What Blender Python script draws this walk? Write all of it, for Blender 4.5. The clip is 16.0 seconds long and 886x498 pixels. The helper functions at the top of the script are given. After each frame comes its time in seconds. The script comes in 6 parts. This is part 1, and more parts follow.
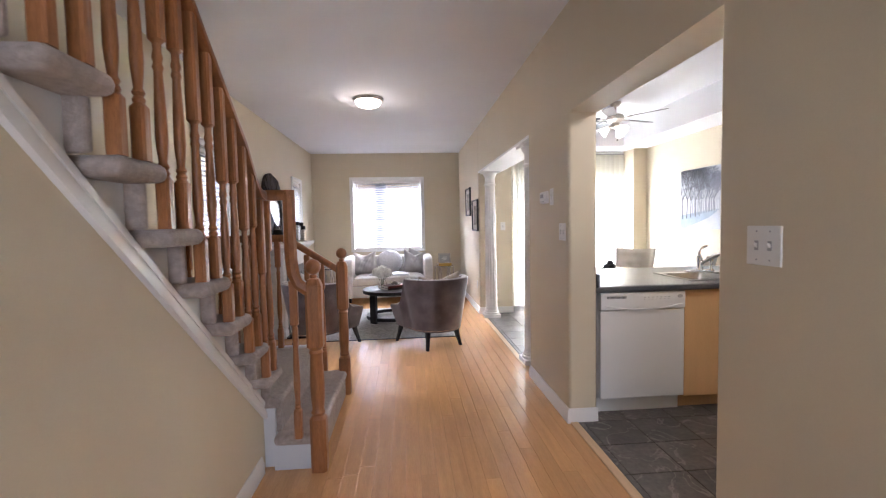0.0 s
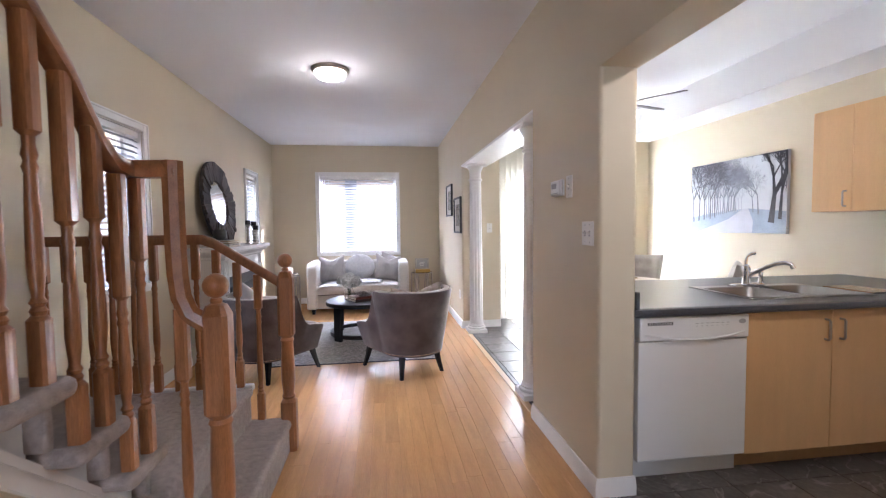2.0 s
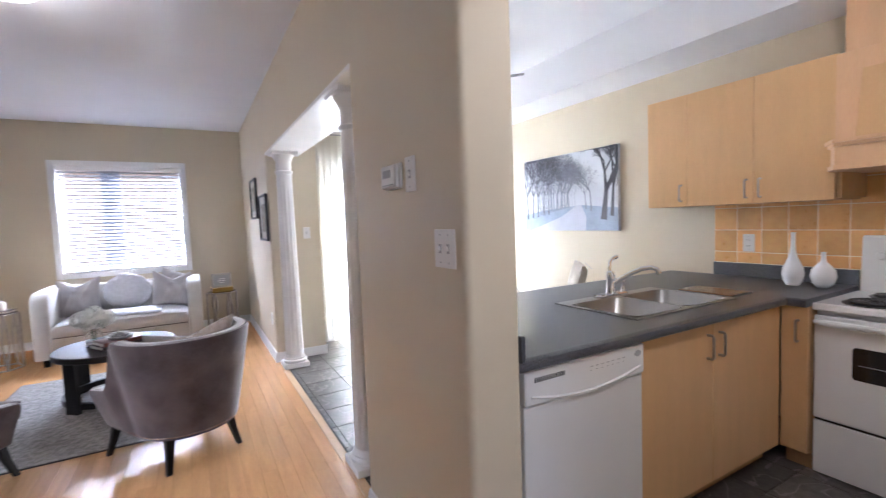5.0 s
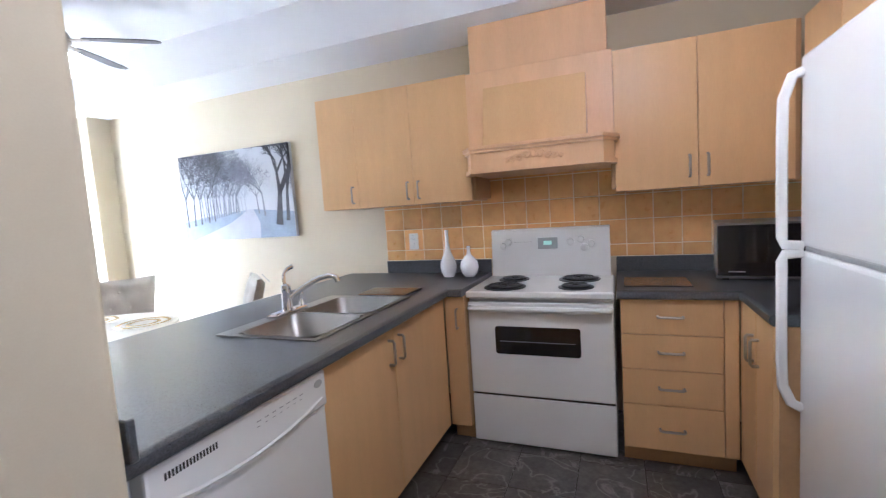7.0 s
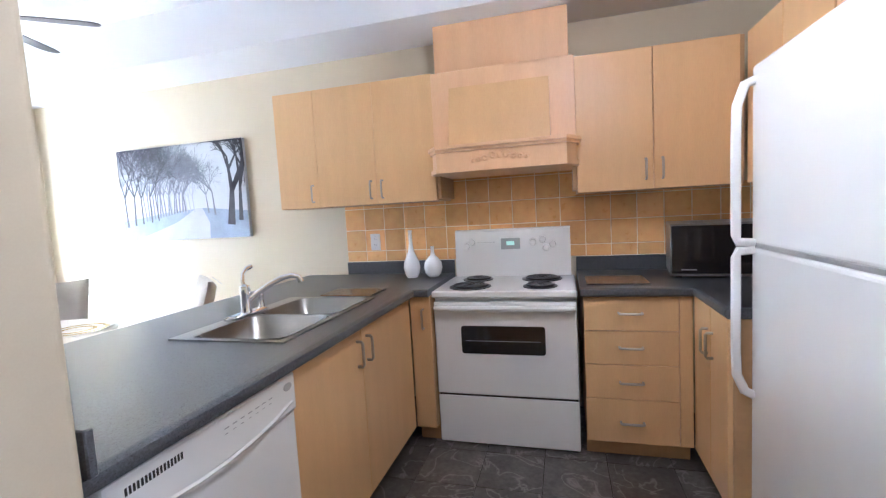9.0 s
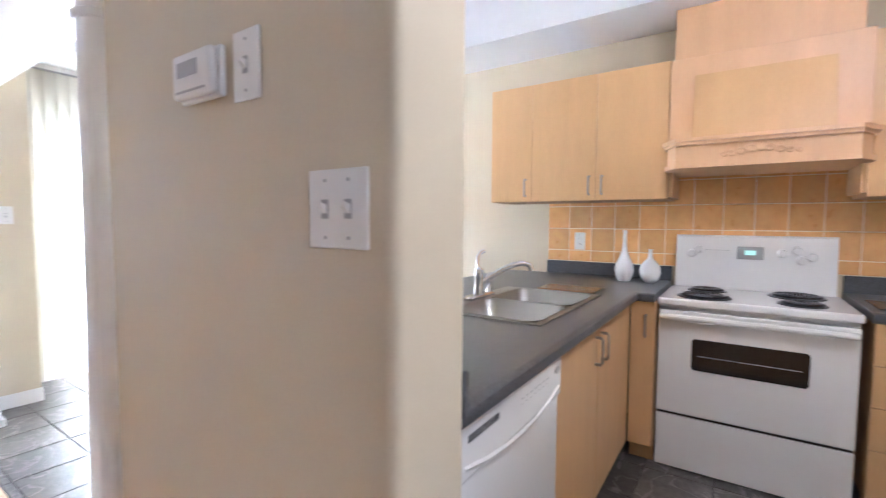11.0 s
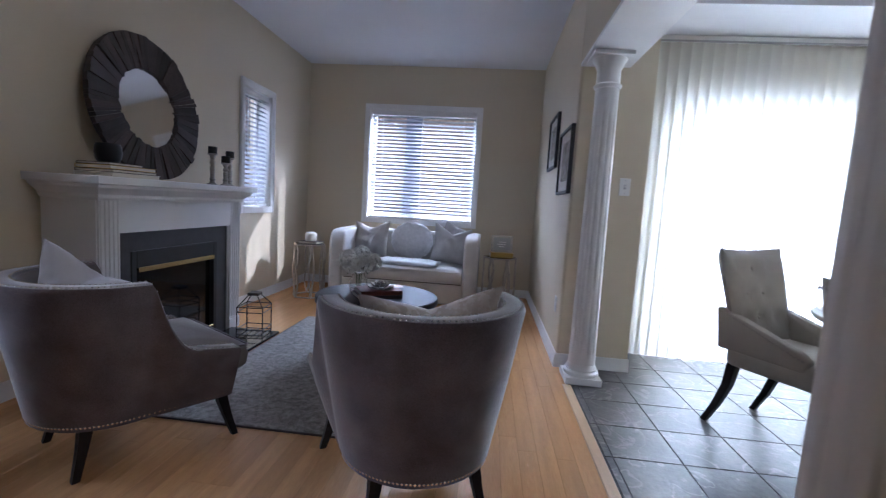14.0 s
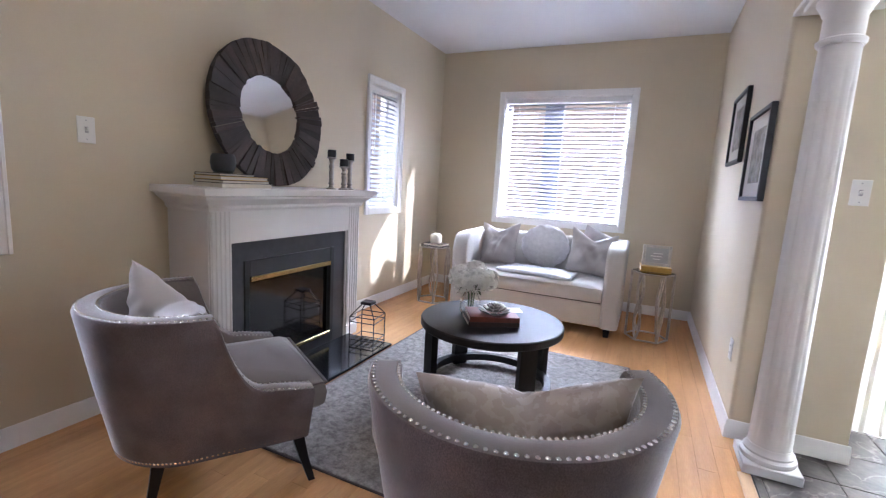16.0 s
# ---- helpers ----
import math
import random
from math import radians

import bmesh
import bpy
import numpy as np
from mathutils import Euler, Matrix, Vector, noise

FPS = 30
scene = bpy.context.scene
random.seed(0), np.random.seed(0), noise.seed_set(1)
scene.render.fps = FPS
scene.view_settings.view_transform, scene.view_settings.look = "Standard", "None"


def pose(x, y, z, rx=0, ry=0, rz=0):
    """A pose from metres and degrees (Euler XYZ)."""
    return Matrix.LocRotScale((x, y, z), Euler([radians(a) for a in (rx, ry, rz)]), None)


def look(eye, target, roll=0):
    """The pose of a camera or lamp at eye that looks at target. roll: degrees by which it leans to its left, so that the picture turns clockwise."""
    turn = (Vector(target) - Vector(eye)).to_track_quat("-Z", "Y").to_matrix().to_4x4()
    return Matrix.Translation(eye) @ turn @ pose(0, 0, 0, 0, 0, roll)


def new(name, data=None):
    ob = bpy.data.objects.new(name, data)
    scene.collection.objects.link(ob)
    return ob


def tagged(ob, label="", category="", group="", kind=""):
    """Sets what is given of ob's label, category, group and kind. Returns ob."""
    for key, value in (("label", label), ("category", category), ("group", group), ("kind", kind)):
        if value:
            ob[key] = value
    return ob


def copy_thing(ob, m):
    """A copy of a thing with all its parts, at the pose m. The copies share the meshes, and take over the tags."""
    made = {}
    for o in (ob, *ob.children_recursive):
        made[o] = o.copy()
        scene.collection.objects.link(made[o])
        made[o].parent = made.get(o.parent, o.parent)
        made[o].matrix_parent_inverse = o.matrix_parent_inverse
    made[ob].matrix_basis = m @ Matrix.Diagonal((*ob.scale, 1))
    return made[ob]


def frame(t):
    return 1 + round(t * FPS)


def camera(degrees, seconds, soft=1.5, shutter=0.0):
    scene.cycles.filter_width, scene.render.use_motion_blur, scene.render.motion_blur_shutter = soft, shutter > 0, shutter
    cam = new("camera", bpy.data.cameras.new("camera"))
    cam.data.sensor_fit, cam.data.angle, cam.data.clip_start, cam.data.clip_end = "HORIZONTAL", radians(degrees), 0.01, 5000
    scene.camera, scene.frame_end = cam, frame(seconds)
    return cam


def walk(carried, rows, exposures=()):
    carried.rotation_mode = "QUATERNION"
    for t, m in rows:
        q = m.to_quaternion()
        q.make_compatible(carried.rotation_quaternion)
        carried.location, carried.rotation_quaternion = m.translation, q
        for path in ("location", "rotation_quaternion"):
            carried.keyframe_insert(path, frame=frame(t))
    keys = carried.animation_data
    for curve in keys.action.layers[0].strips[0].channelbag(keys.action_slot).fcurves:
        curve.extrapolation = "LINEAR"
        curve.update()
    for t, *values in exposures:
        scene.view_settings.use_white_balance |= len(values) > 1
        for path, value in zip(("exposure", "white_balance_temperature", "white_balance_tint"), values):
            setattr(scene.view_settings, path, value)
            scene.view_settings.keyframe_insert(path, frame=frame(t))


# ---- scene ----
cam = camera(90.1, 16.0, 1.2, 0.3)
PATH = [
    (0, (0.074, 0.141, 1.377), (0.234, 2.131, 1.26), -1.2),
    (0.5, (0.069, 0.363, 1.364), (0.282, 2.349, 1.249), -1.1),
    (1, (0.072, 0.556, 1.354), (0.335, 2.536, 1.245), -1.0),
    (1.5, (0.09, 0.782, 1.337), (0.364, 2.76, 1.229), -0.9),
    (2, (0.124, 0.989, 1.348), (0.391, 2.969, 1.243), -0.7),
    (2.5, (0.143, 1.187, 1.344), (0.405, 3.167, 1.242), -0.6),
    (3, (0.154, 1.353, 1.351), (0.409, 3.334, 1.251), -0.5),
    (5.5, (0.543, 1.957, 1.389), (1.826, 3.485, 1.245), -2.9),
    (6, (0.624, 2.011, 1.378), (2.183, 3.254, 1.223), -3.6),
    (6.5, (0.734, 2.048, 1.378), (2.474, 3.019, 1.207), -3.9),
    (7, (0.8, 2.069, 1.373), (2.65, 2.808, 1.196), -3.8),
    (7.5, (0.814, 2.09, 1.365), (2.72, 2.671, 1.188), -3.7),
    (8, (0.812, 2.097, 1.366), (2.738, 2.608, 1.192), -3.4),
    (10.5, (0.706, 2.403, 1.299), (2.527, 3.22, 1.173), -0.7),
    (11, (0.657, 2.535, 1.284), (2.315, 3.646, 1.162), 0.3),
    (11.5, (0.601, 2.665, 1.266), (2.042, 4.046, 1.141), 1.3),
    (12, (0.545, 2.78, 1.244), (1.713, 4.397, 1.1), 1.6),
    (12.5, (0.529, 2.893, 1.222), (1.348, 4.711, 1.062), 2.2),
    (13, (0.551, 3.079, 1.168), (0.977, 5.026, 1.007), 3.0),
    (13.5, (0.581, 3.224, 1.143), (0.644, 5.216, 0.975), 3.3),
    (14, (0.577, 3.388, 1.128), (0.38, 5.368, 0.925), 3.5),
    (14.5, (0.564, 3.549, 1.138), (0.176, 5.497, 0.906), 3.6),
    (15, (0.564, 3.669, 1.167), (0.022, 5.577, 0.909), 3.5),
    (15.5, (0.585, 3.802, 1.201), (-0.106, 5.658, 0.92), 3.5),
    (16, (0.61, 3.902, 1.248), (-0.206, 5.704, 0.956), 3.3),
]
EXPOSURES = [(0.0, 1.9, 5850, 20), (1.0, 1.9, 5650, 20), (3.0, 1.92, 5600, 20), (5.5, 1.92, 5350, 20), (8.0, 2.18, 5100, 16), (11.0, 2.5, 5250, 18), (12.0, 2.56, 5150, 18), (12.6, 2.1, 5250, 18), (13.5, 1.08, 4950, 18), (14.5, 0.46, 5050, 18), (15.2, 1.0, 5300, 18), (16.0, 1.78, 5400, 20)]
walk(cam, [(t, look(eye, aim, roll)) for t, eye, aim, roll in PATH], EXPOSURES)

# ---- world, sun and lamps ----
SUN_WAY = Vector((-1.0, -0.77, -0.78)).normalized()
world = bpy.data.worlds.new("sky")
scene.world = world
world.use_nodes = True
wn = world.node_tree.nodes
sky = wn.new("ShaderNodeTexSky")
sky.sky_type, sky.sun_disc = "NISHITA", False
sky.dust_density, sky.air_density, sky.ozone_density = 4.0, 0.8, 1.0
sky.sun_elevation, sky.sun_rotation = radians(31.7), math.atan2(-SUN_WAY.x, -SUN_WAY.y)
world.node_tree.links.new(sky.outputs[0], wn["Background"].inputs[0])
wn["Background"].inputs[1].default_value = 0.063
sun = new("sun", bpy.data.lights.new("sun", "SUN"))
sun.data.energy, sun.data.angle, sun.data.color = 5.0, radians(0.25), (1.0, 0.94, 0.86)
sun.matrix_world = Matrix.Translation((3, 12, 9)) @ SUN_WAY.to_track_quat("-Z", "Y").to_matrix().to_4x4()


def sky_lamp(name, at, aim, w, h, watts, colour=(0.86, 0.93, 1.0)):
    """Daylight at a window or a glazed door."""
    ob = new(name, bpy.data.lights.new(name, "AREA"))
    ob.data.shape, ob.data.size, ob.data.size_y = "RECTANGLE", w, h
    ob.data.energy, ob.data.color = watts, colour
    ob.matrix_world = look(at, aim)
    return ob


def point_lamp(name, at, watts, radius, colour):
    ob = new(name, bpy.data.lights.new(name, "POINT"))
    ob.data.energy, ob.data.shadow_soft_size, ob.data.color, ob.location = watts, radius, colour, at
    return ob


sky_lamp("end_window_light", (-0.29, 9.75, 3.1), (-0.29, 8.6, 1.3), 2.2, 1.4, 480)
sky_lamp("side_window_light", (-2.75, 7.55, 3.0), (-1.8, 7.55, 1.3), 0.9, 1.2, 63)
sky_lamp("stair_window_light", (-2.75, 4.42, 3.0), (-1.8, 4.42, 1.3), 1.0, 1.2, 71.4)
sky_lamp("patio_door_light", (2.66, 7.3, 1.0), (2.66, 6.0, 1.0), 1.5, 1.85, 130)
# added lamp at an assumed opening, brightens faces that look back along the hall
sky_lamp("entry_window_light", (0.15, -2.12, 1.35), (0.15, 0, 1.35), 1.2, 1.7, 6.0)
point_lamp("kitchen_bulb", (1.78, 2.02, 2.34), 7.0, 0.08, (1.0, 0.94, 0.86))
point_lamp("hall_bulb", (-0.31, 5.05, 2.60), 2.0, 0.08, (1.0, 0.9, 0.78))
point_lamp("fan_bulb", (2.53, 5.2, 2.25), 0.6, 0.06, (1.0, 0.86, 0.7))

# ---- materials ----


def mat(name, colour, rough=0.6, metal=0.0, var=0.12, scale=6.0, fine=120.0, bump=0.1, stretch=(1, 1, 1), spec=0.5, coat=0.0,
        sheen=0.0, island=0.0, objrand=0.0, second=None, mixat=0.5, sharp=0.25, detail=5, gain=0.5):
    """A surface: base colour broken up by stains and fine grain, with fine relief."""
    m = bpy.data.materials.new(name)
    m.use_nodes = True
    t = m.node_tree
    n, l = t.nodes, t.links
    b = n["Principled BSDF"]
    tc = n.new("ShaderNodeTexCoord")
    mp = n.new("ShaderNodeMapping")
    mp.inputs["Scale"].default_value = stretch
    l.new(tc.outputs["Object"], mp.inputs[0])
    big, small = n.new("ShaderNodeTexNoise"), n.new("ShaderNodeTexNoise")
    big.inputs["Scale"].default_value, big.inputs["Detail"].default_value = scale, detail
    big.inputs["Roughness"].default_value = gain
    small.inputs["Scale"].default_value, small.inputs["Detail"].default_value = fine, 4
    l.new(mp.outputs[0], big.inputs[0])
    l.new(mp.outputs[0], small.inputs[0])
    ramp = n.new("ShaderNodeValToRGB")
    c = Vector(colour)
    lo = Vector(second) if second else c * (1 - var)
    hi = c if second else c * (1 + var)
    ramp.color_ramp.elements[0].position, ramp.color_ramp.elements[1].position = mixat - sharp, mixat + sharp
    ramp.color_ramp.elements[0].color = (*[min(1, v) for v in lo], 1)
    ramp.color_ramp.elements[1].color = (*[min(1, v) for v in hi], 1)
    l.new(big.outputs[0], ramp.inputs[0])
    mix = n.new("ShaderNodeMix")
    mix.data_type, mix.blend_type = "RGBA", "OVERLAY"
    mix.inputs[0].default_value = min(1.0, var * 2.0)
    l.new(ramp.outputs[0], mix.inputs[6])
    l.new(small.outputs[0], mix.inputs[7])
    out = mix.outputs[2]
    if island or objrand:
        hsv = n.new("ShaderNodeHueSaturation")
        mr = n.new("ShaderNodeMapRange")
        amount = island or objrand
        mr.inputs[3].default_value, mr.inputs[4].default_value = 1 - amount, 1 + amount
        if island:
            src = n.new("ShaderNodeNewGeometry").outputs["Random Per Island"]
        else:
            src = n.new("ShaderNodeObjectInfo").outputs["Random"]
        l.new(src, mr.inputs[0])
        l.new(mr.outputs[0], hsv.inputs["Value"])
        l.new(out, hsv.inputs["Color"])
        out = hsv.outputs[0]
        if objrand:
            add = n.new("ShaderNodeVectorMath")
            sc = n.new("ShaderNodeVectorMath")
            sc.operation, sc.inputs[1].default_value = "SCALE", (0, 0, 0)
            sc.inputs["Scale"].default_value = 37.0
            comb = n.new("ShaderNodeCombineXYZ")
            for k in range(3):
                l.new(src, comb.inputs[k])
            l.new(comb.outputs[0], sc.inputs[0])
            l.new(tc.outputs["Object"], add.inputs[0])
            l.new(sc.outputs[0], add.inputs[1])
            l.new(add.outputs[0], mp.inputs[0])
    l.new(out, b.inputs["Base Color"])
    rr = n.new("ShaderNodeMapRange")
    rr.inputs[3].default_value, rr.inputs[4].default_value = max(0.02, rough - 0.08), min(1, rough + 0.08)
    l.new(small.outputs[0], rr.inputs[0])
    l.new(rr.outputs[0], b.inputs["Roughness"])
    b.inputs["Metallic"].default_value = metal
    b.inputs["Specular IOR Level"].default_value = spec
    b.inputs["Coat Weight"].default_value = coat
    b.inputs["Coat Roughness"].default_value = 0.12
    if sheen:
        b.inputs["Sheen Weight"].default_value, b.inputs["Sheen Roughness"].default_value = sheen, 0.35
    if bump:
        bp = n.new("ShaderNodeBump")
        bp.inputs["Strength"].default_value, bp.inputs["Distance"].default_value = bump, 0.004
        l.new(small.outputs[0], bp.inputs["Height"])
        l.new(bp.outputs[0], b.inputs["Normal"])
    return m


def glow(name, colour, strength):
    m = bpy.data.materials.new(name)
    m.use_nodes = True
    b = m.node_tree.nodes["Principled BSDF"]
    b.inputs["Base Color"].default_value = (0.8, 0.8, 0.78, 1)
    b.inputs["Emission Color"].default_value, b.inputs["Emission Strength"].default_value = (*colour, 1), strength
    return m


def glass(name, rough=0.0, tint=(1, 1, 1), ior=1.45):
    m = bpy.data.materials.new(name)
    m.use_nodes = True
    b = m.node_tree.nodes["Principled BSDF"]
    b.inputs["Base Color"].default_value, b.inputs["Roughness"].default_value = (*tint, 1), rough
    b.inputs["Transmission Weight"].default_value, b.inputs["IOR"].default_value = 1.0, ior
    return m


def sheer(name, colour, through_share, scale=200.0):
    """Thin cloth or thin plastic that lets light through."""
    m = bpy.data.materials.new(name)
    m.use_nodes = True
    t = m.node_tree
    n, l = t.nodes, t.links
    n.remove(n["Principled BSDF"])
    d, tr, mx = n.new("ShaderNodeBsdfDiffuse"), n.new("ShaderNodeBsdfTranslucent"), n.new("ShaderNodeMixShader")
    tex, ramp = n.new("ShaderNodeTexNoise"), n.new("ShaderNodeValToRGB")
    tex.inputs["Scale"].default_value = scale
    ramp.color_ramp.elements[0].color = (*[v * 0.9 for v in colour], 1)
    ramp.color_ramp.elements[1].color = (*colour, 1)
    l.new(tex.outputs[0], ramp.inputs[0])
    l.new(ramp.outputs[0], d.inputs[0])
    l.new(ramp.outputs[0], tr.inputs[0])
    mx.inputs[0].default_value = through_share
    l.new(d.outputs[0], mx.inputs[1])
    l.new(tr.outputs[0], mx.inputs[2])
    l.new(mx.outputs[0], n["Material Output"].inputs[0])
    return m


PAINT = mat("beige_wall_paint", (0.617, 0.538, 0.392), 0.62, var=0.03, scale=1.2, fine=260, bump=0.06)
WHITE_CEIL = mat("white_ceiling_paint", (0.74, 0.74, 0.75), 0.85, var=0.03, scale=1.5, fine=180, bump=0.25)
TRIM = mat("white_trim_paint", (0.80, 0.79, 0.77), 0.35, var=0.03, scale=4, fine=90, bump=0.03)
SKIRT = mat("white_stair_skirt_paint", (0.72, 0.74, 0.76), 0.4, var=0.04, scale=4, fine=90, bump=0.03)
MAPLE = mat("maple_floor_board", (0.62, 0.335, 0.140), 0.23, var=0.11, scale=3.0, fine=30, bump=0.03, stretch=(9, 0.8, 9), objrand=0.075, coat=0.25)
MAPLE_FAR = mat("maple_floor_board_joined", (0.62, 0.335, 0.140), 0.23, var=0.11, scale=3.0, fine=30, bump=0.03, stretch=(9, 0.8, 9), island=0.075, coat=0.25)
THRESH = mat("pale_maple_threshold", (0.66, 0.45, 0.25), 0.35, var=0.12, scale=5, fine=60, stretch=(9, 1, 9))
GAP = mat("dark_floor_gap", (0.38, 0.205, 0.085), 0.8, var=0.1)
OAK = mat("honey_oak", (0.35, 0.145, 0.052), 0.34, var=0.22, scale=7, fine=70, bump=0.08, stretch=(6, 6, 0.6), coat=0.2)
OAK_RAIL = mat("honey_oak_rail", (0.32, 0.13, 0.046), 0.32, var=0.22, scale=7, fine=70, bump=0.06, stretch=(6, 0.8, 3), coat=0.25)
CARPET = mat("taupe_carpet", (0.43, 0.365, 0.325), 0.95, var=0.22, scale=38, fine=420, bump=0.9, sheen=0.35, spec=0.1)
SLATE = mat("grey_slate_tile", (0.130, 0.115, 0.104), 0.36, var=0.3, scale=6, fine=45, bump=0.25, objrand=0.2, second=(0.068, 0.061, 0.057), mixat=0.52, sharp=0.14, detail=9, gain=0.65)


def veined(m, colour, scale, width, amount):
    """Thin mineral veins through a stone."""
    t = m.node_tree
    n, l = t.nodes, t.links
    base = n["Principled BSDF"].inputs["Base Color"]
    src = base.links[0].from_socket
    coords = [x for x in n if x.type == "MAPPING"][0].outputs[0]
    tex, off, size, ramp, mix = n.new("ShaderNodeTexNoise"), n.new("ShaderNodeMath"), n.new("ShaderNodeMath"), n.new("ShaderNodeMapRange"), n.new("ShaderNodeMix")
    tex.inputs["Scale"].default_value, tex.inputs["Detail"].default_value = scale, 7
    tex.inputs["Distortion"].default_value = 1.2
    off.operation, off.inputs[1].default_value = "SUBTRACT", 0.5
    size.operation = "ABSOLUTE"
    ramp.inputs[1].default_value, ramp.inputs[2].default_value = 0.0, width
    ramp.inputs[3].default_value, ramp.inputs[4].default_value = amount, 0.0
    mix.data_type = "RGBA"
    mix.inputs[7].default_value = (*colour, 1)
    l.new(coords, tex.inputs[0])
    l.new(tex.outputs[0], off.inputs[0])
    l.new(off.outputs[0], size.inputs[0])
    l.new(size.outputs[0], ramp.inputs[0])
    l.new(ramp.outputs[0], mix.inputs[0])
    l.new(src, mix.inputs[6])
    l.new(mix.outputs[2], base)


veined(SLATE, (0.34, 0.31, 0.28), 3.5, 0.018, 0.55)
GROUT = mat("dark_grout", (0.045, 0.042, 0.04), 0.9, var=0.2)
CAB = mat("maple_laminate_cabinet", (0.68, 0.42, 0.195), 0.38, var=0.05, scale=3, fine=40, bump=0.02, stretch=(5, 5, 0.7))
CAB_IN = mat("maple_laminate_edge", (0.50, 0.30, 0.14), 0.5, var=0.06, scale=4, fine=40)
HOOD = mat("maple_hood_wood", (0.73, 0.455, 0.25), 0.4, var=0.06, scale=3, fine=40, stretch=(5, 5, 0.7))
COUNTER = mat("charcoal_laminate_counter", (0.080, 0.085, 0.093), 0.30, var=0.35, scale=140, fine=500, bump=0.05)
SPLASH = mat("golden_ceramic_tile", (0.74, 0.41, 0.155), 0.3, var=0.10, scale=7, fine=22, bump=0.05, objrand=0.10)
SPLASH_GROUT = mat("sand_grout", (0.86, 0.76, 0.56), 0.9, var=0.1)
ENAMEL = mat("white_appliance_enamel", (0.80, 0.80, 0.79), 0.22, var=0.015, scale=3, fine=200, bump=0.02, coat=0.3)
PLASTIC = mat("white_plastic", (0.76, 0.75, 0.72), 0.4, var=0.02, bump=0.0)
GREYPL = mat("grey_plastic", (0.38, 0.38, 0.38), 0.45, var=0.04, bump=0.0)
BLACKGL = mat("black_oven_glass", (0.012, 0.010, 0.010), 0.06, var=0.1, bump=0.0)
BLACK = mat("black_satin_metal", (0.013, 0.013, 0.014), 0.4, var=0.2, fine=200, bump=0.05)
STEEL = mat("brushed_steel", (0.36, 0.36, 0.35), 0.3, 1.0, var=0.05, scale=20, fine=300, bump=0.04, stretch=(1, 12, 1))
CHROME = mat("chrome", (0.75, 0.75, 0.76), 0.08, 1.0, var=0.02, bump=0.0)
NICKEL = mat("satin_nickel", (0.46, 0.42, 0.37), 0.30, 1.0, var=0.03, bump=0.0)
SILVER = mat("aged_silver_metal", (0.45, 0.42, 0.38), 0.33, 1.0, var=0.2, scale=20, fine=120, bump=0.08)
BRASS = mat("polished_brass", (0.72, 0.56, 0.26), 0.22, 1.0, var=0.06, bump=0.0)
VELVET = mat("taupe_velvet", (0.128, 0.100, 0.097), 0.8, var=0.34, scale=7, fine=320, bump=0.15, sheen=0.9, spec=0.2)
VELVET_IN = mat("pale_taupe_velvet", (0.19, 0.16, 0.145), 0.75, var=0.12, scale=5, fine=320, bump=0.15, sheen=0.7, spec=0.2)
SILVER_SATIN = mat("silver_satin", (0.46, 0.43, 0.41), 0.33, var=0.02, scale=6, fine=30, bump=0.0, sheen=0.3)
SATIN = mat("champagne_satin", (0.41, 0.345, 0.285), 0.27, var=0.02, scale=5, fine=30, bump=0.0, sheen=0.3)
LINEN = mat("cream_linen", (0.60, 0.57, 0.53), 0.85, var=0.05, scale=8, fine=420, bump=0.3, sheen=0.2)
LINEN_CHAIR = mat("oatmeal_linen", (0.48, 0.44, 0.375), 0.85, var=0.07, scale=8, fine=420, bump=0.35, sheen=0.2)
FUR = mat("white_faux_fur", (0.78, 0.77, 0.77), 0.95, var=0.10, scale=30, fine=260, bump=0.9, sheen=0.6)
ESPRESSO = mat("espresso_wood", (0.010, 0.008, 0.007), 0.40, var=0.3, spec=0.3, scale=6, fine=60, bump=0.05, stretch=(1, 8, 1))
RUG = mat("mottled_grey_rug", (0.40, 0.37, 0.335), 0.95, var=0.14, scale=30, fine=300, bump=0.8, second=(0.165, 0.148, 0.138), mixat=0.50, sharp=0.11, detail=12, gain=0.78, sheen=0.2, spec=0.1)
GRANITE = mat("black_granite", (0.016, 0.016, 0.018), 0.12, var=0.4, scale=120, fine=500, bump=0.0)
SLATE_SUR = mat("charcoal_surround_stone", (0.05, 0.052, 0.055), 0.35, var=0.15, scale=20, fine=200, bump=0.04)
SOOT = mat("soot_black", (0.012, 0.011, 0.010), 0.9, var=0.3)
WOODRIM = mat("weathered_dark_wood", (0.052, 0.036, 0.030), 0.6, var=0.3, scale=9, fine=90, bump=0.3, island=0.35)
MIRROR = mat("mirror_silver", (0.90, 0.90, 0.90), 0.02, 1.0, var=0.0, bump=0.0)
GLASS = glass("clear_glass")
PANE = glass("window_pane", ior=1.05)
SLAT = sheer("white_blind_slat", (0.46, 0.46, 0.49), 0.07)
NAIL = mat("polished_nickel_nail", (0.80, 0.77, 0.73), 0.22, 1.0, var=0.03, bump=0.0)
# the grey holds the shade on the room side of the backlit sash
SASH = mat("shade_grey_sash", (0.20, 0.21, 0.25), 0.5, var=0.05)
BRONZE = mat("antique_bronze_silver", (0.48, 0.43, 0.37), 0.33, 1.0, var=0.2, scale=20, fine=120, bump=0.05)
VANE = sheer("ivory_blind_vane", (0.80, 0.78, 0.70), 0.36)
PETAL = sheer("white_hydrangea_petal", (0.90, 0.89, 0.82), 0.10)
LEAF = mat("dark_green_leaf", (0.035, 0.065, 0.022), 0.5, var=0.3, scale=30)
CERAMIC = mat("white_glazed_ceramic", (0.80, 0.80, 0.80), 0.12, var=0.02, bump=0.0, coat=0.4)
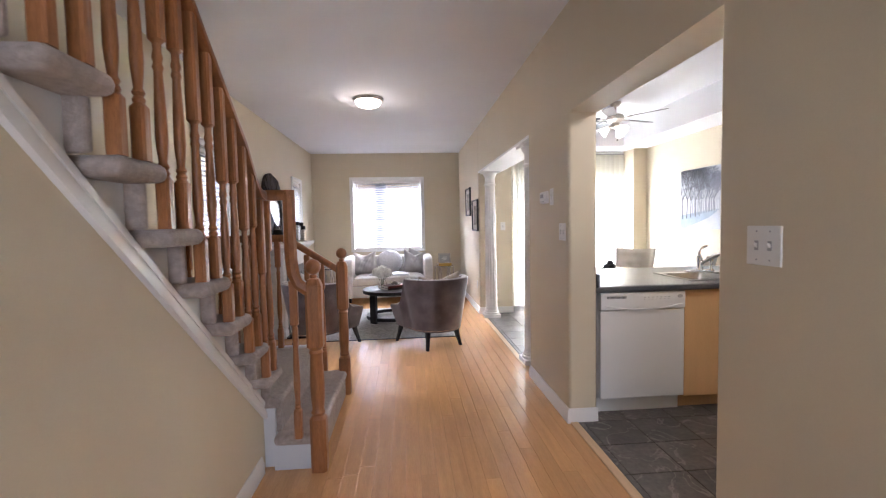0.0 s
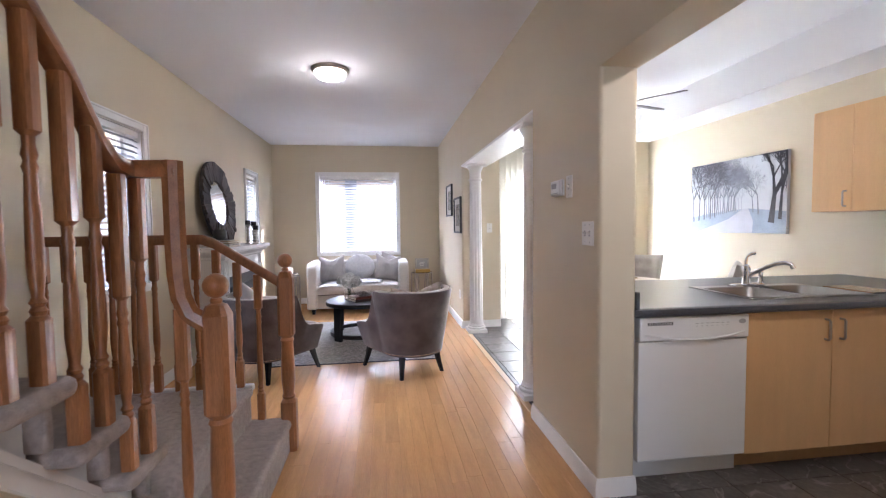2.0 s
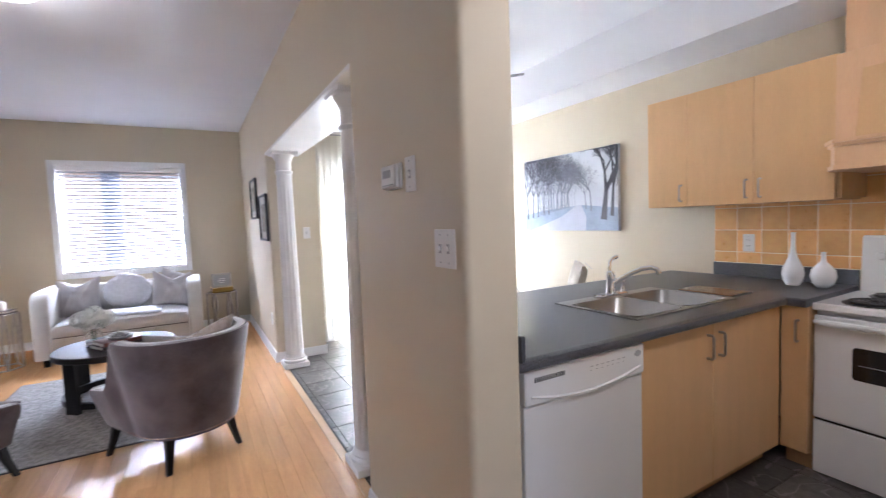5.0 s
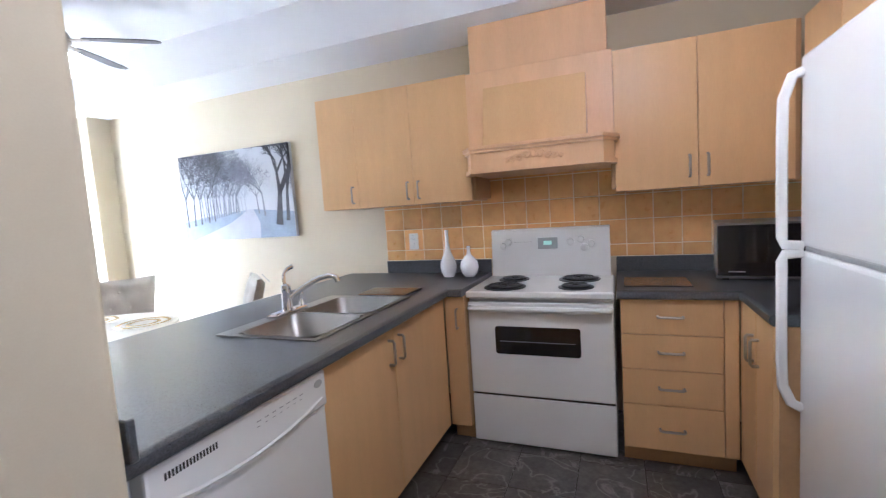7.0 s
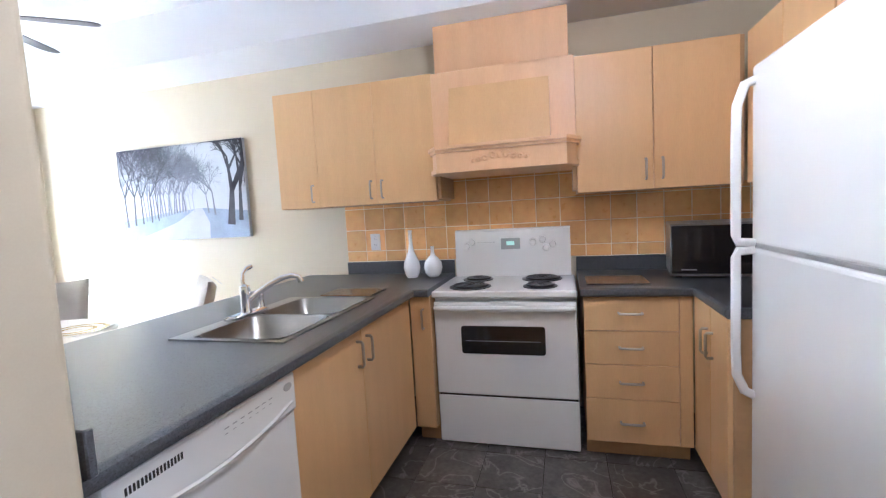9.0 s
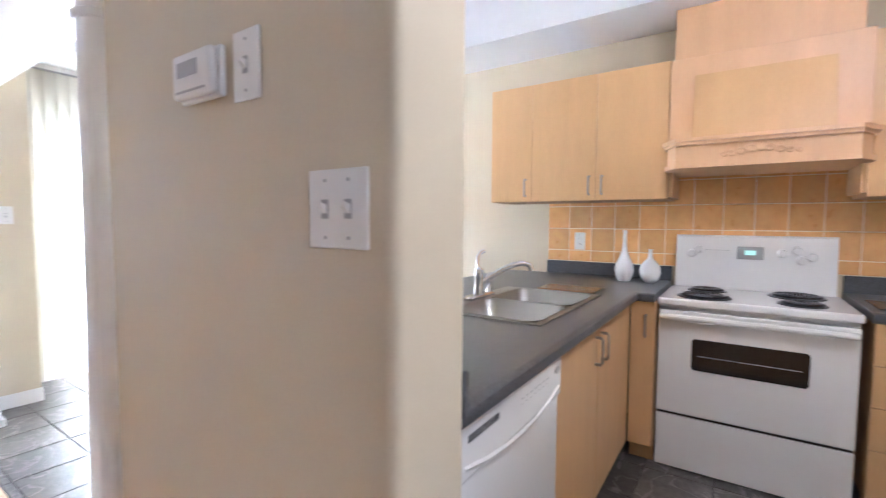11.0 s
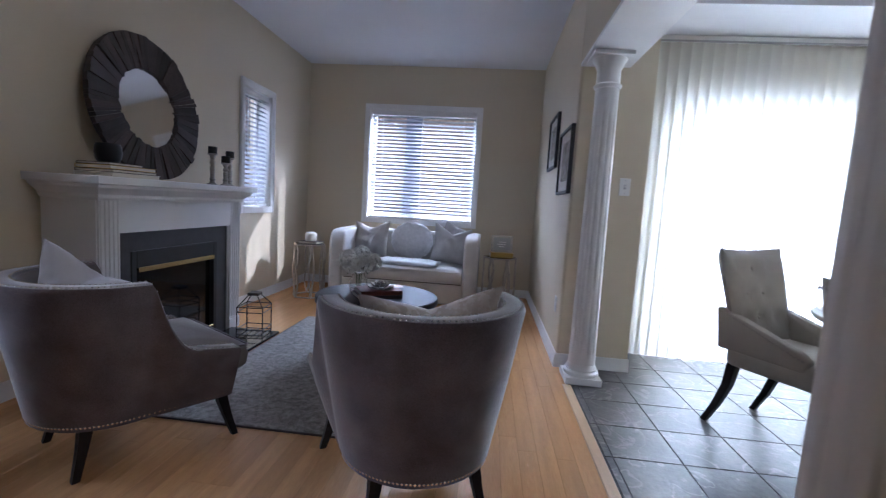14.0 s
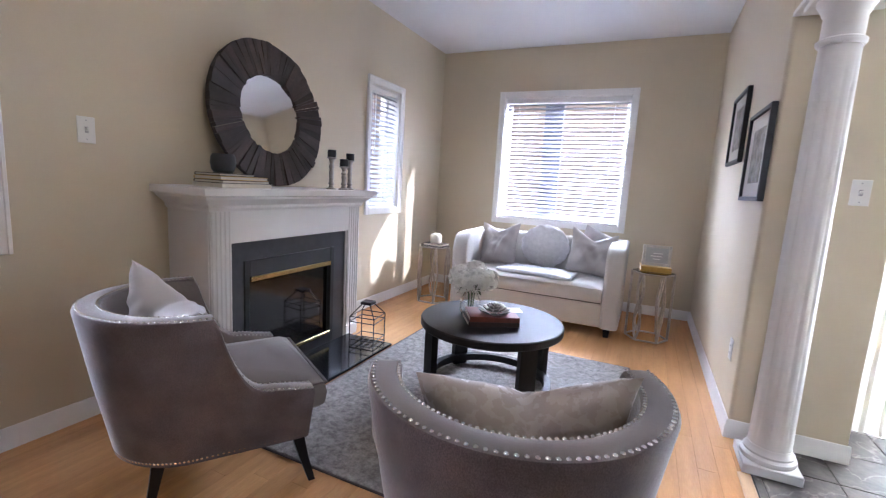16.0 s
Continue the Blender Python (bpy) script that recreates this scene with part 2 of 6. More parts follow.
WAX = mat("white_candle_wax", (0.78, 0.75, 0.68), 0.55, var=0.03)
BLACKWAX = mat("black_candle_wax", (0.012, 0.012, 0.012), 0.5, var=0.1)
PAPER = mat("book_paper", (0.72, 0.67, 0.57), 0.8, var=0.06, fine=300, stretch=(1, 1, 40))
BOOK_RED = mat("rust_red_book_cover", (0.17, 0.045, 0.026), 0.45, var=0.2, scale=25)
BOOK_PINK = mat("pale_pink_book_cover", (0.62, 0.47, 0.42), 0.45, var=0.12, scale=25)
BOOK_DARK = mat("dark_brown_book_cover", (0.045, 0.026, 0.022), 0.45, var=0.2)
BOOK_GOLD = mat("mustard_gold_book_cover", (0.50, 0.31, 0.055), 0.4, var=0.1)
BOOK_WHITE = mat("ivory_book_cover", (0.68, 0.65, 0.58), 0.5, var=0.05)
MAT_BOARD = mat("white_mat_board", (0.72, 0.71, 0.68), 0.8, var=0.03)
PHOTO = mat("grey_print", (0.34, 0.33, 0.32), 0.6, var=0.3, scale=14, second=(0.10, 0.10, 0.10), mixat=0.5, sharp=0.1)
PRINT = mat("dark_tree_print", (0.095, 0.095, 0.108), 0.7, var=0.2, scale=20)
PRINT_FAR = mat("misty_tree_print", (0.215, 0.225, 0.265), 0.7, var=0.15, scale=20)
PRINT_MIST = mat("pale_tree_print", (0.40, 0.415, 0.46), 0.7, var=0.1, scale=20)
ROADPR = mat("pale_road_print", (0.48, 0.49, 0.55), 0.7, var=0.06, scale=10)
FIELDPR = mat("blue_snow_print", (0.31, 0.36, 0.46), 0.7, var=0.15, scale=8)
SKYPR = mat("winter_sky_print", (0.56, 0.575, 0.61), 0.7, var=0.06, scale=4)
BLADE = mat("grey_brown_fan_blade", (0.085, 0.078, 0.075), 0.45, var=0.2, scale=6, stretch=(1, 8, 1))
LAMPGLASS = glow("lit_frosted_glass", (1.0, 0.86, 0.66), 2.6)
FANGLASS = glow("lit_fan_shade", (1.0, 0.88, 0.72), 1.5)
LCD = glow("green_clock_display", (0.05, 0.5, 0.35), 0.28)
CORD = mat("black_cord", (0.01, 0.01, 0.01), 0.6)
# glossy boards: their brown is the backsplash reflection put into the colour
BOARD = mat("tile_reflection_brown", (0.23, 0.13, 0.065), 0.14, var=0.2, scale=8, stretch=(8, 1, 1))
YARD = mat("dry_lawn_ground", (0.20, 0.20, 0.14), 0.95, var=0.3, scale=3)
DECK = mat("outdoor_concrete", (0.42, 0.40, 0.37), 0.9, var=0.2, scale=2)
BRICKOUT = mat("pale_brick_outside", (0.46, 0.36, 0.29), 0.9, var=0.2, scale=8)

# ---- building helpers ----


def box(bm, a, b, bevel=0.0, seg=2):
    """A box between two corners, with its edges rounded."""
    lo, hi = [min(p, q) for p, q in zip(a, b)], [max(p, q) for p, q in zip(a, b)]
    v = [bm.verts.new((x, y, z)) for z in (lo[2], hi[2]) for y in (lo[1], hi[1]) for x in (lo[0], hi[0])]
    f = [bm.faces.new([v[i] for i in q]) for q in ((0, 2, 3, 1), (4, 5, 7, 6), (0, 1, 5, 4), (2, 6, 7, 3), (0, 4, 6, 2), (1, 3, 7, 5))]
    if bevel:
        edges = list({e for g in f for e in g.edges})
        bmesh.ops.bevel(bm, geom=edges, offset=bevel, segments=seg, profile=0.5, affect="EDGES", clamp_overlap=True)
    return bm


def ring_loft(bm, rings, closed=True, caps=True):
    """Skin over rings of points; closed: each ring is a loop."""
    rows = [[bm.verts.new(p) for p in r] for r in rings]
    n = len(rows[0])
    for a, b in zip(rows, rows[1:]):
        for i in range(n if closed else n - 1):
            j = (i + 1) % n
            bm.faces.new((a[i], a[j], b[j], b[i]))
    if caps and closed:
        bm.faces.new(rows[0][::-1])
        bm.faces.new(rows[-1])
    return bm


def lathe(bm, prof, n=20, at=(0, 0, 0), caps=True):
    return ring_loft(bm, [[(at[0] + r * math.cos(k * math.tau / n), at[1] + r * math.sin(k * math.tau / n), at[2] + z) for k in range(n)]
                          for r, z in prof], True, caps)


def tube(bm, pts, r, n=8, flat=1.0):
    """A rod along points. flat: its thickness across, as a share of r."""
    pts = [Vector(p) for p in pts]
    rings, side = [], None
    for i, p in enumerate(pts):
        d = (pts[min(i + 1, len(pts) - 1)] - pts[max(i - 1, 0)]).normalized()
        if side is None:
            side = d.cross(Vector((0, 0, 1)) if abs(d.z) < 0.9 else Vector((0, 1, 0))).normalized()
        side = (side - d * side.dot(d)).normalized()
        up = side.cross(d)
        rings.append([p + side * (r * math.cos(k * math.tau / n)) + up * (r * flat * math.sin(k * math.tau / n)) for k in range(n)])
    return ring_loft(bm, rings)


def sweep(bm, pts, prof):
    """A moulding: the profile (across, up) carried along points that lie level or on a slope, kept upright."""
    pts = [Vector(p) for p in pts]
    rings = []
    for i, p in enumerate(pts):
        d0 = (pts[i] - pts[i - 1]) if i else (pts[1] - pts[0])
        d1 = (pts[i + 1] - pts[i]) if i < len(pts) - 1 else d0
        s0 = Vector((d0.y, -d0.x, 0))
        s1 = Vector((d1.y, -d1.x, 0))
        s0 = s0.normalized() if s0.length > 1e-6 else Vector((1, 0, 0))
        s1 = s1.normalized() if s1.length > 1e-6 else s0
        s = (s0 + s1)
        s = s / max(0.3, s.length_squared / 2) if s.length > 1e-6 else s0
        rings.append([p + s * a + Vector((0, 0, b)) for a, b in prof])
    return ring_loft(bm, rings)


def prism(bm, poly, axis, a, b):
    """A flat outline pushed along an axis from a to b. poly: the two other coordinates in x, y, z order."""
    def at(p, v):
        q = list(p)
        q.insert("xyz".index(axis), v)
        return q
    return ring_loft(bm, [[at(p, a) for p in poly], [at(p, b) for p in poly]])


def blob(bm, at, r, sub=2, rough=0.0, freq=3.0):
    """An uneven rounded lump."""
    made = bmesh.ops.create_icosphere(bm, subdivisions=sub, radius=1.0)["verts"]
    for v in made:
        k = 1 + rough * noise.noise(v.co * freq + Vector(at) * 7)
        v.co = Vector(at) + Vector((v.co.x * r[0] * k, v.co.y * r[1] * k, v.co.z * r[2] * k))
    return bm


def mesh_of(name, bm, material, smooth=None):
    bmesh.ops.recalc_face_normals(bm, faces=bm.faces)
    me = bpy.data.meshes.new(name)
    if smooth:
        areas = sorted(f.calc_area() for f in bm.faces)
        flat_over = 12 * areas[len(areas) // 2] if smooth <= 45 else 1e9
        for f in bm.faces:
            f.smooth = f.calc_area() < flat_over
        for e in bm.edges:
            if len(e.link_faces) == 2 and e.calc_face_angle(0) > radians(smooth):
                e.smooth = False
    bm.to_mesh(me)
    bm.free()
    me.materials.append(material)
    return me


def part(name, bm, material, parent=None, label="", smooth=40, kind=""):
    """One mesh object, under a thing or a part, in its thing's own coordinates."""
    ob = new(name, mesh_of(name, bm, material, smooth))
    if parent is not None:
        ob.parent = parent
    return tagged(ob, label, kind=kind)


def thing(name, label, category, at=(0, 0, 0), turn=0, group="", kind=""):
    ob = new(name)
    ob.empty_display_size = 0.1
    ob.matrix_basis = pose(*at, 0, 0, turn)
    return tagged(ob, label, category, group, kind)


def solid(name, bm, material, label, category, at=(0, 0, 0), turn=0, group="", kind="", smooth=40):
    ob = new(name, mesh_of(name, bm, material, smooth))
    ob.matrix_basis = pose(*at, 0, 0, turn)
    return tagged(ob, label, category, group, kind)


def setting(name, bm, material, label, category, smooth=None):
    return solid(name, bm, material, label, category, kind="structure", smooth=smooth)


def resized(obs, about, k):
    """The same things drawn k times as large, about a point."""
    m = Matrix.Translation(about) @ Matrix.Scale(k, 4) @ Matrix.Translation([-v for v in about])
    for ob in obs:
        ob.matrix_basis = m @ ob.matrix_basis


def B():
    return bmesh.new()


def wall_x(bm, x0, x1, y0, y1, z0, z1, holes):
    """A wall that runs along y, with holes (ya, yb, za, zb)."""
    y = y0
    for ya, yb, za, zb in sorted(holes):
        if ya > y:
            box(bm, (x0, y, z0), (x1, ya, z1))
        if za > z0:
            box(bm, (x0, ya, z0), (x1, yb, za))
        if zb < z1:
            box(bm, (x0, ya, zb), (x1, yb, z1))
        y = yb
    if y < y1:
        box(bm, (x0, y, z0), (x1, y1, z1))
    return bm


def wall_y(bm, y0, y1, x0, x1, z0, z1, holes):
    x = x0
    for xa, xb, za, zb in sorted(holes):
        if xa > x:
            box(bm, (x, y0, z0), (xa, y1, z1))
        if za > z0:
            box(bm, (xa, y0, z0), (xb, y1, za))
        if zb < z1:
            box(bm, (xa, y0, zb), (xb, y1, z1))
        x = xb
    if x < x1:
        box(bm, (x, y0, z0), (x1, y1, z1))
    return bm

# ---- the large structure ----
CEIL, KCEIL, FLOOR = 2.735, 2.43, 0.045

bm = B()
wall_x(bm, -1.93, -1.71, 2.2, 8.98, -0.1, CEIL, [(4.11, 4.72, 0.93, 2.10), (7.30, 7.80, 0.99, 2.09)])
box(bm, (-1.93, -2.0, -0.1), (-1.71, 2.2, 5.2))
setting("wall_west", bm, PAINT, "long beige painted wall with two blind-covered windows", "wall")
bm = wall_y(B(), 8.78, 8.98, -1.71, 1.30, -0.1, CEIL, [(-0.94, 0.36, 0.91, 2.22)])
setting("wall_north", bm, PAINT, "beige painted end wall around a wide window", "wall")
def rounded_pier(bm, x0, x1, y0, y1, z0, z1, soft, r=0.022):
    """A stretch of wall with bullnose plaster corners at the ends named in soft."""
    poly = []
    for cx, cy, end, a0 in ((x1, y1, 1, 0), (x0, y1, 1, 90), (x0, y0, 0, 180), (x1, y0, 0, 270)):
        if end not in soft:
            poly.append((cx, cy))
            continue
        mx, my = cx + (r if cx == x0 else -r), cy + (r if cy == y0 else -r)
        poly += [(mx + r * math.cos(radians(a0 + 15 * k)), my + r * math.sin(radians(a0 + 15 * k))) for k in range(7)]
    return prism(bm, poly, "z", z0, z1)


DOOR_H = 2.062
bm = B()
rounded_pier(bm, 1.11, 1.30, -2.0, 1.545, -0.1, DOOR_H, (1,))
rounded_pier(bm, 1.11, 1.30, 2.915, 3.82, -0.1, DOOR_H, (0,))
box(bm, (1.11, -2.0, DOOR_H), (1.30, 3.82, CEIL))
box(bm, (1.11, 3.82, 2.10), (1.30, 6.47, CEIL))
rounded_pier(bm, 1.11, 1.30, 6.47, 8.78, -0.1, CEIL, (0,))
setting("wall_hall", bm, PAINT, "beige painted dividing wall with two openings", "wall")
bm = B()
box(bm, (1.30, 6.50, -0.1), (1.60, 7.15, CEIL))
box(bm, (3.47, 6.55, -0.1), (3.67, 7.15, CEIL))
wall_y(bm, 6.95, 7.15, 1.60, 3.47, -0.1, CEIL, [(1.90, 3.42, 0.03, 1.92)])
setting("wall_dining", bm, PAINT, "beige painted recess around a patio door", "wall")
setting("wall_kitchen", box(B(), (3.67, 0.73, -0.1), (3.87, 7.15, CEIL)), PAINT, "beige painted kitchen and dining wall", "wall")
setting("wall_south_kitchen", box(B(), (1.30, 0.73, -0.1), (3.67, 0.93, CEIL)), PAINT, "beige painted wall behind the refrigerator", "wall")
bm = prism(B(), [(-2.0, -0.1), (2.70, -0.1), (2.70, 0.257), (-0.169, CEIL), (-2.0, CEIL)], "x", -0.84, -0.741)
setting("wall_stair", bm, PAINT, "beige painted wall that closes the underside of the stairs", "wall")
bm = B()
wall_y(bm, -2.2, -2.0, -1.71, 1.30, -0.1, 5.2, [(-0.45, 0.75, 0.5, 2.2)])
box(bm, (-0.74, -2.0, CEIL + 0.165), (-0.62, 2.2, 5.2))
box(bm, (-1.71, 2.2, CEIL + 0.165), (-0.62, 2.32, 5.2))
setting("wall_entry", bm, PAINT, "beige painted walls behind the hall and above the stairs", "wall")
bm = B()
box(bm, (-0.74, -2.0, CEIL), (1.30, 2.2, CEIL + 0.165))
box(bm, (-1.93, 2.2, CEIL), (1.30, 8.98, CEIL + 0.165))
box(bm, (-1.93, -2.2, 5.2), (-0.62, 2.32, 5.35))
setting("ceiling_hall", bm, WHITE_CEIL, "white painted hall and living room ceiling", "ceiling")
TX0, TX1, TY0, TY1 = 1.62, 3.22, 2.30, 6.35
bm = B()
box(bm, (1.30, 0.93, KCEIL), (3.67, TY0, CEIL + 0.165))
box(bm, (1.30, TY0, KCEIL), (TX0, 6.5, CEIL + 0.165))
box(bm, (TX1, TY0, KCEIL), (3.67, 6.55, CEIL + 0.165))
box(bm, (TX0, TY1, KCEIL), (TX1, 6.95, CEIL + 0.165))
box(bm, (1.60, 6.5, KCEIL), (TX0, 6.95, CEIL + 0.165))
box(bm, (TX1, 6.55, KCEIL), (3.47, 6.95, CEIL + 0.165))
box(bm, (TX0, TY0, CEIL + 0.005), (TX1, TY1, CEIL + 0.165))
setting("ceiling_kitchen", bm, WHITE_CEIL, "white kitchen and dining ceiling with a raised tray", "ceiling")

# mouldings
BASE = [(0, 0), (0.017, 0), (0.017, 0.058), (0.012, 0.070), (0.012, 0.080), (0.006, 0.094), (0, 0.094)]


def baseboard(name, pts):
    return setting(name, sweep(B(), [(x, y, FLOOR) for x, y, _ in pts], BASE), TRIM, "white painted moulded baseboard", "baseboard", 30)


baseboard("baseboard_west", [(-1.71, 3.68, 0), (-1.71, 5.42, 0)])
baseboard("baseboard_west_far", [(-1.71, 6.73, 0), (-1.71, 8.78, 0), (1.11, 8.78, 0), (1.11, 6.47, 0), (1.60, 6.47, 0)])
baseboard("baseboard_recess", [(1.602, 6.95, 0), (1.86, 6.95, 0)])
baseboard("baseboard_pillar", [(1.11, 3.82, 0), (1.11, 2.915, 0), (1.30, 2.915, 0)])
baseboard("baseboard_hall", [(1.11, 1.545, 0), (1.11, -2.0, 0), (-0.741, -2.0, 0), (-0.741, 2.53, 0)])


def casing(name, x0, x1, z0, z1, m, label="white painted window casing"):
    """Moulded trim round an opening, drawn in the plane of x and z with its face towards -y."""
    bm = B()
    w = 0.062
    for a, b in (((x0 - w, z0 - w), (x0, z1 + w)), ((x1, z0 - w), (x1 + w, z1 + w)), ((x0, z1), (x1, z1 + w)), ((x0, z0 - w), (x1, z0))):
        box(bm, (a[0], -0.018, a[1]), (b[0], 0.0, b[1]), 0.004, 1)
    for a, b in (((x0 - w, z0 - w), (x0 - w + 0.016, z1 + w)), ((x1 + w - 0.016, z0 - w), (x1 + w, z1 + w)), ((x0 - w + 0.016, z1 + w - 0.016), (x1 + w - 0.016, z1 + w))):
        box(bm, (a[0], -0.026, a[1]), (b[0], -0.018, b[1]), 0.003, 1)
    return bm


def window(name, label, m, w, h, depth, mullion, slat_tilt, drop):
    """A window in a hole w by h, at m, its inner wall face at y = 0 and the room towards -y, with a slatted blind drawn down."""
    win = thing(name, label, "window", kind="structure")
    win.matrix_basis = m
    part("casing", casing("casing", 0, w, 0, h, m), TRIM, win, "white painted casing", 30)
    bm = B()
    f = 0.045
    for a, b in (((0, 0), (f, h)), ((w - f, 0), (w, h)), ((f, 0), (w - f, f)), ((f, h - f), (w - f, h))):
        box(bm, (a[0], depth - 0.045, a[1]), (b[0], depth - 0.01, b[1]), 0.006, 1)
    frm = part("window_frame", bm, TRIM, win, "", 30)
    for x, half in mullion:
        part("sash_stile", box(B(), (x - half, depth - 0.034, f), (x + half, depth - 0.012, h - f), 0.004, 1), SASH, frm, "overlapping sash stiles coloured grey for shade")
    edges = [f] + [e for x, half in mullion for e in (x - half, x + half)] + [w - f]
    for a, b in zip(edges[::2], edges[1::2]):
        pane = part("pane", box(B(), (a, depth - 0.042, f), (b, depth - 0.038, h - f)), PANE, frm, "clear glass pane", None)
        pane.visible_shadow = False
    bm = B()
    for a, b in (((0.0, 0.001), (0.006, h)), ((w - 0.006, 0.001), (w, h))):
        box(bm, (a[0], 0.001, a[1]), (b[0], depth - 0.046, b[1]))
    box(bm, (0.006, 0.001, 0), (w - 0.006, depth - 0.046, 0.006))
    box(bm, (0.006, 0.001, h - 0.006), (w - 0.006, depth - 0.046, h))
    part("reveal", bm, TRIM, win, "", None)
    blind = part("blind", box(B(), (0.012, 0.012, h - 0.055), (w - 0.012, 0.062, h - 0.008), 0.004, 1), TRIM, win, "white slatted blind", 30)
    pitch, sw = 0.0435, 0.050
    n = int((h * drop - 0.07) / pitch)
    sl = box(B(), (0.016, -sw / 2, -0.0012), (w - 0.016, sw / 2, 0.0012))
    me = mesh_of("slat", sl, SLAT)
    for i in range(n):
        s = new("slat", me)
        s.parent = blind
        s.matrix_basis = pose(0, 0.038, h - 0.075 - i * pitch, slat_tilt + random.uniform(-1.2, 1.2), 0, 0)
    zb = h - 0.075 - n * pitch
    part("bottom_rail", box(B(), (0.016, 0.016, zb - 0.012), (w - 0.016, 0.06, zb + 0.008), 0.003, 1), TRIM, blind)
    bm = B()
    for x in [0.12 * w, 0.5 * w, 0.88 * w]:
        for y in (0.014, 0.062):
            box(bm, (x - 0.001, y - 0.001, zb), (x + 0.001, y + 0.001, h - 0.05))
    part("ladder_cord", bm, TRIM, blind, "", None)
    part("tilt_wand", tube(B(), [(0.09, 0.006, h - 0.06), (0.09, 0.004, h - 0.62)], 0.004, 6), PLASTIC, blind)
    return win


window("window_1", "white framed two-pane window behind a lowered white blind", pose(-0.94, 8.78, 0.91), 1.30, 1.31, 0.17, [(0.52, 0.10)], 29, 1.0)
window("window_2", "narrow window beside the fireplace with a white blind", pose(-1.71, 7.30, 0.99, 0, 0, 90), 0.50, 1.10, 0.17, [], 34, 1.0)
window("window_3", "narrow window beside the stairs with a white blind", pose(-1.71, 4.11, 0.93, 0, 0, 90), 0.61, 1.17, 0.17, [], 34, 1.0)

# unseen window, assumed so that the rear lamp has an opening
ew = thing("window_4", "unseen window added behind the hall for light from the rear", "window", kind="structure")
part("window_frame", wall_y(B(), -2.14, -2.08, -0.449, 0.749, 0.501, 2.199, [(-0.40, 0.70, 0.55, 2.15)]), TRIM, ew, "", None)
part("pane", box(B(), (-0.40, -2.112, 0.55), (0.70, -2.108, 2.15)), PANE, ew, "clear glass pane", None).visible_shadow = False

# sliding patio door in the dining recess
door = thing("door_1", "white framed sliding glass patio door behind vertical blinds", "door", kind="structure")
bm = B()
X0, X1, Z0, Z1 = 1.90, 3.42, 0.03, 1.92
for a, b in (((X0, Z0), (X0 + 0.05, Z1)), ((X1 - 0.05, Z0), (X1, Z1)), ((X0 + 0.05, Z1 - 0.05), (X1 - 0.05, Z1)), ((X0 + 0.05, Z0), (X1 - 0.05, Z0 + 0.03))):
    box(bm, (a[0], 7.02, a[1]), (b[0], 7.14, b[1]), 0.004, 1)
part("door_frame", bm, TRIM, door, "", 30)
for k, (xa, xb, y) in enumerate(((X0 + 0.052, 2.70, 7.03), (2.62, X1 - 0.052, 7.08))):
    bm = B()
    for a, b in (((xa, 0.062), (xa + 0.07, 1.868)), ((xb - 0.07, 0.062), (xb, 1.868)), ((xa + 0.07, 0.062), (xb - 0.07, 0.15)), ((xa + 0.07, 1.80), (xb - 0.07, 1.868))):
        box(bm, (a[0], y, a[1]), (b[0], y + 0.04, b[1]), 0.004, 1)
    leafp = part("sliding_panel", bm, TRIM, door, "", 30)
    pane = part("pane", box(B(), (xa + 0.07, y + 0.018, 0.15), (xb - 0.07, y + 0.022, 1.80)), PANE, leafp, "clear glass pane", None)
    pane.visible_shadow = False
    if k == 0:
        part("door_handle", tube(B(), [(xa + 0.035, y, 0.85), (xa + 0.035, y - 0.04, 0.87), (xa + 0.035, y - 0.04, 1.03), (xa + 0.035, y, 1.05)], 0.010), PLASTIC, leafp)

vb = thing("vertical_blind", "ivory cloth vertical blind drawn across the patio door", "blind")
part("head_rail", box(B(), (1.62, 6.83, 2.388), (3.46, 6.89, 2.426), 0.004, 1), TRIM, vb, "white head rail")
part("head_rail_track", box(B(), (1.62, 6.822, 2.378), (3.46, 6.83, 2.391)), GREYPL, vb, "grey lower lip", None)
rows = []
bm = B()
vw = 0.089
for j in range(9):
    u = -vw / 2 + vw * j / 8
    rows.append((u, 0.008 * math.cos(u / vw * math.pi)))
ring_loft(bm, [[(u, v, 0) for u, v in rows], [(u, v, 2.33) for u, v in rows]], False, False)
vme = mesh_of("vane", bm, VANE, 60)
for i in range(24):
    v = new("vane", vme)
    v.parent = vb
    v.matrix_basis = pose(1.665 + i * 0.0765, 6.86, 0.062, 0, 0, -12 + random.uniform(-4, 4))

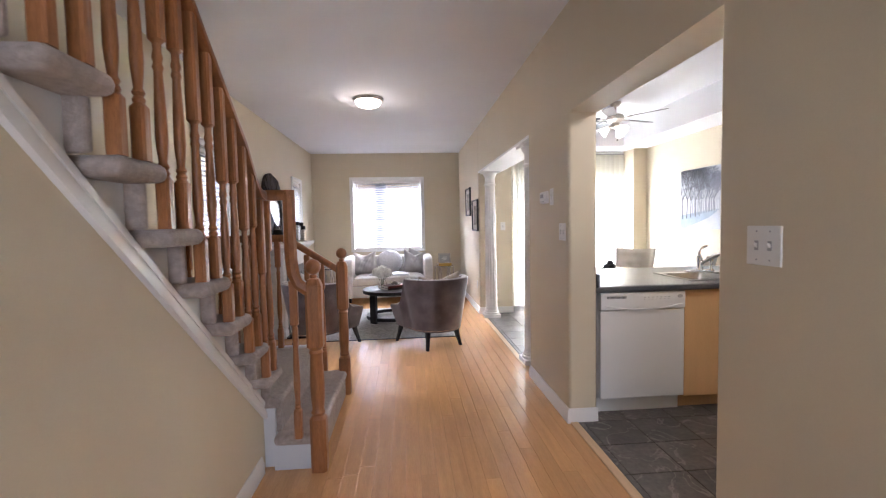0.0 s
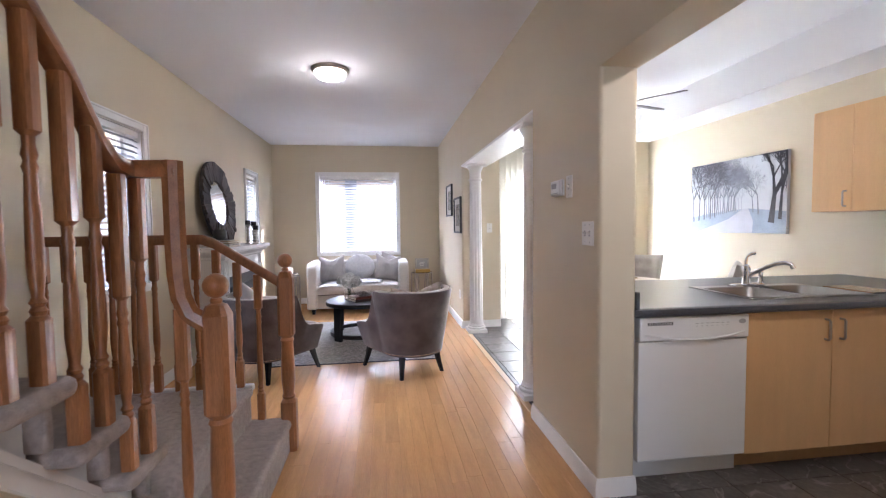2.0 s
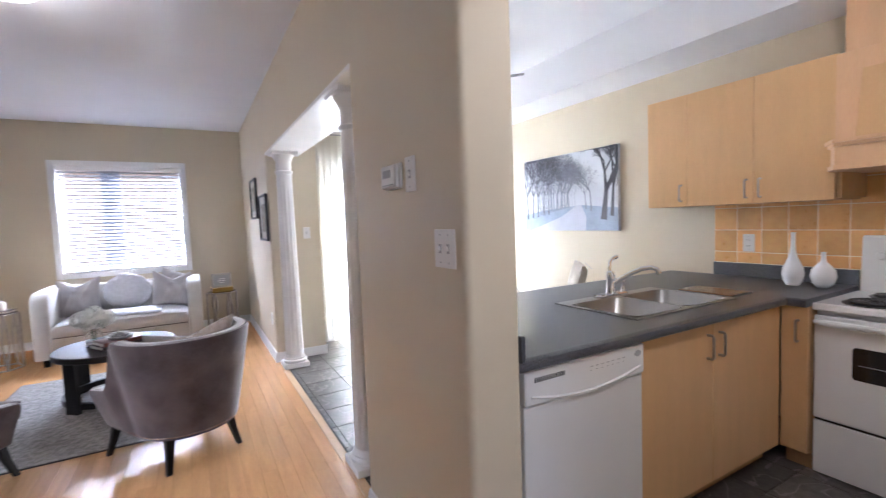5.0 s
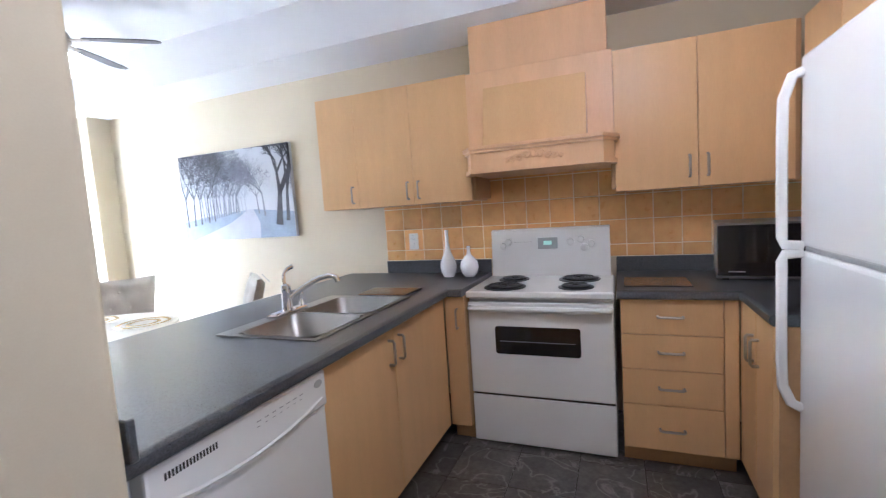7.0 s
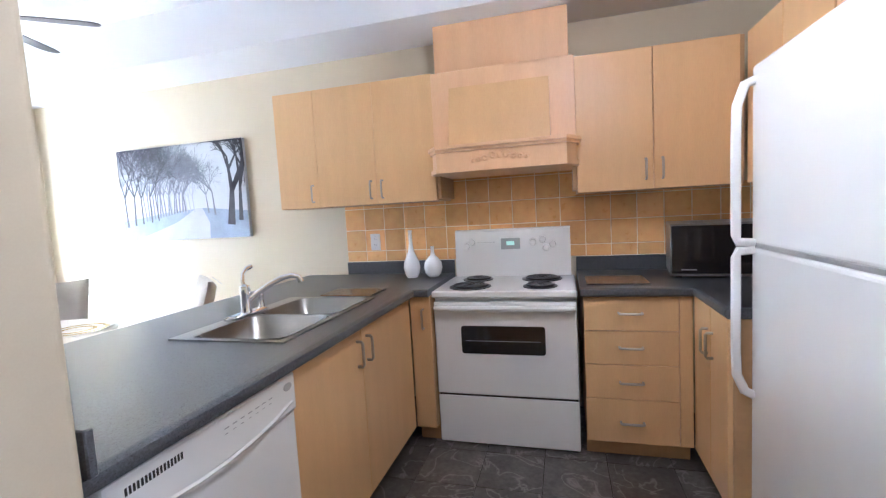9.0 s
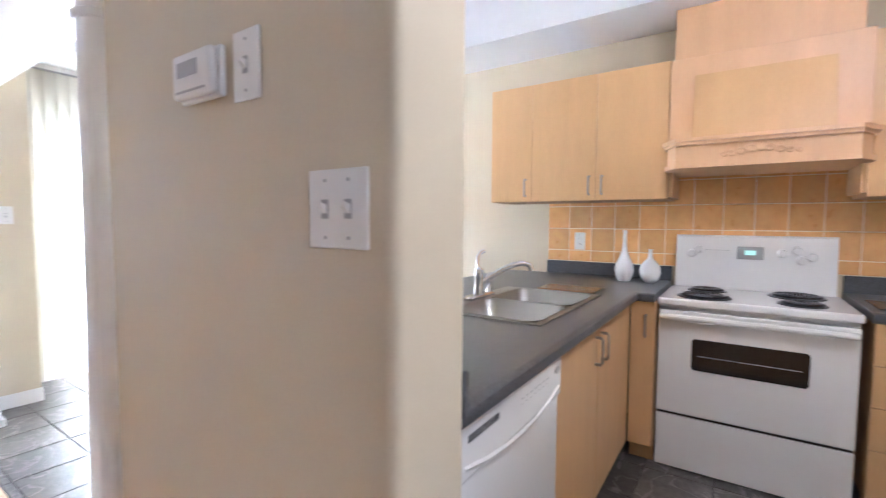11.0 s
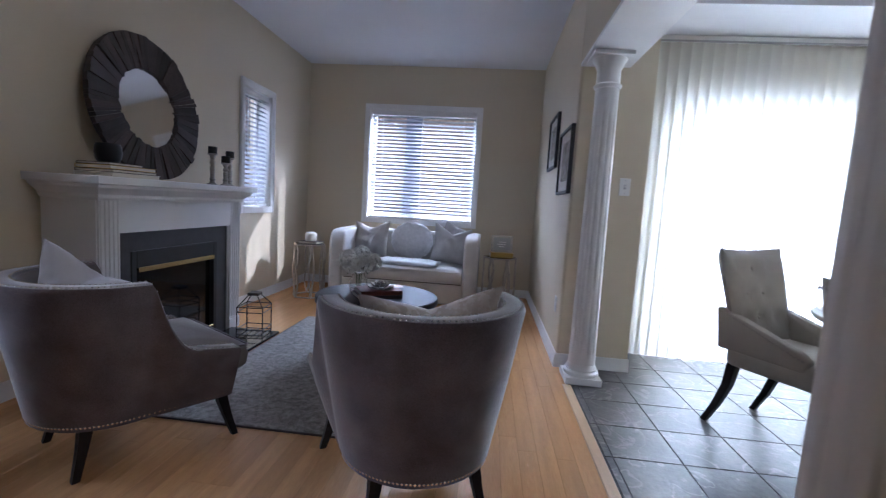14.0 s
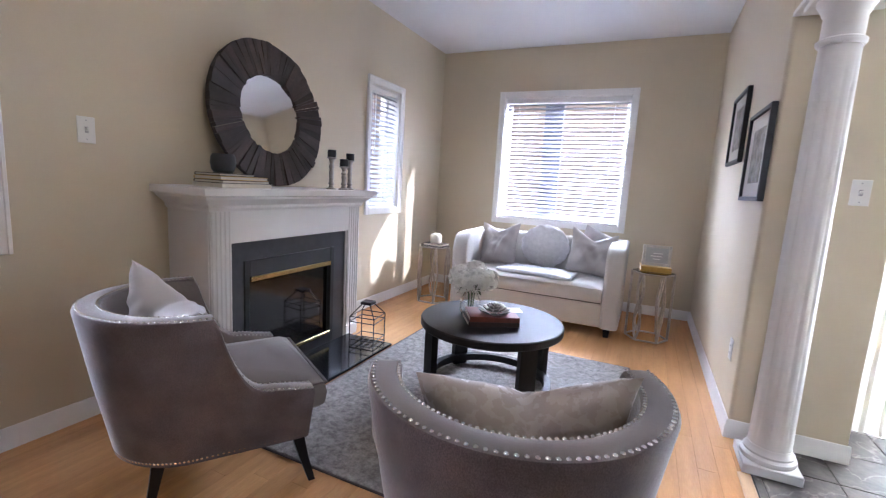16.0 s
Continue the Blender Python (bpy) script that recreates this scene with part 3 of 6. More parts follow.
# white columns at the dining opening
def column(at):
    col = thing("column", "white fluted round column on a square plinth", "column", at, group="columns of the dining opening", kind="structure")
    part("plinth", box(B(), (-0.112, -0.112, FLOOR), (0.112, 0.112, FLOOR + 0.045), 0.004, 1), TRIM, col)
    part("base_moulding", lathe(B(), [(q, FLOOR + z) for q, z in [(0.0, 0.045), (0.105, 0.045), (0.11, 0.055), (0.108, 0.068), (0.096, 0.078), (0.098, 0.088), (0.088, 0.10), (0.085, 0.115), (0, 0.115)]], 32), TRIM, col)
    bm = B()
    n = 96
    def flute(r, depth):
        out = []
        for k in range(n):
            a = k * math.tau / n
            d = max(0.0, math.sin(a * 12)) ** 0.6 * depth
            out.append((r - d, a))
        return out
    rings = []
    for z, dep in ((FLOOR + 0.115, 0), (0.22, 0), (0.26, 0.007), (1.70, 0.006), (1.74, 0), (1.87, 0)):
        r = 0.083 - 0.014 * (z / 1.87) ** 1.6
        rings.append([(q * math.cos(a), q * math.sin(a), z) for q, a in flute(r, dep)])
    part("shaft", ring_loft(bm, rings), TRIM, col, "", 50)
    part("capital", lathe(B(), [(0, 1.87), (0.075, 1.87), (0.082, 1.88), (0.082, 1.892), (0.070, 1.90), (0.070, 1.985), (0.078, 1.995), (0.080, 2.005), (0.098, 2.035), (0.10, 2.045), (0, 2.045)], 32), TRIM, col)
    part("abacus", box(B(), (-0.115, -0.115, 2.045), (0.115, 0.115, 2.07), 0.003, 1), TRIM, col)
    return col


c1 = column((1.235, 6.245, 0.006))
copy_thing(c1, pose(1.235, 4.171, 0.006))
bm = B()
box(bm, (1.106, 3.82, 2.078), (1.42, 6.47, 2.10), 0.002, 1)
box(bm, (1.302, 3.82, 2.10), (1.42, 6.47, KCEIL - 0.002))
setting("trim_header", bm, TRIM, "white painted beam boxing over the columns", "trim")

# ---- stairs ----
RISE, RUN, NOSE1, STEP0 = 0.198, 0.2235, 2.69, 0.387
NT = 11
poly = [(2.655, 0.0), (2.655, 0.35)]
for j in range(1, NT + 1):
    y = NOSE1 - RUN * (j - 1) - 0.03
    poly += [(y, STEP0 + RISE * (j - 1) - 0.035), (y, STEP0 + RISE * j - 0.035)]
ylast = NOSE1 - RUN * NT - 0.03
poly += [(ylast, STEP0 + RISE * NT - 0.035), (ylast, 0.0)]
stair = thing("staircase", "staircase with taupe carpet treads and white skirt", "stairs", kind="structure")
part("stair_body", prism(B(), poly, "x", -1.76, -0.776), SKIRT, stair, "white painted skirt", None)
for j in range(1, NT + 1):
    z, y = STEP0 + RISE * j, NOSE1 - RUN * (j - 1)
    tread = box(B(), (-1.76, y - RUN - 0.016, z - 0.058), (-0.655, y, z), 0.027, 4)
    part("tread", tread, CARPET, stair, "carpeted tread", 40)
    part("riser", box(B(), (-1.76, y - 0.036, z - RISE - 0.0), (-0.722, y - 0.004, z - 0.05), 0.013, 3), CARPET, stair, "carpeted riser")
bm = B()
box(bm, (-1.76, 2.66, 0.0), (-0.705, 3.745, 0.362))
part("landing_body", bm, SKIRT, stair, "white painted landing side", None)
part("landing", box(B(), (-1.76, 2.635, 0.345), (-0.660, 3.735, 0.40), 0.024, 3), CARPET, stair, "carpeted landing")
part("landing_riser", box(B(), (-0.708, 2.68, 0.19), (-0.678, 3.735, 0.352), 0.01, 2), CARPET, stair)
part("landing_edge", box(B(), (-1.76, 3.735, 0.37), (-0.665, 3.775, 0.408), 0.006, 1), TRIM, stair, "white landing edge")
bm = B()
box(bm, (-0.705, 2.618, 0.0), (-0.470, 3.745, 0.158))
part("first_step_body", bm, SKIRT, stair, "", None)
part("first_step", box(B(), (-0.706, 2.602, 0.140), (-0.442, 3.748, 0.20), 0.026, 3), CARPET, stair, "carpeted bottom step")
part("first_step_riser", box(B(), (-0.471, 2.622, 0.0), (-0.456, 3.742, 0.152), 0.005, 1), CARPET, stair)

# skirt moulding along the slope
def slope_z(y):
    return 0.328 + 0.8635 * (2.645 - y)
bm = B()
for off, h, t in ((0.0, 0.036, 0.022), (0.036, 0.024, 0.014), (0.060, 0.030, 0.020)):
    pts = [(2.765, slope_z(2.765) + off - 0.03), (-0.13, slope_z(-0.13) + off - 0.03)]
    p = [(pts[0][0], pts[0][1]), (pts[1][0], pts[1][1]), (pts[1][0], pts[1][1] + h), (pts[0][0], pts[0][1] + h)]
    prism(bm, p, "x", -0.769, -0.769 + t)
part("skirt_moulding", bm, TRIM, stair, "white stepped moulding", None)


def square_ring(s, z):
    c = s * 0.12
    h = s / 2
    return [(h, h - c, z), (h - c, h, z), (-h + c, h, z), (-h, h - c, z), (-h, -h + c, z), (-h + c, -h, z), (h - c, -h, z), (h, -h + c, z)]


def turned(bm, at, prof):
    """A turned post with square blocks. prof: (shape, half width, height)."""
    rings = []
    for shape, r, z in prof:
        if shape == "s":
            ring = []
            for k in range(16):
                a = (k + 0.5) * math.tau / 16
                c, s = math.cos(a), math.sin(a)
                q = r / max(abs(c), abs(s), (abs(c) + abs(s)) / 1.88)
                ring.append((at[0] + q * c, at[1] + q * s, at[2] + z))
        else:
            ring = [(at[0] + r * math.cos((k + 0.5) * math.tau / 16), at[1] + r * math.sin((k + 0.5) * math.tau / 16), at[2] + z) for k in range(16)]
        rings.append(ring)
    return ring_loft(bm, rings)


def baluster_profile(h, top):
    """h: full height; top: length of the upper square block."""
    b = 0.155
    e = h - top
    m = e - b
    return [("s", 0.021, 0), ("s", 0.021, b), ("r", 0.015, b + 0.012), ("r", 0.018, b + 0.022), ("r", 0.013, b + 0.032), ("r", 0.018, b + 0.042),
            ("r", 0.012, b + 0.055), ("r", 0.0165, b + 0.10), ("r", 0.0185, b + 0.30 * m), ("r", 0.0165, b + 0.55 * m), ("r", 0.0125, e - 0.10),
            ("r", 0.0165, e - 0.085), ("r", 0.0125, e - 0.07), ("r", 0.0165, e - 0.055), ("r", 0.0125, e - 0.035), ("r", 0.013, e - 0.012), ("s", 0.021, e), ("s", 0.021, h)]


rail = thing("stair_railing", "honey oak stair railing with turned balusters and ball newels", "railing")


def rail_z(y):
    return 1.585 + 0.886 * (2.512 - y)
RAILP = [(-0.028, -0.028), (0.028, -0.028), (0.031, -0.008), (0.026, 0.016), (0.014, 0.028), (-0.014, 0.028), (-0.026, 0.016), (-0.031, -0.008)]
bm = B()
pts = [(-0.69, 2.575, 1.545), (-0.69, 2.53, 1.545), (-0.69, 2.47, 1.560), (-0.69, 2.41, 1.608), (-0.69, 2.29, rail_z(2.29) - 0.02), (-0.69, 1.0, rail_z(1.0) - 0.02), (-0.69, 0.2, rail_z(0.2) - 0.02)]
sweep(bm, pts, RAILP)
part("handrail", bm, OAK_RAIL, rail, "sloping oak handrail")
part("handrail_turn", sweep(B(), [(-0.69, 2.575, 1.545), (-0.545, 2.575, 1.545)], RAILP), OAK_RAIL, rail)
bm = B()
goose = [(-0.560, 2.575, 1.572), (-0.560, 2.575, 1.30), (-0.559, 2.578, 1.20), (-0.553, 2.583, 1.12), (-0.530, 2.588, 1.06), (-0.470, 2.597, 1.015)]
tube(bm, goose, 0.034, 8)
part("gooseneck", bm, OAK_RAIL, rail, "curved oak drop to the newel")
for j in range(1, NT):
    z, y = STEP0 + RISE * j, NOSE1 - RUN * (j - 1)
    for dy in (0.082, 0.194):
        yy = y - dy
        h = rail_z(yy) - 0.045 - z if yy < 2.42 else 1.52 - z
        bm = turned(B(), (-0.69, yy, z), baluster_profile(h, 0.38 if dy > 0.1 else 0.27))
        part("baluster", bm, OAK, rail)
part("baluster", turned(B(), (-0.556, 2.585, 0.20), baluster_profile(0.88, 0.24)), OAK, rail)

NEWEL = [("s", 0.044, 0), ("s", 0.044, 0.30), ("r", 0.034, 0.32), ("r", 0.040, 0.335), ("r", 0.032, 0.35), ("r", 0.039, 0.42), ("r", 0.040, 0.50), ("r", 0.034, 0.66), ("r", 0.040, 0.675),
         ("r", 0.034, 0.69), ("s", 0.044, 0.71), ("s", 0.044, 1.05), ("s", 0.030, 1.085), ("r", 0.018, 1.092), ("r", 0.021, 1.10), ("r", 0.017, 1.11)]
BALL = [(0.0, 1.105)] + [(0.043 * math.sin(a), 1.152 - 0.043 * math.cos(a)) for a in [k * math.pi / 10 for k in range(2, 10)]] + [(0.004, 1.195)]
for x, y in ((-0.450, 2.605), (-0.460, 3.735)):
    nw = part("newel_post", turned(B(), (x, y, 0.0), NEWEL), OAK, rail, "square newel post with a ball top")
    part("newel_ball", lathe(B(), BALL, 20, (x, y, 0), False), OAK, nw)
part("landing_rail", sweep(B(), [(-1.76, 3.735, 1.285), (-0.915, 3.735, 1.285), (-0.855, 3.735, 1.262), (-0.495, 3.735, 1.025)], RAILP), OAK_RAIL, rail, "level oak handrail")
for i in range(11):
    x = -0.62 - 0.1135 * i
    foot_z = 0.20 if i == 0 else 0.402
    under = 1.258 if x < -0.90 else 1.262 - 0.66 * (x + 0.855) - 0.034
    part("baluster", turned(B(), (x, 3.735, foot_z), baluster_profile(under - foot_z, 0.20)), OAK, rail)


resized((stair, rail), (0.10, 0.70, 1.345), 0.967)

# ---- kitchen ----
COUNTER_Z = 0.935


def handle(p, length, upright, parent, mat_=None):
    """A slim bar pull on a face towards -y at p (its middle)."""
    h, r = length / 2, 0.006
    x, y, z = p
    if upright:
        pts = [(x, y, z - h), (x, y - 0.022, z - h), (x, y - 0.028, z - h + 0.008), (x, y - 0.028, z + h - 0.008), (x, y - 0.022, z + h), (x, y, z + h)]
    else:
        pts = [(x - h, y, z), (x - h, y - 0.022, z), (x - h + 0.008, y - 0.028, z), (x + h - 0.008, y - 0.028, z), (x + h, y - 0.022, z), (x + h, y, z)]
    return part("handle", tube(B(), pts, r, 6), mat_ or NICKEL, parent, "satin nickel handle")


def cabinet(name, label, at, turn, w, z0, z1, depth, fronts, toe=0.0, group="", body_top=None):
    """A cabinet whose face looks to -y. fronts: (name, x0, x1, z0, z1, handle x, handle z, upright)."""
    cab = thing(name, label, "cabinet", at, turn, group)
    part("body", box(B(), (0.001, 0.02, z0 + toe), (w - 0.001, depth, body_top or z1), 0.001, 1), CAB_IN, cab, "", 30)
    if toe:
        part("toe_kick", box(B(), (0.001, 0.075, z0 + 0.001), (w - 0.001, 0.09, z0 + toe)), CAB_IN, cab, "recessed toe kick", None)
    for nm, x0, x1, a, b, hx, hz, up in fronts:
        d = part(nm, box(B(), (x0 + 0.0015, 0.0, a + 0.0015), (x1 - 0.0015, 0.0195, b - 0.0015), 0.0025, 2), CAB, cab, "flat maple front")
        if hx is not None:
            handle((hx, 0.0, hz), 0.105, up, d)
    return cab


KX = 3.05
# uppers on the range wall (their local x runs towards -y)
cabinet("upper_cabinet", "three-door maple upper cabinet on the wall", (3.335, 3.94, 0), -90, 1.072, 1.415, 2.15, 0.334,
        [("door", 0.0, 0.288, 1.415, 2.15, 0.25, 1.505, True), ("door", 0.288, 0.688, 1.415, 2.15, 0.653, 1.505, True), ("door", 0.688, 1.07, 1.415, 2.15, 0.727, 1.505, True)], group="upper cabinets")
cabinet("upper_cabinet", "two-door maple upper cabinet over the microwave", (3.335, 2.075, 0), -90, 0.805, 1.405, 2.13, 0.334,
        [("door", 0.0, 0.385, 1.405, 2.13, 0.345, 1.51, True), ("door", 0.385, 0.78, 1.405, 2.13, 0.425, 1.51, True)], group="upper cabinets")
cabinet("upper_cabinet", "maple corner upper cabinet beside the refrigerator", (3.33, 1.268, 0), 180, 0.72, 1.405, 2.13, 0.336,
        [("door", 0.0, 0.36, 1.405, 2.13, 0.32, 1.51, True), ("door", 0.36, 0.72, 1.405, 2.13, 0.40, 1.51, True)], group="upper cabinets")
cabinet("upper_cabinet", "short maple cabinet above the refrigerator", (2.60, 1.268, 0), 180, 0.78, 1.825, 2.13, 0.336,
        [("door", 0.0, 0.39, 1.825, 2.13, 0.35, 1.88, True), ("door", 0.39, 0.78, 1.825, 2.13, 0.43, 1.88, True)], group="upper cabinets")
# bases
cabinet("base_cabinet", "two-door maple base cabinet under the sink", (1.946, 2.985, 0), 0, 1.102, 0.012, 0.893, 0.60,
        [("door", 0.0, 0.50, 0.15, 0.893, 0.455, 0.785, True), ("door", 0.50, 1.10, 0.15, 0.893, 0.545, 0.785, True)], 0.135, "base cabinets", 0.755)
cabinet("base_cabinet", "narrow maple base cabinet beside the range", (KX, 2.985, 0), -90, 0.12, 0.012, 0.893, 0.60,
        [("door", 0.002, 0.118, 0.15, 0.893, 0.076, 0.77, True)], 0.135, "base cabinets")
cabinet("base_cabinet", "maple base cabinet with four drawers", (KX, 2.072, 0), -90, 0.49, 0.012, 0.893, 0.60,
        [("drawer", 0.0, 0.43, 0.72, 0.893, 0.215, 0.81, False), ("drawer", 0.0, 0.43, 0.55, 0.72, 0.215, 0.64, False), ("drawer", 0.0, 0.43, 0.375, 0.55, 0.215, 0.465, False),
         ("drawer", 0.0, 0.43, 0.15, 0.375, 0.215, 0.26, False), ("filler", 0.43, 0.49, 0.15, 0.893, None, 0, True)], 0.135, "base cabinets")
cabinet("base_cabinet", "two-door maple base cabinet beside the refrigerator", (KX, 1.580, 0), 180, 0.44, 0.012, 0.893, 0.60,
        [("filler", 0.0, 0.03, 0.15, 0.893, None, 0, True), ("door", 0.03, 0.235, 0.15, 0.893, 0.20, 0.74, True), ("door", 0.235, 0.44, 0.15, 0.893, 0.27, 0.74, True)], 0.135, "base cabinets")
part_back = box(B(), (1.31, 3.60, 0.012), (3.665, 3.63, 0.893))
solid("peninsula_panel", part_back, CAB, "maple panel on the dining side of the peninsula", "panel")

# worktop with a rolled front edge
wt = thing("worktop", "charcoal laminate worktop with rounded edges around the kitchen", "worktop")
EDGE = [(0, 0), (0, -0.040), (-0.012, -0.042), (-0.024, -0.034), (-0.028, -0.020), (-0.024, -0.006), (-0.012, 0)]
SX0, SX1, SY0, SY1 = 2.063, 2.805, 3.085, 3.53
zt, zb = COUNTER_Z, COUNTER_Z - 0.040
for a, b in (((1.308, 2.97), (SX0, 3.96)), ((SX1, 2.97), (3.045, 3.96)), ((SX0, 2.97), (SX1, SY0)), ((SX0, SY1), (SX1, 3.96)),
             ((3.045, 2.868), (3.648, 3.96)), ((3.045, 0.932), (3.648, 2.085)), ((2.61, 0.932), (3.045, 1.565))):
    part("top", box(B(), (a[0], a[1], zb), (b[0], b[1], zt)), COUNTER, wt, "", None)
bm = B()
sweep(bm, [(1.308, 2.97, zt), (3.045, 2.97, zt), (3.045, 2.868, zt)], [(-a, b) for a, b in EDGE])
part("front_edge", bm, COUNTER, wt, "", 35)
bm = B()
sweep(bm, [(3.045, 2.085, zt), (3.045, 1.565, zt), (2.61, 1.565, zt)], [(-a, b) for a, b in EDGE])
part("front_edge", bm, COUNTER, wt, "", 35)
bm = B()
sweep(bm, [(3.648, 3.96, zt), (1.308, 3.96, zt)], [(-a, b) for a, b in EDGE])
part("back_edge", bm, COUNTER, wt, "", 35)
bm = B()
box(bm, (3.648, 2.868, zt - 0.04), (3.667, 3.655, 1.022), 0.003, 1)
part("upstand", bm, COUNTER, wt)
bm = B()
box(bm, (3.648, 0.932, zt - 0.04), (3.667, 2.085, 1.022), 0.003, 1)
part("upstand", bm, COUNTER, wt)
part("end_upstand", box(B(), (1.308, 2.925, zt + 0.001), (1.326, 3.78, 1.022), 0.003, 1), COUNTER, wt)

# sink
sink = thing("sink", "stainless steel double-bowl sink set in the worktop", "sink")
RZ = COUNTER_Z + 0.006
bm = B()
bowls = [(2.080, 2.420), (2.445, 2.787)]
for a, b in (((2.05, 3.075), (bowls[0][0], 3.56)), ((bowls[0][1], 3.075), (bowls[1][0], 3.56)), ((bowls[1][1], 3.075), (2.815, 3.56)), ((bowls[0][0], 3.075), (bowls[0][1], 3.103)), ((bowls[1][0], 3.075), (bowls[1][1], 3.103)),
             ((bowls[0][0], 3.475), (bowls[0][1], 3.56)), ((bowls[1][0], 3.475), (bowls[1][1], 3.56))):
    box(bm, (a[0], a[1], COUNTER_Z + 0.001), (b[0], b[1], RZ))
part("rim", bm, STEEL, sink, "", None)


def rounded(x0, x1, y0, y1, r, z, n=6):
    out = []
    for cx, cy, a0 in ((x1 - r, y1 - r, 0), (x0 + r, y1 - r, 90), (x0 + r, y0 + r, 180), (x1 - r, y0 + r, 270)):
        for k in range(n + 1):
            a = radians(a0 + 90 * k / n)
            out.append((cx + r * math.cos(a), cy + r * math.sin(a), z))
    return out


for x0, x1 in bowls:
    bm = B()
    rings = [rounded(x0 - 0.004, x1 + 0.004, 3.099, 3.479, 0.06, RZ + 0.002), rounded(x0 + 0.002, x1 - 0.002, 3.105, 3.473, 0.06, RZ - 0.004), rounded(x0 + 0.010, x1 - 0.010, 3.113, 3.465, 0.06, 0.80), rounded(x0 + 0.03, x1 - 0.03, 3.135, 3.445, 0.055, 0.775)]
    ring_loft(bm, rings, True, False)
    bm.faces.new([v for v in list(bm.verts)[-len(rings[0]):]])
    bowl = part("bowl", bm, STEEL, sink, "", 60)
    part("drain", lathe(B(), [(0, 0.776), (0.04, 0.777), (0.042, 0.780), (0.02, 0.779), (0, 0.779)], 20, ((x0 + x1) / 2, 3.305, 0)), CHROME, bowl)
fz = RZ
tap = thing("faucet", "chrome single-lever kitchen faucet behind the sink", "faucet", (2.42, 3.517, fz))
part("base_plate", ring_loft(B(), [rounded(-0.125, 0.125, -0.028, 0.028, 0.027, z) for z in (0.0005, 0.010)] + [rounded(-0.105, 0.105, -0.018, 0.018, 0.017, 0.016)]), CHROME, tap)
part("body", lathe(B(), [(0, 0.014), (0.026, 0.014), (0.024, 0.03), (0.021, 0.09), (0.023, 0.11), (0.020, 0.13), (0.0, 0.14)], 20), CHROME, tap)
part("spout", tube(B(), [(0, 0, 0.055), (0.02, -0.03, 0.085), (0.055, -0.085, 0.125), (0.085, -0.13, 0.150), (0.11, -0.165, 0.158), (0.125, -0.19, 0.150), (0.13, -0.20, 0.125)], 0.013, 10), CHROME, tap, "swivelled spout")
part("lever", tube(B(), [(0, 0, 0.12), (0.004, 0.012, 0.15), (0.02, 0.02, 0.18), (0.045, 0.02, 0.20), (0.075, 0.015, 0.208)], 0.010, 8, 0.6), CHROME, tap)
part("spray_head", lathe(B(), [(0, 0.012), (0.016, 0.012), (0.014, 0.03), (0.011, 0.06), (0.015, 0.085), (0.010, 0.10), (0, 0.10)], 14, (0.10, 0, 0)), CHROME, tap, "side spray")

# dishwasher
dw = thing("dishwasher", "white built-in dishwasher under the peninsula worktop", "dishwasher", (1.345, 2.985, 0.012))
part("body", box(B(), (0.002, 0.03, 0.14), (0.597, 0.58, 0.878)), ENAMEL, dw, "", None)
part("door", box(B(), (0.004, -0.012, 0.15), (0.595, 0.029, 0.755), 0.006, 2), ENAMEL, dw)
pan = part("control_panel", box(B(), (0.004, -0.022, 0.758), (0.595, 0.029, 0.876), 0.008, 2), ENAMEL, dw)
bm = B()
sweep(bm, [(0.03, -0.021, 0.790), (0.12, -0.025, 0.772), (0.21, -0.027, 0.763), (0.30, -0.028, 0.760), (0.39, -0.027, 0.763), (0.48, -0.025, 0.772), (0.57, -0.021, 0.790)], [(-0.001, -0.004), (0.003, -0.004), (0.0045, 0.001), (-0.001, 0.006)])
part("handle_lip", bm, ENAMEL, pan)
bm = B()
for k in range(16):
    box(bm, (0.045 + k * 0.0085, -0.0228, 0.836), (0.050 + k * 0.0085, -0.0218, 0.852))
part("vent", bm, BLACK, pan, "black vent slots", None)
bm = B()
for k in range(7):
    box(bm, (0.30 + k * 0.028, -0.0226, 0.838), (0.315 + k * 0.028, -0.0218, 0.841))
    box(bm, (0.30 + k * 0.028, -0.0226, 0.825), (0.310 + k * 0.028, -0.0218, 0.827))
part("markings", bm, GREYPL, pan, "small grey markings", None)
part("badge", lathe(B(), [(0, 0), (0.012, 0), (0.012, 0.0012), (0, 0.0012)], 20), GREYPL, pan, "plain grey oval badge").matrix_basis = Matrix.Translation((0.555, -0.0222, 0.842)) @ Matrix.Diagonal((1.6, 1, 1, 1)) @ pose(0, 0, 0, 90)
part("toe_panel", box(B(), (0.006, 0.055, 0.0), (0.593, 0.07, 0.145)), PLASTIC, dw, "", None)

# range
rg = thing("range", "white freestanding electric range with four black coil burners", "stove", (3.09, 2.862, 0.012), -90)
W = 0.765
part("body", box(B(), (0.004, 0.03, 0.05), (W - 0.004, 0.572, 0.882), 0.003, 1), ENAMEL, rg)
for x in (0.05, W - 0.05):
    part("foot", lathe(B(), [(0, 0), (0.018, 0), (0.018, 0.05), (0, 0.05)], 10, (x, 0.10, 0)), BLACK, rg)
dr = part("storage_drawer", box(B(), (0.006, -0.006, 0.052), (W - 0.006, 0.029, 0.318), 0.006, 2), ENAMEL, rg)
part("drawer_gap", box(B(), (0.010, 0.004, 0.318), (W - 0.010, 0.029, 0.332)), BLACK, rg, "dark gap", None)
dd = part("oven_door", box(B(), (0.006, -0.010, 0.332), (W - 0.006, 0.029, 0.845), 0.007, 2), ENAMEL, rg)
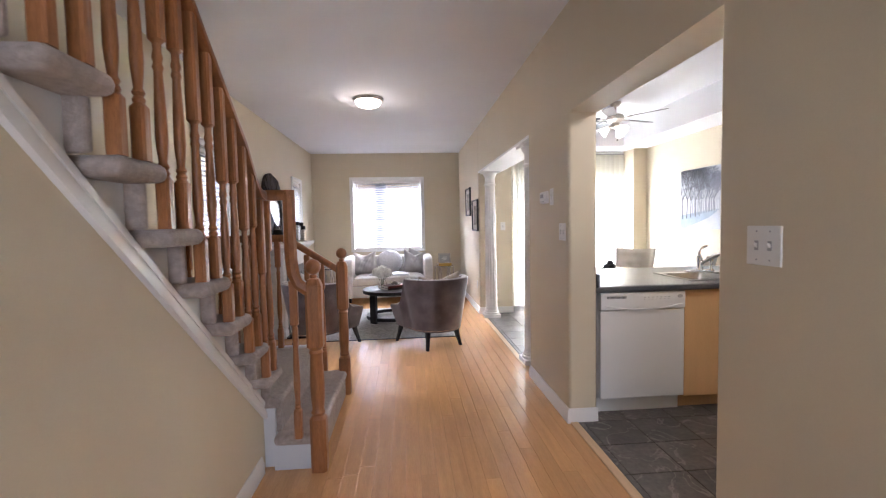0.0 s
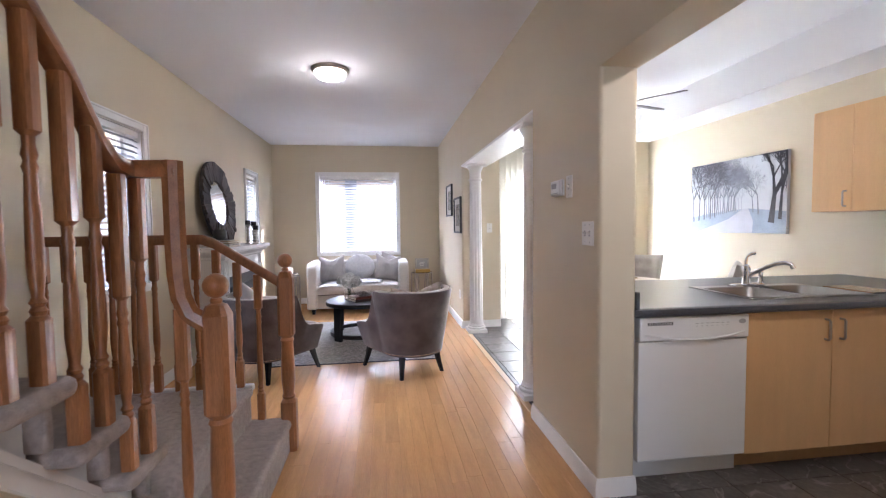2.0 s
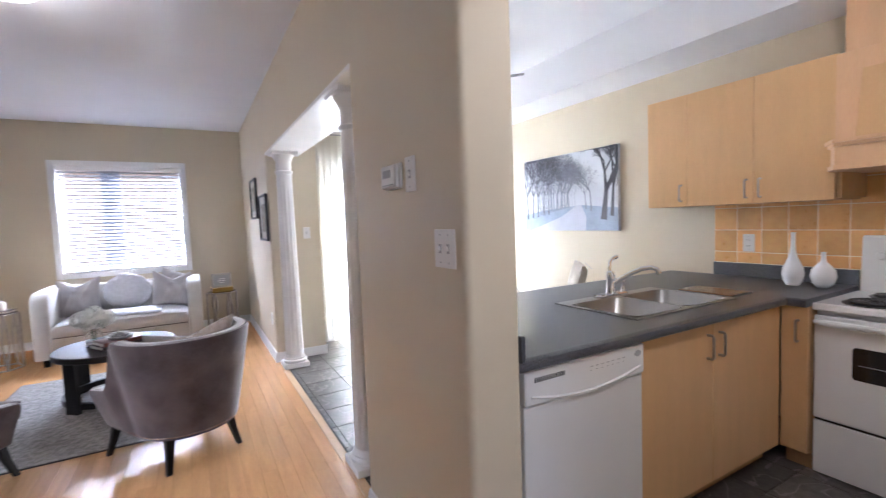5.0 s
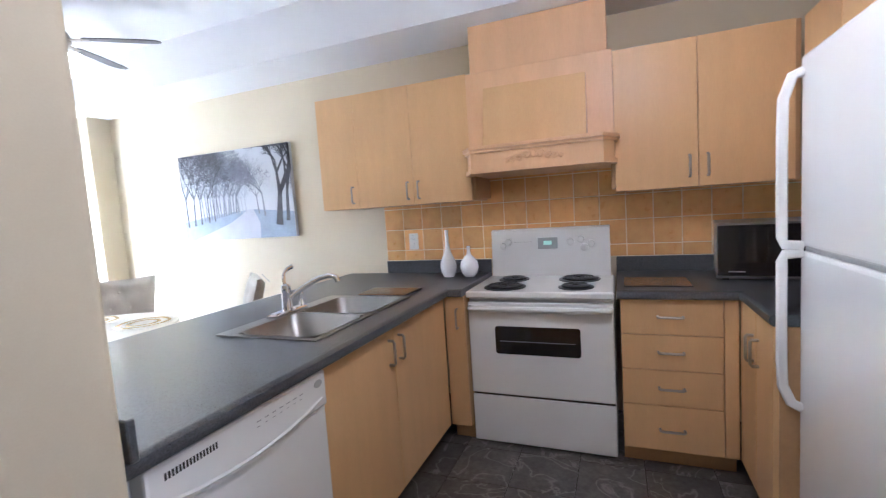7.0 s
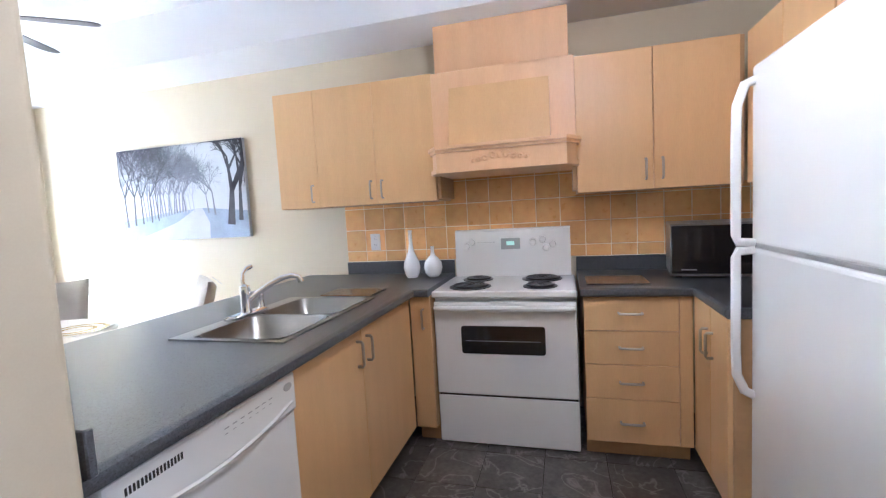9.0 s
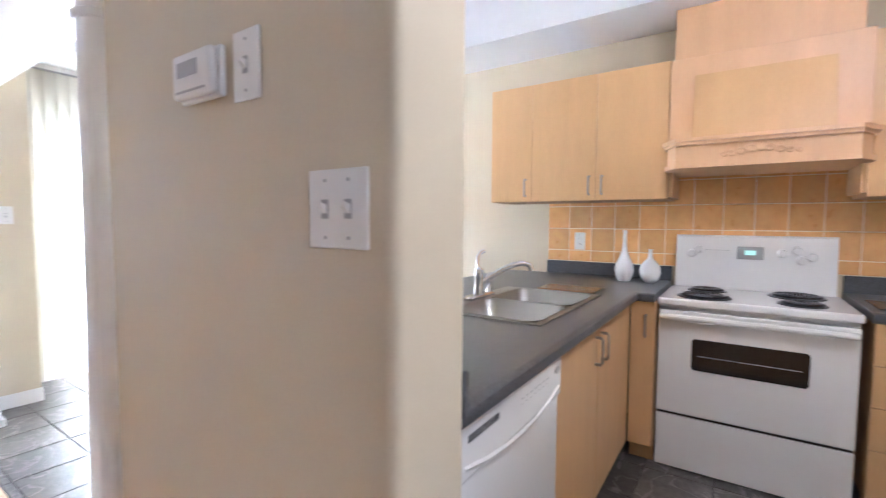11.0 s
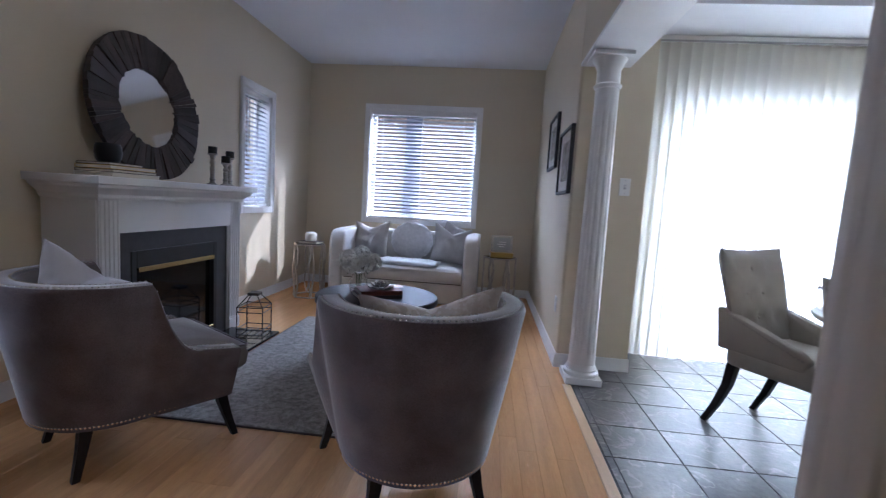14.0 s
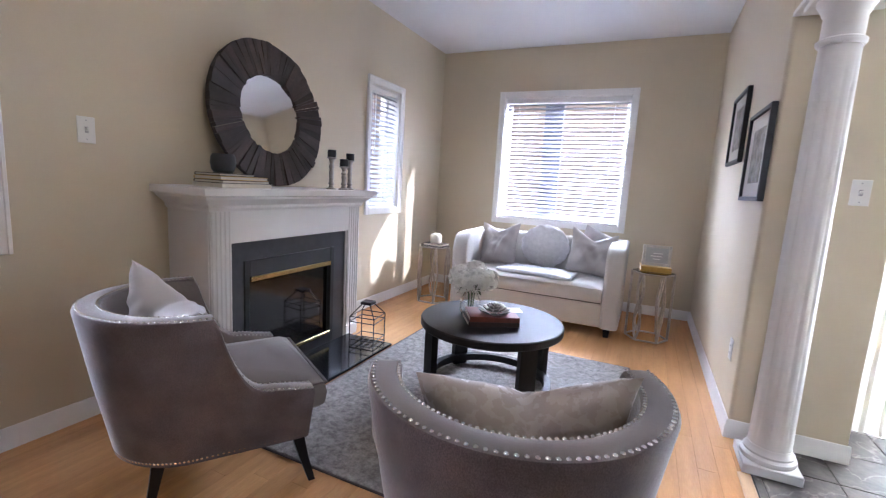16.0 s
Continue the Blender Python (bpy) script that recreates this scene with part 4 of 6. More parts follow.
part("oven_window", prism(B(), [(p_[0], p_[1]) for p_ in rounded(0.155, 0.60, 0.562, 0.715, 0.016, 0)], "y", -0.0125, -0.0098), BLACKGL, dd, "dark oven window")
part("oven_rack", box(B(), (0.18, -0.0135, 0.632), (0.575, -0.0128, 0.635)), GREYPL, dd, "", None)
part("door_handle", tube(B(), [(0.02, -0.012, 0.812), (0.03, -0.045, 0.818), (0.06, -0.052, 0.82), (W - 0.06, -0.052, 0.82), (W - 0.03, -0.045, 0.818), (W - 0.02, -0.012, 0.812)], 0.015, 10), ENAMEL, dd)
top = part("cooktop", box(B(), (0.0, -0.022, 0.868), (W, 0.52, 0.905), 0.010, 3), ENAMEL, rg)
for x, y, r in ((0.19, 0.12, 0.105), (0.19, 0.37, 0.080), (0.575, 0.12, 0.080), (0.575, 0.37, 0.105)):
    bw = part("drip_bowl", lathe(B(), [(r + 0.012, 0.905), (r + 0.012, 0.9085), (r + 0.004, 0.9085), (r * 0.6, 0.9060), (0.0, 0.9055)], 28, (x, y, 0)), BLACK, top, "black drip bowl")
    bm = B()
    coil = [(x + (0.016 + (r - 0.022) * k / 110) * math.cos(k * math.tau / 22), y + (0.016 + (r - 0.022) * k / 110) * math.sin(k * math.tau / 22), 0.9155) for k in range(111)]
    tube(bm, coil, 0.0055, 6)
    part("coil", bm, BLACK, bw, "black coil element")
bp = part("back_panel", prism(B(), [(0.500, 0.905), (0.572, 0.905), (0.572, 1.205), (0.535, 1.205), (0.518, 1.195)], "x", 0.02, W - 0.02), ENAMEL, rg, "sloped control panel", 30)
for x, z in ((0.10, 1.10), (0.135, 1.125), (0.52, 1.115), (0.58, 1.13), (0.64, 1.10), (0.60, 1.08)):
    kn = part("knob", lathe(B(), [(0, 0), (0.026, 0), (0.025, 0.010), (0.019, 0.014), (0.017, 0.034), (0, 0.035)], 16), ENAMEL, bp, "white control knob")
    kn.matrix_basis = Matrix.Translation((x, 0.511 + (z - 0.905) * 0.04, z)) @ pose(0, 0, 0, 90)
part("clock", box(B(), (0.32, 0.505, 1.075), (0.44, 0.516, 1.145), 0.002, 1), GREYPL, bp, "grey clock panel")
part("clock_display", box(B(), (0.355, 0.5035, 1.10), (0.405, 0.5048, 1.125)), LCD, bp, "green clock digits", None)
bm = B()
for k in range(6):
    box(bm, (0.17 + k * 0.02, 0.5085, 1.12), (0.18 + k * 0.02, 0.513, 1.123))
part("markings", bm, GREYPL, bp, "", None)

# hood
hd = thing("range_hood", "maple mantel range hood with a carved ornament", "hood", (3.16, 2.865, 0), -90)
part("chimney", box(B(), (0.004, 0.235, 2.135), (0.766, 0.508, KCEIL - 0.002), 0.002, 1), HOOD, hd)
part("upper_box", box(B(), (0.0, 0.15, 1.66), (0.79, 0.508, 2.135), 0.002, 1), HOOD, hd)
bm = prism(B(), [(0.035, 1.70), (0.149, 1.70), (0.149, 2.03), (0.105, 2.03)], "x", 0.115, 0.66)
part("sloped_panel", bm, CAB, hd, "sloped maple panel", 30)
for z0, z1, o in ((1.555, 1.578, 0.012), (1.578, 1.665, 0.0), (1.665, 1.682, 0.014), (1.682, 1.70, 0.026)):
    poly = [(0.0 - o, 0.10), (0.05, 0.0 - o), (0.74, 0.0 - o), (0.79 + o, 0.10), (0.79 + o, 0.508), (0.0 - o, 0.508)]
    part("mantel_moulding", prism(B(), poly, "z", z0, z1), HOOD, hd, "stepped mantel moulding", None)
bm = B()
for s in (-1, 1):
    for k, (dx, dz, r) in enumerate(((0.035, 0.012, 0.020), (0.075, 0.0, 0.016), (0.11, -0.004, 0.012), (0.14, -0.008, 0.008))):
        pts = [(0.395 + s * (dx + r * math.cos(a) * (1 - a / 12)), -0.006, 1.618 + dz + r * math.sin(a) * (1 - a / 12)) for a in [q * 0.6 for q in range(12)]]
        tube(bm, pts, 0.0065, 6)
blob(bm, (0.395, -0.004, 1.635), (0.018, 0.006, 0.022), 2)
part("carved_ornament", bm, HOOD, hd, "carved scroll ornament")
part("left_bracket", box(B(), (0.0, 0.18, 1.425), (0.02, 0.508, 1.555), 0.002, 1), CAB_IN, hd)
part("right_bracket", box(B(), (0.77, 0.18, 1.425), (0.79, 0.508, 1.555), 0.002, 1), CAB_IN, hd)

# refrigerator
fr = thing("refrigerator", "white two-door top-freezer refrigerator", "refrigerator", (2.612, 1.505, 0.036), 180)
part("body", box(B(), (0.0, 0.07, 0.03), (0.74, 0.56, 1.755), 0.008, 2), ENAMEL, fr)
fd = part("freezer_door", box(B(), (0.0, 0.0, 1.135), (0.74, 0.065, 1.755), 0.014, 3), ENAMEL, fr)
part("handle", tube(B(), [(0.03, 0.0, 1.70), (0.03, -0.03, 1.69), (0.03, -0.055, 1.62), (0.03, -0.058, 1.5), (0.03, -0.058, 1.17), (0.03, -0.05, 1.145), (0.03, 0.0, 1.14)], 0.0125, 8, 1.35), ENAMEL, fd, "long white handle")
fd = part("refrigerator_door", box(B(), (0.0, 0.0, 0.10), (0.74, 0.065, 1.122), 0.014, 3), ENAMEL, fr)
part("handle", tube(B(), [(0.03, 0.0, 1.118), (0.03, -0.05, 1.112), (0.03, -0.058, 1.09), (0.03, -0.058, 0.75), (0.03, -0.055, 0.66), (0.03, -0.03, 0.60), (0.03, 0.0, 0.585)], 0.0125, 8, 1.35), ENAMEL, fd, "long white handle")
part("door_gasket", box(B(), (0.01, 0.012, 1.122), (0.73, 0.07, 1.135)), GREYPL, fr, "grey door gap", None)
part("grille", box(B(), (0.01, 0.05, 0.0), (0.73, 0.10, 0.095), 0.003, 1), GREYPL, fr)

# microwave
mw = thing("microwave", "black and silver microwave oven on the worktop", "microwave", (3.30, 1.625, COUNTER_Z + 0.012), -98)
part("body", box(B(), (0.0, 0.02, 0.0), (0.52, 0.34, 0.27), 0.004, 1), STEEL, mw)
mdoor = part("door", box(B(), (0.006, 0.0, 0.012), (0.385, 0.019, 0.258), 0.003, 1), BLACKGL, mw, "black glass door")
part("badge", box(B(), (0.05, -0.001, 0.03), (0.12, -0.0002, 0.036)), GREYPL, mdoor, "plain grey mark", None)
part("trim_top", box(B(), (0.0, -0.002, 0.259), (0.52, 0.02, 0.27), 0.001, 1), STEEL, mw)
part("trim_bottom", box(B(), (0.0, -0.002, 0.0), (0.52, 0.02, 0.011), 0.001, 1), STEEL, mw)
mp_ = part("control_panel", box(B(), (0.39, 0.0, 0.012), (0.515, 0.019, 0.258), 0.003, 1), BLACK, mw)
bm = B()
for r in range(5):
    for c in range(3):
        box(bm, (0.405 + c * 0.034, -0.0012, 0.05 + r * 0.027), (0.43 + c * 0.034, -0.0002, 0.066 + r * 0.027))
part("buttons", bm, GREYPL, mp_, "grey keys", None)
for x in (0.04, 0.48):
    for y in (0.05, 0.30):
        part("foot", box(B(), (x - 0.015, y - 0.015, -0.012), (x + 0.015, y + 0.015, 0.0)), BLACK, mw, "", None)


def bottle_vase(name, label, at, prof):
    return solid(name, lathe(B(), prof, 28), CERAMIC, label, "vase", at, smooth=60, group="vases on the worktop")


bottle_vase("vase", "tall white ceramic bottle vase on the worktop", (3.47, 3.105, COUNTER_Z), [(0, 0), (0.034, 0), (0.048, 0.03), (0.055, 0.065), (0.050, 0.10), (0.034, 0.135), (0.018, 0.175), (0.012, 0.22), (0.011, 0.29), (0.014, 0.305), (0.010, 0.305), (0.006, 0.25), (0, 0.2)])
bottle_vase("vase", "short round white ceramic vase on the worktop", (3.47, 2.962, COUNTER_Z), [(0, 0), (0.032, 0), (0.050, 0.025), (0.060, 0.062), (0.054, 0.098), (0.034, 0.124), (0.016, 0.142), (0.011, 0.165), (0.011, 0.19), (0.014, 0.197), (0.009, 0.197), (0.006, 0.17), (0, 0.15)])


def worktop_board(at, turn, w, d):
    b = thing("cutting_board", "thin glossy cutting board with the tile's reflection painted brown", "cutting board", at, turn, "cutting boards")
    part("board", box(B(), (0, 0.006, 0), (w, d, 0.006), 0.002, 1), BOARD, b)
    part("front_lip", box(B(), (0, 0, 0), (w, 0.0055, 0.007), 0.001, 1), BLACK, b, "black front lip")


worktop_board((3.12, 2.05, COUNTER_Z + 0.0005), -90, 0.30, 0.26)
worktop_board((2.86, 3.115, COUNTER_Z + 0.0005), 0, 0.19, 0.30)


def wall_plate(name, label, category, at, turn, toggles, w=0.072, h=0.116, outlet=False):
    """A plate on a wall whose face looks to -y, in its own coordinates."""
    p = thing(name, label, category, at, turn)
    part("plate", box(B(), (-w / 2, -0.006, -h / 2), (w / 2, -0.0005, h / 2), 0.003, 2), PLASTIC, p)
    for x in toggles:
        if outlet:
            for z in (-0.02, 0.02):
                part("socket", box(B(), (x - 0.014, -0.0085, z - 0.013), (x + 0.014, -0.0062, z + 0.013), 0.003, 1), PLASTIC, p)
                bm = B()
                box(bm, (x - 0.007, -0.0092, z - 0.004), (x - 0.005, -0.0086, z + 0.006))
                box(bm, (x + 0.005, -0.0092, z - 0.004), (x + 0.007, -0.0086, z + 0.006))
                part("slots", bm, BLACK, p, "", None)
        else:
            part("toggle_surround", box(B(), (x - 0.007, -0.0075, -0.014), (x + 0.007, -0.0062, 0.014)), GREYPL, p, "", None)
            part("toggle", prism(B(), [(-0.006, -0.008), (-0.018, 0.004), (-0.018, 0.010), (-0.006, 0.006)], "x", x - 0.0045, x + 0.0045), PLASTIC, p, "", None)
        for z in (-h * 0.36, h * 0.36):
            part("screw", lathe(B(), [(0, -0.0068), (0.003, -0.0068), (0.003, -0.006), (0, -0.006)], 8), GREYPL, p, "", None).matrix_basis = Matrix.Translation((x, 0, z)) @ pose(0, 0, 0, -90)
    return p


# facing -x: turn -90
wall_plate("light_switch", "white double light switch plate on the pillar", "light switch", (1.11, 3.020, 1.302), -90, (-0.024, 0.024), 0.122, 0.116)
wall_plate("light_switch", "white double light switch plate in the hall", "light switch", (1.11, 1.345, 1.292), -90, (-0.024, 0.024), 0.126, 0.116)
wall_plate("light_switch", "white single switch plate beside the thermostat", "light switch", (1.11, 3.237, 1.547), -90, (0.0,), 0.075, 0.118)
wall_plate("light_switch", "white single light switch by the patio door", "light switch", (1.467, 6.50, 1.313), 0, (0.0,))
wall_plate("light_switch", "white single light switch near the fireplace", "light switch", (-1.71, 5.075, 1.395), 90, (0.0,))
wall_plate("outlet", "white electrical outlet on the tiled backsplash", "outlet", (3.6605, 3.43, 1.16), -90, (0.0,), outlet=True)
wall_plate("outlet", "white electrical outlet low on the wall", "outlet", (1.11, 6.66, 0.45), -90, (0.0,), outlet=True)
th = thing("thermostat", "white wall thermostat with a grey display", "thermostat", (1.11, 3.372, 1.550), -90)
part("base", box(B(), (-0.070, -0.012, -0.045), (0.070, -0.0005, 0.045), 0.004, 2), PLASTIC, th)
part("cover", box(B(), (-0.066, -0.030, -0.041), (0.066, -0.0125, 0.041), 0.008, 3), PLASTIC, th)
part("display", box(B(), (-0.045, -0.0312, -0.004), (0.025, -0.0298, 0.024), 0.001, 1), GREYPL, th, "grey display")
part("vents", box(B(), (-0.05, -0.0312, -0.032), (0.05, -0.0298, -0.028)), GREYPL, th, "", None)

# canvas picture
pic = thing("canvas_picture", "canvas print of a misty winter avenue of bare trees", "picture", (3.668, 5.655, 1.240), -90)
PW, PH = 1.215, 0.74
part("canvas", box(B(), (0, -0.032, 0), (PW, -0.001, PH), 0.003, 1), SKYPR, pic)


def flat(bm, pts, y):
    bm.faces.new([bm.verts.new((x, y, z)) for x, z in pts])
    return bm


part("printed_field", flat(B(), [(0.002, 0.002), (PW - 0.002, 0.002), (PW - 0.002, 0.20), (0.80, 0.24), (0.45, 0.22), (0.002, 0.17)], -0.0325), FIELDPR, pic, "", None)
part("printed_road", flat(B(), [(0.10, 0.003), (0.85, 0.003), (0.86, 0.12), (0.80, 0.24), (0.74, 0.24), (0.55, 0.14)], -0.0329), ROADPR, pic, "", None)
rnd = random.Random(7)


def twig(bm, x, z, a, length, w, deep, y):
    x2, z2 = x + math.sin(a) * length, z + math.cos(a) * length
    x2, z2 = min(max(x2, 0.004), PW - 0.004), min(max(z2, 0.004), PH - 0.004)
    px, pz = math.cos(a) * w / 2, -math.sin(a) * w / 2
    flat(bm, [(x - px, z - pz), (x + px, z + pz), (x2 + px * 0.6, z2 + pz * 0.6), (x2 - px * 0.6, z2 - pz * 0.6)], y)
    if deep:
        for k in range(3 if deep > 2 else 2):
            twig(bm, x2, z2, a + rnd.uniform(-0.75, 0.75), length * rnd.uniform(0.55, 0.85), max(w * 0.58, 0.0022), deep - 1, y)


def print_trees(name, material, spots, y):
    for k, (x, z, h, w, deep) in enumerate(spots):
        bm = B()
        twig(bm, x, z, rnd.uniform(-0.12, 0.12), h, w, deep, y - k * 0.00004)
        part(name, bm, material, pic, "", None)


print_trees("printed_far_tree", PRINT_MIST, [(0.48 + 0.035 * k, 0.21, 0.12 + 0.01 * (k % 3), 0.012, 6) for k in range(8)], -0.0333)
print_trees("printed_mid_tree", PRINT_FAR, [(0.25 + 0.028 * k, 0.16 + 0.0045 * k, 0.20 - 0.005 * k, 0.016, 6) for k in range(15)] + [(0.92, 0.18, 0.18, 0.018, 5), (0.86, 0.2, 0.14, 0.014, 5)], -0.0337)
print_trees("printed_near_tree", PRINT, [(0.05, 0.12, 0.24, 0.022, 7), (0.13, 0.13, 0.23, 0.022, 7), (0.21, 0.14, 0.21, 0.018, 6), (0.30, 0.15, 0.20, 0.015, 6), (0.37, 0.16, 0.18, 0.013, 6), (1.06, 0.10, 0.26, 0.068, 7), (1.15, 0.13, 0.24, 0.040, 7)], -0.0341)

# ---- lamps ----
hl = thing("ceiling_light", "lit flush ceiling light with a frosted dome", "ceiling light", (-0.31, 5.05, CEIL))
part("pan", lathe(B(), [(0, -0.001), (0.165, -0.001), (0.165, -0.018), (0.150, -0.030), (0, -0.030)], 36), NICKEL, hl, "satin nickel pan")
part("dome", lathe(B(), [(0.140, -0.030), (0.138, -0.045), (0.118, -0.072), (0.08, -0.090), (0.03, -0.099), (0.002, -0.100)], 36, caps=False), LAMPGLASS, hl, "lit frosted glass dome").visible_shadow = False
part("finial", lathe(B(), [(0, -0.099), (0.010, -0.100), (0.008, -0.112), (0, -0.114)], 12), NICKEL, hl)
kl = thing("ceiling_light", "lit flush kitchen ceiling light with a frosted dome", "ceiling light", (1.78, 2.02, KCEIL))
part("pan", lathe(B(), [(0, -0.001), (0.165, -0.001), (0.165, -0.018), (0.150, -0.030), (0, -0.030)], 36), NICKEL, kl, "satin nickel pan")
part("dome", lathe(B(), [(0.140, -0.030), (0.138, -0.045), (0.118, -0.072), (0.08, -0.090), (0.03, -0.099), (0.002, -0.100)], 36, caps=False), LAMPGLASS, kl, "lit frosted glass dome").visible_shadow = False

fan = thing("ceiling_fan", "brushed nickel ceiling fan with grey blades and lit lamps", "ceiling fan", (2.53, 5.2, CEIL + 0.004), 20)
part("canopy", lathe(B(), [(0, 0), (0.065, 0), (0.065, -0.02), (0.045, -0.05), (0.018, -0.06), (0, -0.06)], 24), NICKEL, fan)
part("downrod", lathe(B(), [(0.011, -0.05), (0.011, -0.14)], 12), NICKEL, fan)
part("motor_housing", lathe(B(), [(0, -0.13), (0.04, -0.135), (0.085, -0.15), (0.10, -0.18), (0.098, -0.205), (0.07, -0.225), (0.05, -0.235), (0, -0.235)], 28), NICKEL, fan)
for k in range(5):
    m = pose(0, 0, -0.195, 0, 0, 72 * k)
    br = part("blade_bracket", box(B(), (0.085, -0.018, -0.004), (0.20, 0.018, 0.004), 0.003, 1), NICKEL, fan)
    br.matrix_basis = m
    bm = B()
    out = [(0.17, -0.045), (0.30, -0.058), (0.50, -0.066), (0.56, -0.055), (0.585, -0.02), (0.585, 0.02), (0.56, 0.055), (0.50, 0.066), (0.30, 0.058), (0.17, 0.045)]
    prism(bm, out, "z", 0.004, 0.010)
    bl = part("blade", bm, BLADE, fan, "dark grey blade")
    bl.matrix_basis = m @ pose(0, 0, 0, 11, 0, 0)
part("light_kit", lathe(B(), [(0, -0.235), (0.045, -0.24), (0.045, -0.285), (0.03, -0.30), (0, -0.305)], 20), NICKEL, fan)
for k in range(3):
    m = pose(0, 0, -0.275, 0, 0, 120 * k + 20) @ pose(0.045, 0, 0, 0, 125, 0)
    ar = part("lamp_holder", lathe(B(), [(0, 0), (0.014, 0), (0.02, 0.03), (0.02, 0.04), (0, 0.04)], 14), NICKEL, fan)
    ar.matrix_basis = m
    sh = part("shade", lathe(B(), [(0.022, 0.04), (0.030, 0.06), (0.048, 0.10), (0.060, 0.125), (0.056, 0.125), (0.044, 0.10), (0.026, 0.06), (0.018, 0.04)], 18, caps=False), FANGLASS, fan, "lit bell glass shade")
    sh.matrix_basis = m
    sh.visible_shadow = False
part("pull_chain", tube(B(), [(0.03, 0.0, -0.30), (0.03, 0.0, -0.42)], 0.0025, 6), NICKEL, fan)
part("pull_knob", lathe(B(), [(0, -0.45), (0.007, -0.44), (0.005, -0.42), (0, -0.42)], 8, (0.03, 0, 0)), BLACK, fan)

# ---- fireplace ----
fp = thing("fireplace", "white painted mantel around a black gas fireplace", "fireplace")
FX = -1.38
bm = B()
box(bm, (-1.709, 5.435, 0.0), (FX - 0.02, 5.575, 1.06))
box(bm, (-1.709, 6.575, 0.0), (FX - 0.02, 6.72, 1.06))
box(bm, (-1.709, 5.575, 0.865), (FX - 0.02, 6.575, 1.06))
part("chest", bm, TRIM, fp, "white painted body", None)
part("frieze", box(B(), (FX - 0.02, 5.555, 0.865), (FX - 0.006, 6.595, 1.06)), TRIM, fp, "", None)
for ya, yb in ((5.435, 5.570), (6.583, 6.72)):
    bm = B()
    box(bm, (FX - 0.02, ya, 0.0), (FX, yb, 0.13), 0.003, 1)
    box(bm, (FX - 0.02, ya + 0.004, 0.13), (FX - 0.008, yb - 0.004, 1.06))
    n = 5
    for k in range(n):
        y = ya + 0.014 + k * (yb - ya - 0.028) / (n - 1)
        box(bm, (FX - 0.008, y - 0.007, 0.15), (FX - 0.001, y + 0.007, 1.04), 0.003, 1)
    part("pilaster", bm, TRIM, fp, "fluted white pilaster", 30)
bm = B()
levels = [(1.04, 0.0), (1.055, 0.010), (1.07, 0.012), (1.085, 0.030), (1.105, 0.055), (1.12, 0.062), (1.125, 0.085), (1.16, 0.088), (1.163, 0.085)]
ring_loft(bm, [[(-1.709, 5.43 - o, z), (FX + o, 5.43 - o, z), (FX + o, 6.725 + o, z), (-1.709, 6.725 + o, z)] for z, o in levels])
part("mantel_shelf", bm, TRIM, fp, "stepped white mantel shelf", None)
bm = B()
box(bm, (-1.45, 5.575, 0.02), (FX - 0.028, 5.66, 0.865))
box(bm, (-1.45, 6.45, 0.02), (FX - 0.028, 6.575, 0.865))
box(bm, (-1.45, 5.66, 0.755), (FX - 0.028, 6.45, 0.865))
part("stone_surround", bm, SLATE_SUR, fp, "charcoal stone surround", None)
ins = part("firebox", box(B(), (-1.70, 5.66, 0.02), (-1.55, 6.45, 0.755)), SOOT, fp, "soot-black firebox", None)
bm = B()
for a, b in (((5.662, 0.021), (5.70, 0.753)), ((6.41, 0.021), (6.448, 0.753)), ((5.70, 0.655), (6.41, 0.753)), ((5.70, 0.021), (6.41, 0.125))):
    box(bm, (-1.45, a[0], a[1]), (-1.402, b[0], b[1]), 0.003, 1)
part("insert_frame", bm, BLACK, fp, "black metal insert frame", 30)
part("glass_front", box(B(), (-1.440, 5.70, 0.125), (-1.435, 6.41, 0.655)), BLACKGL, fp, "dark fireplace glass", None)
part("brass_bar", box(B(), (-1.402, 5.705, 0.628), (-1.392, 6.405, 0.658), 0.003, 1), BRASS, fp, "polished brass bar")
part("brass_bar", box(B(), (-1.402, 5.705, 0.118), (-1.392, 6.405, 0.142), 0.003, 1), BRASS, fp, "polished brass bar")
solid("hearth", box(B(), (FX - 0.075, 5.50, 0.0005), (-1.045, 6.72, 0.022), 0.003, 1), GRANITE, "polished black granite hearth slab on the floor", "hearth")

# mirror leaning on the mantel
mr = thing("round_mirror", "round mirror with a dark radiating wood frame", "mirror", (-1.632, 6.075, 1.164))
mr.matrix_basis = pose(-1.590, 6.075, 1.166, 0, 0, 90) @ pose(0, 0, 0, -7, 0, 0)
R0, R1 = 0.245, 0.452
bm = B()
rw = random.Random(3)
a = 0.0
while a < math.tau - 0.01:
    da = min(rw.uniform(0.045, 0.13), math.tau - a)
    r1, y0, y1 = R1 - rw.uniform(0, 0.004), rw.uniform(-0.046, -0.022), rw.uniform(-0.034, -0.018)
    g = 0.003
    pts = []
    for rr, yy in ((R0 - rw.uniform(0, 0.006), y1), (r1, y0)):
        for q in (a + g, a + da - g * 0.5):
            pts.append((rr * math.sin(q), yy, R1 + rr * math.cos(q)))
    top4 = [bm.verts.new(p) for p in (pts[0], pts[1], pts[3], pts[2])]
    bot4 = [bm.verts.new((p[0], 0.0, p[2])) for p in (pts[0], pts[1], pts[3], pts[2])]
    bm.faces.new(top4)
    bm.faces.new(bot4[::-1])
    for i in range(4):
        bm.faces.new((top4[i], top4[(i + 1) % 4], bot4[(i + 1) % 4], bot4[i]))
    a += da
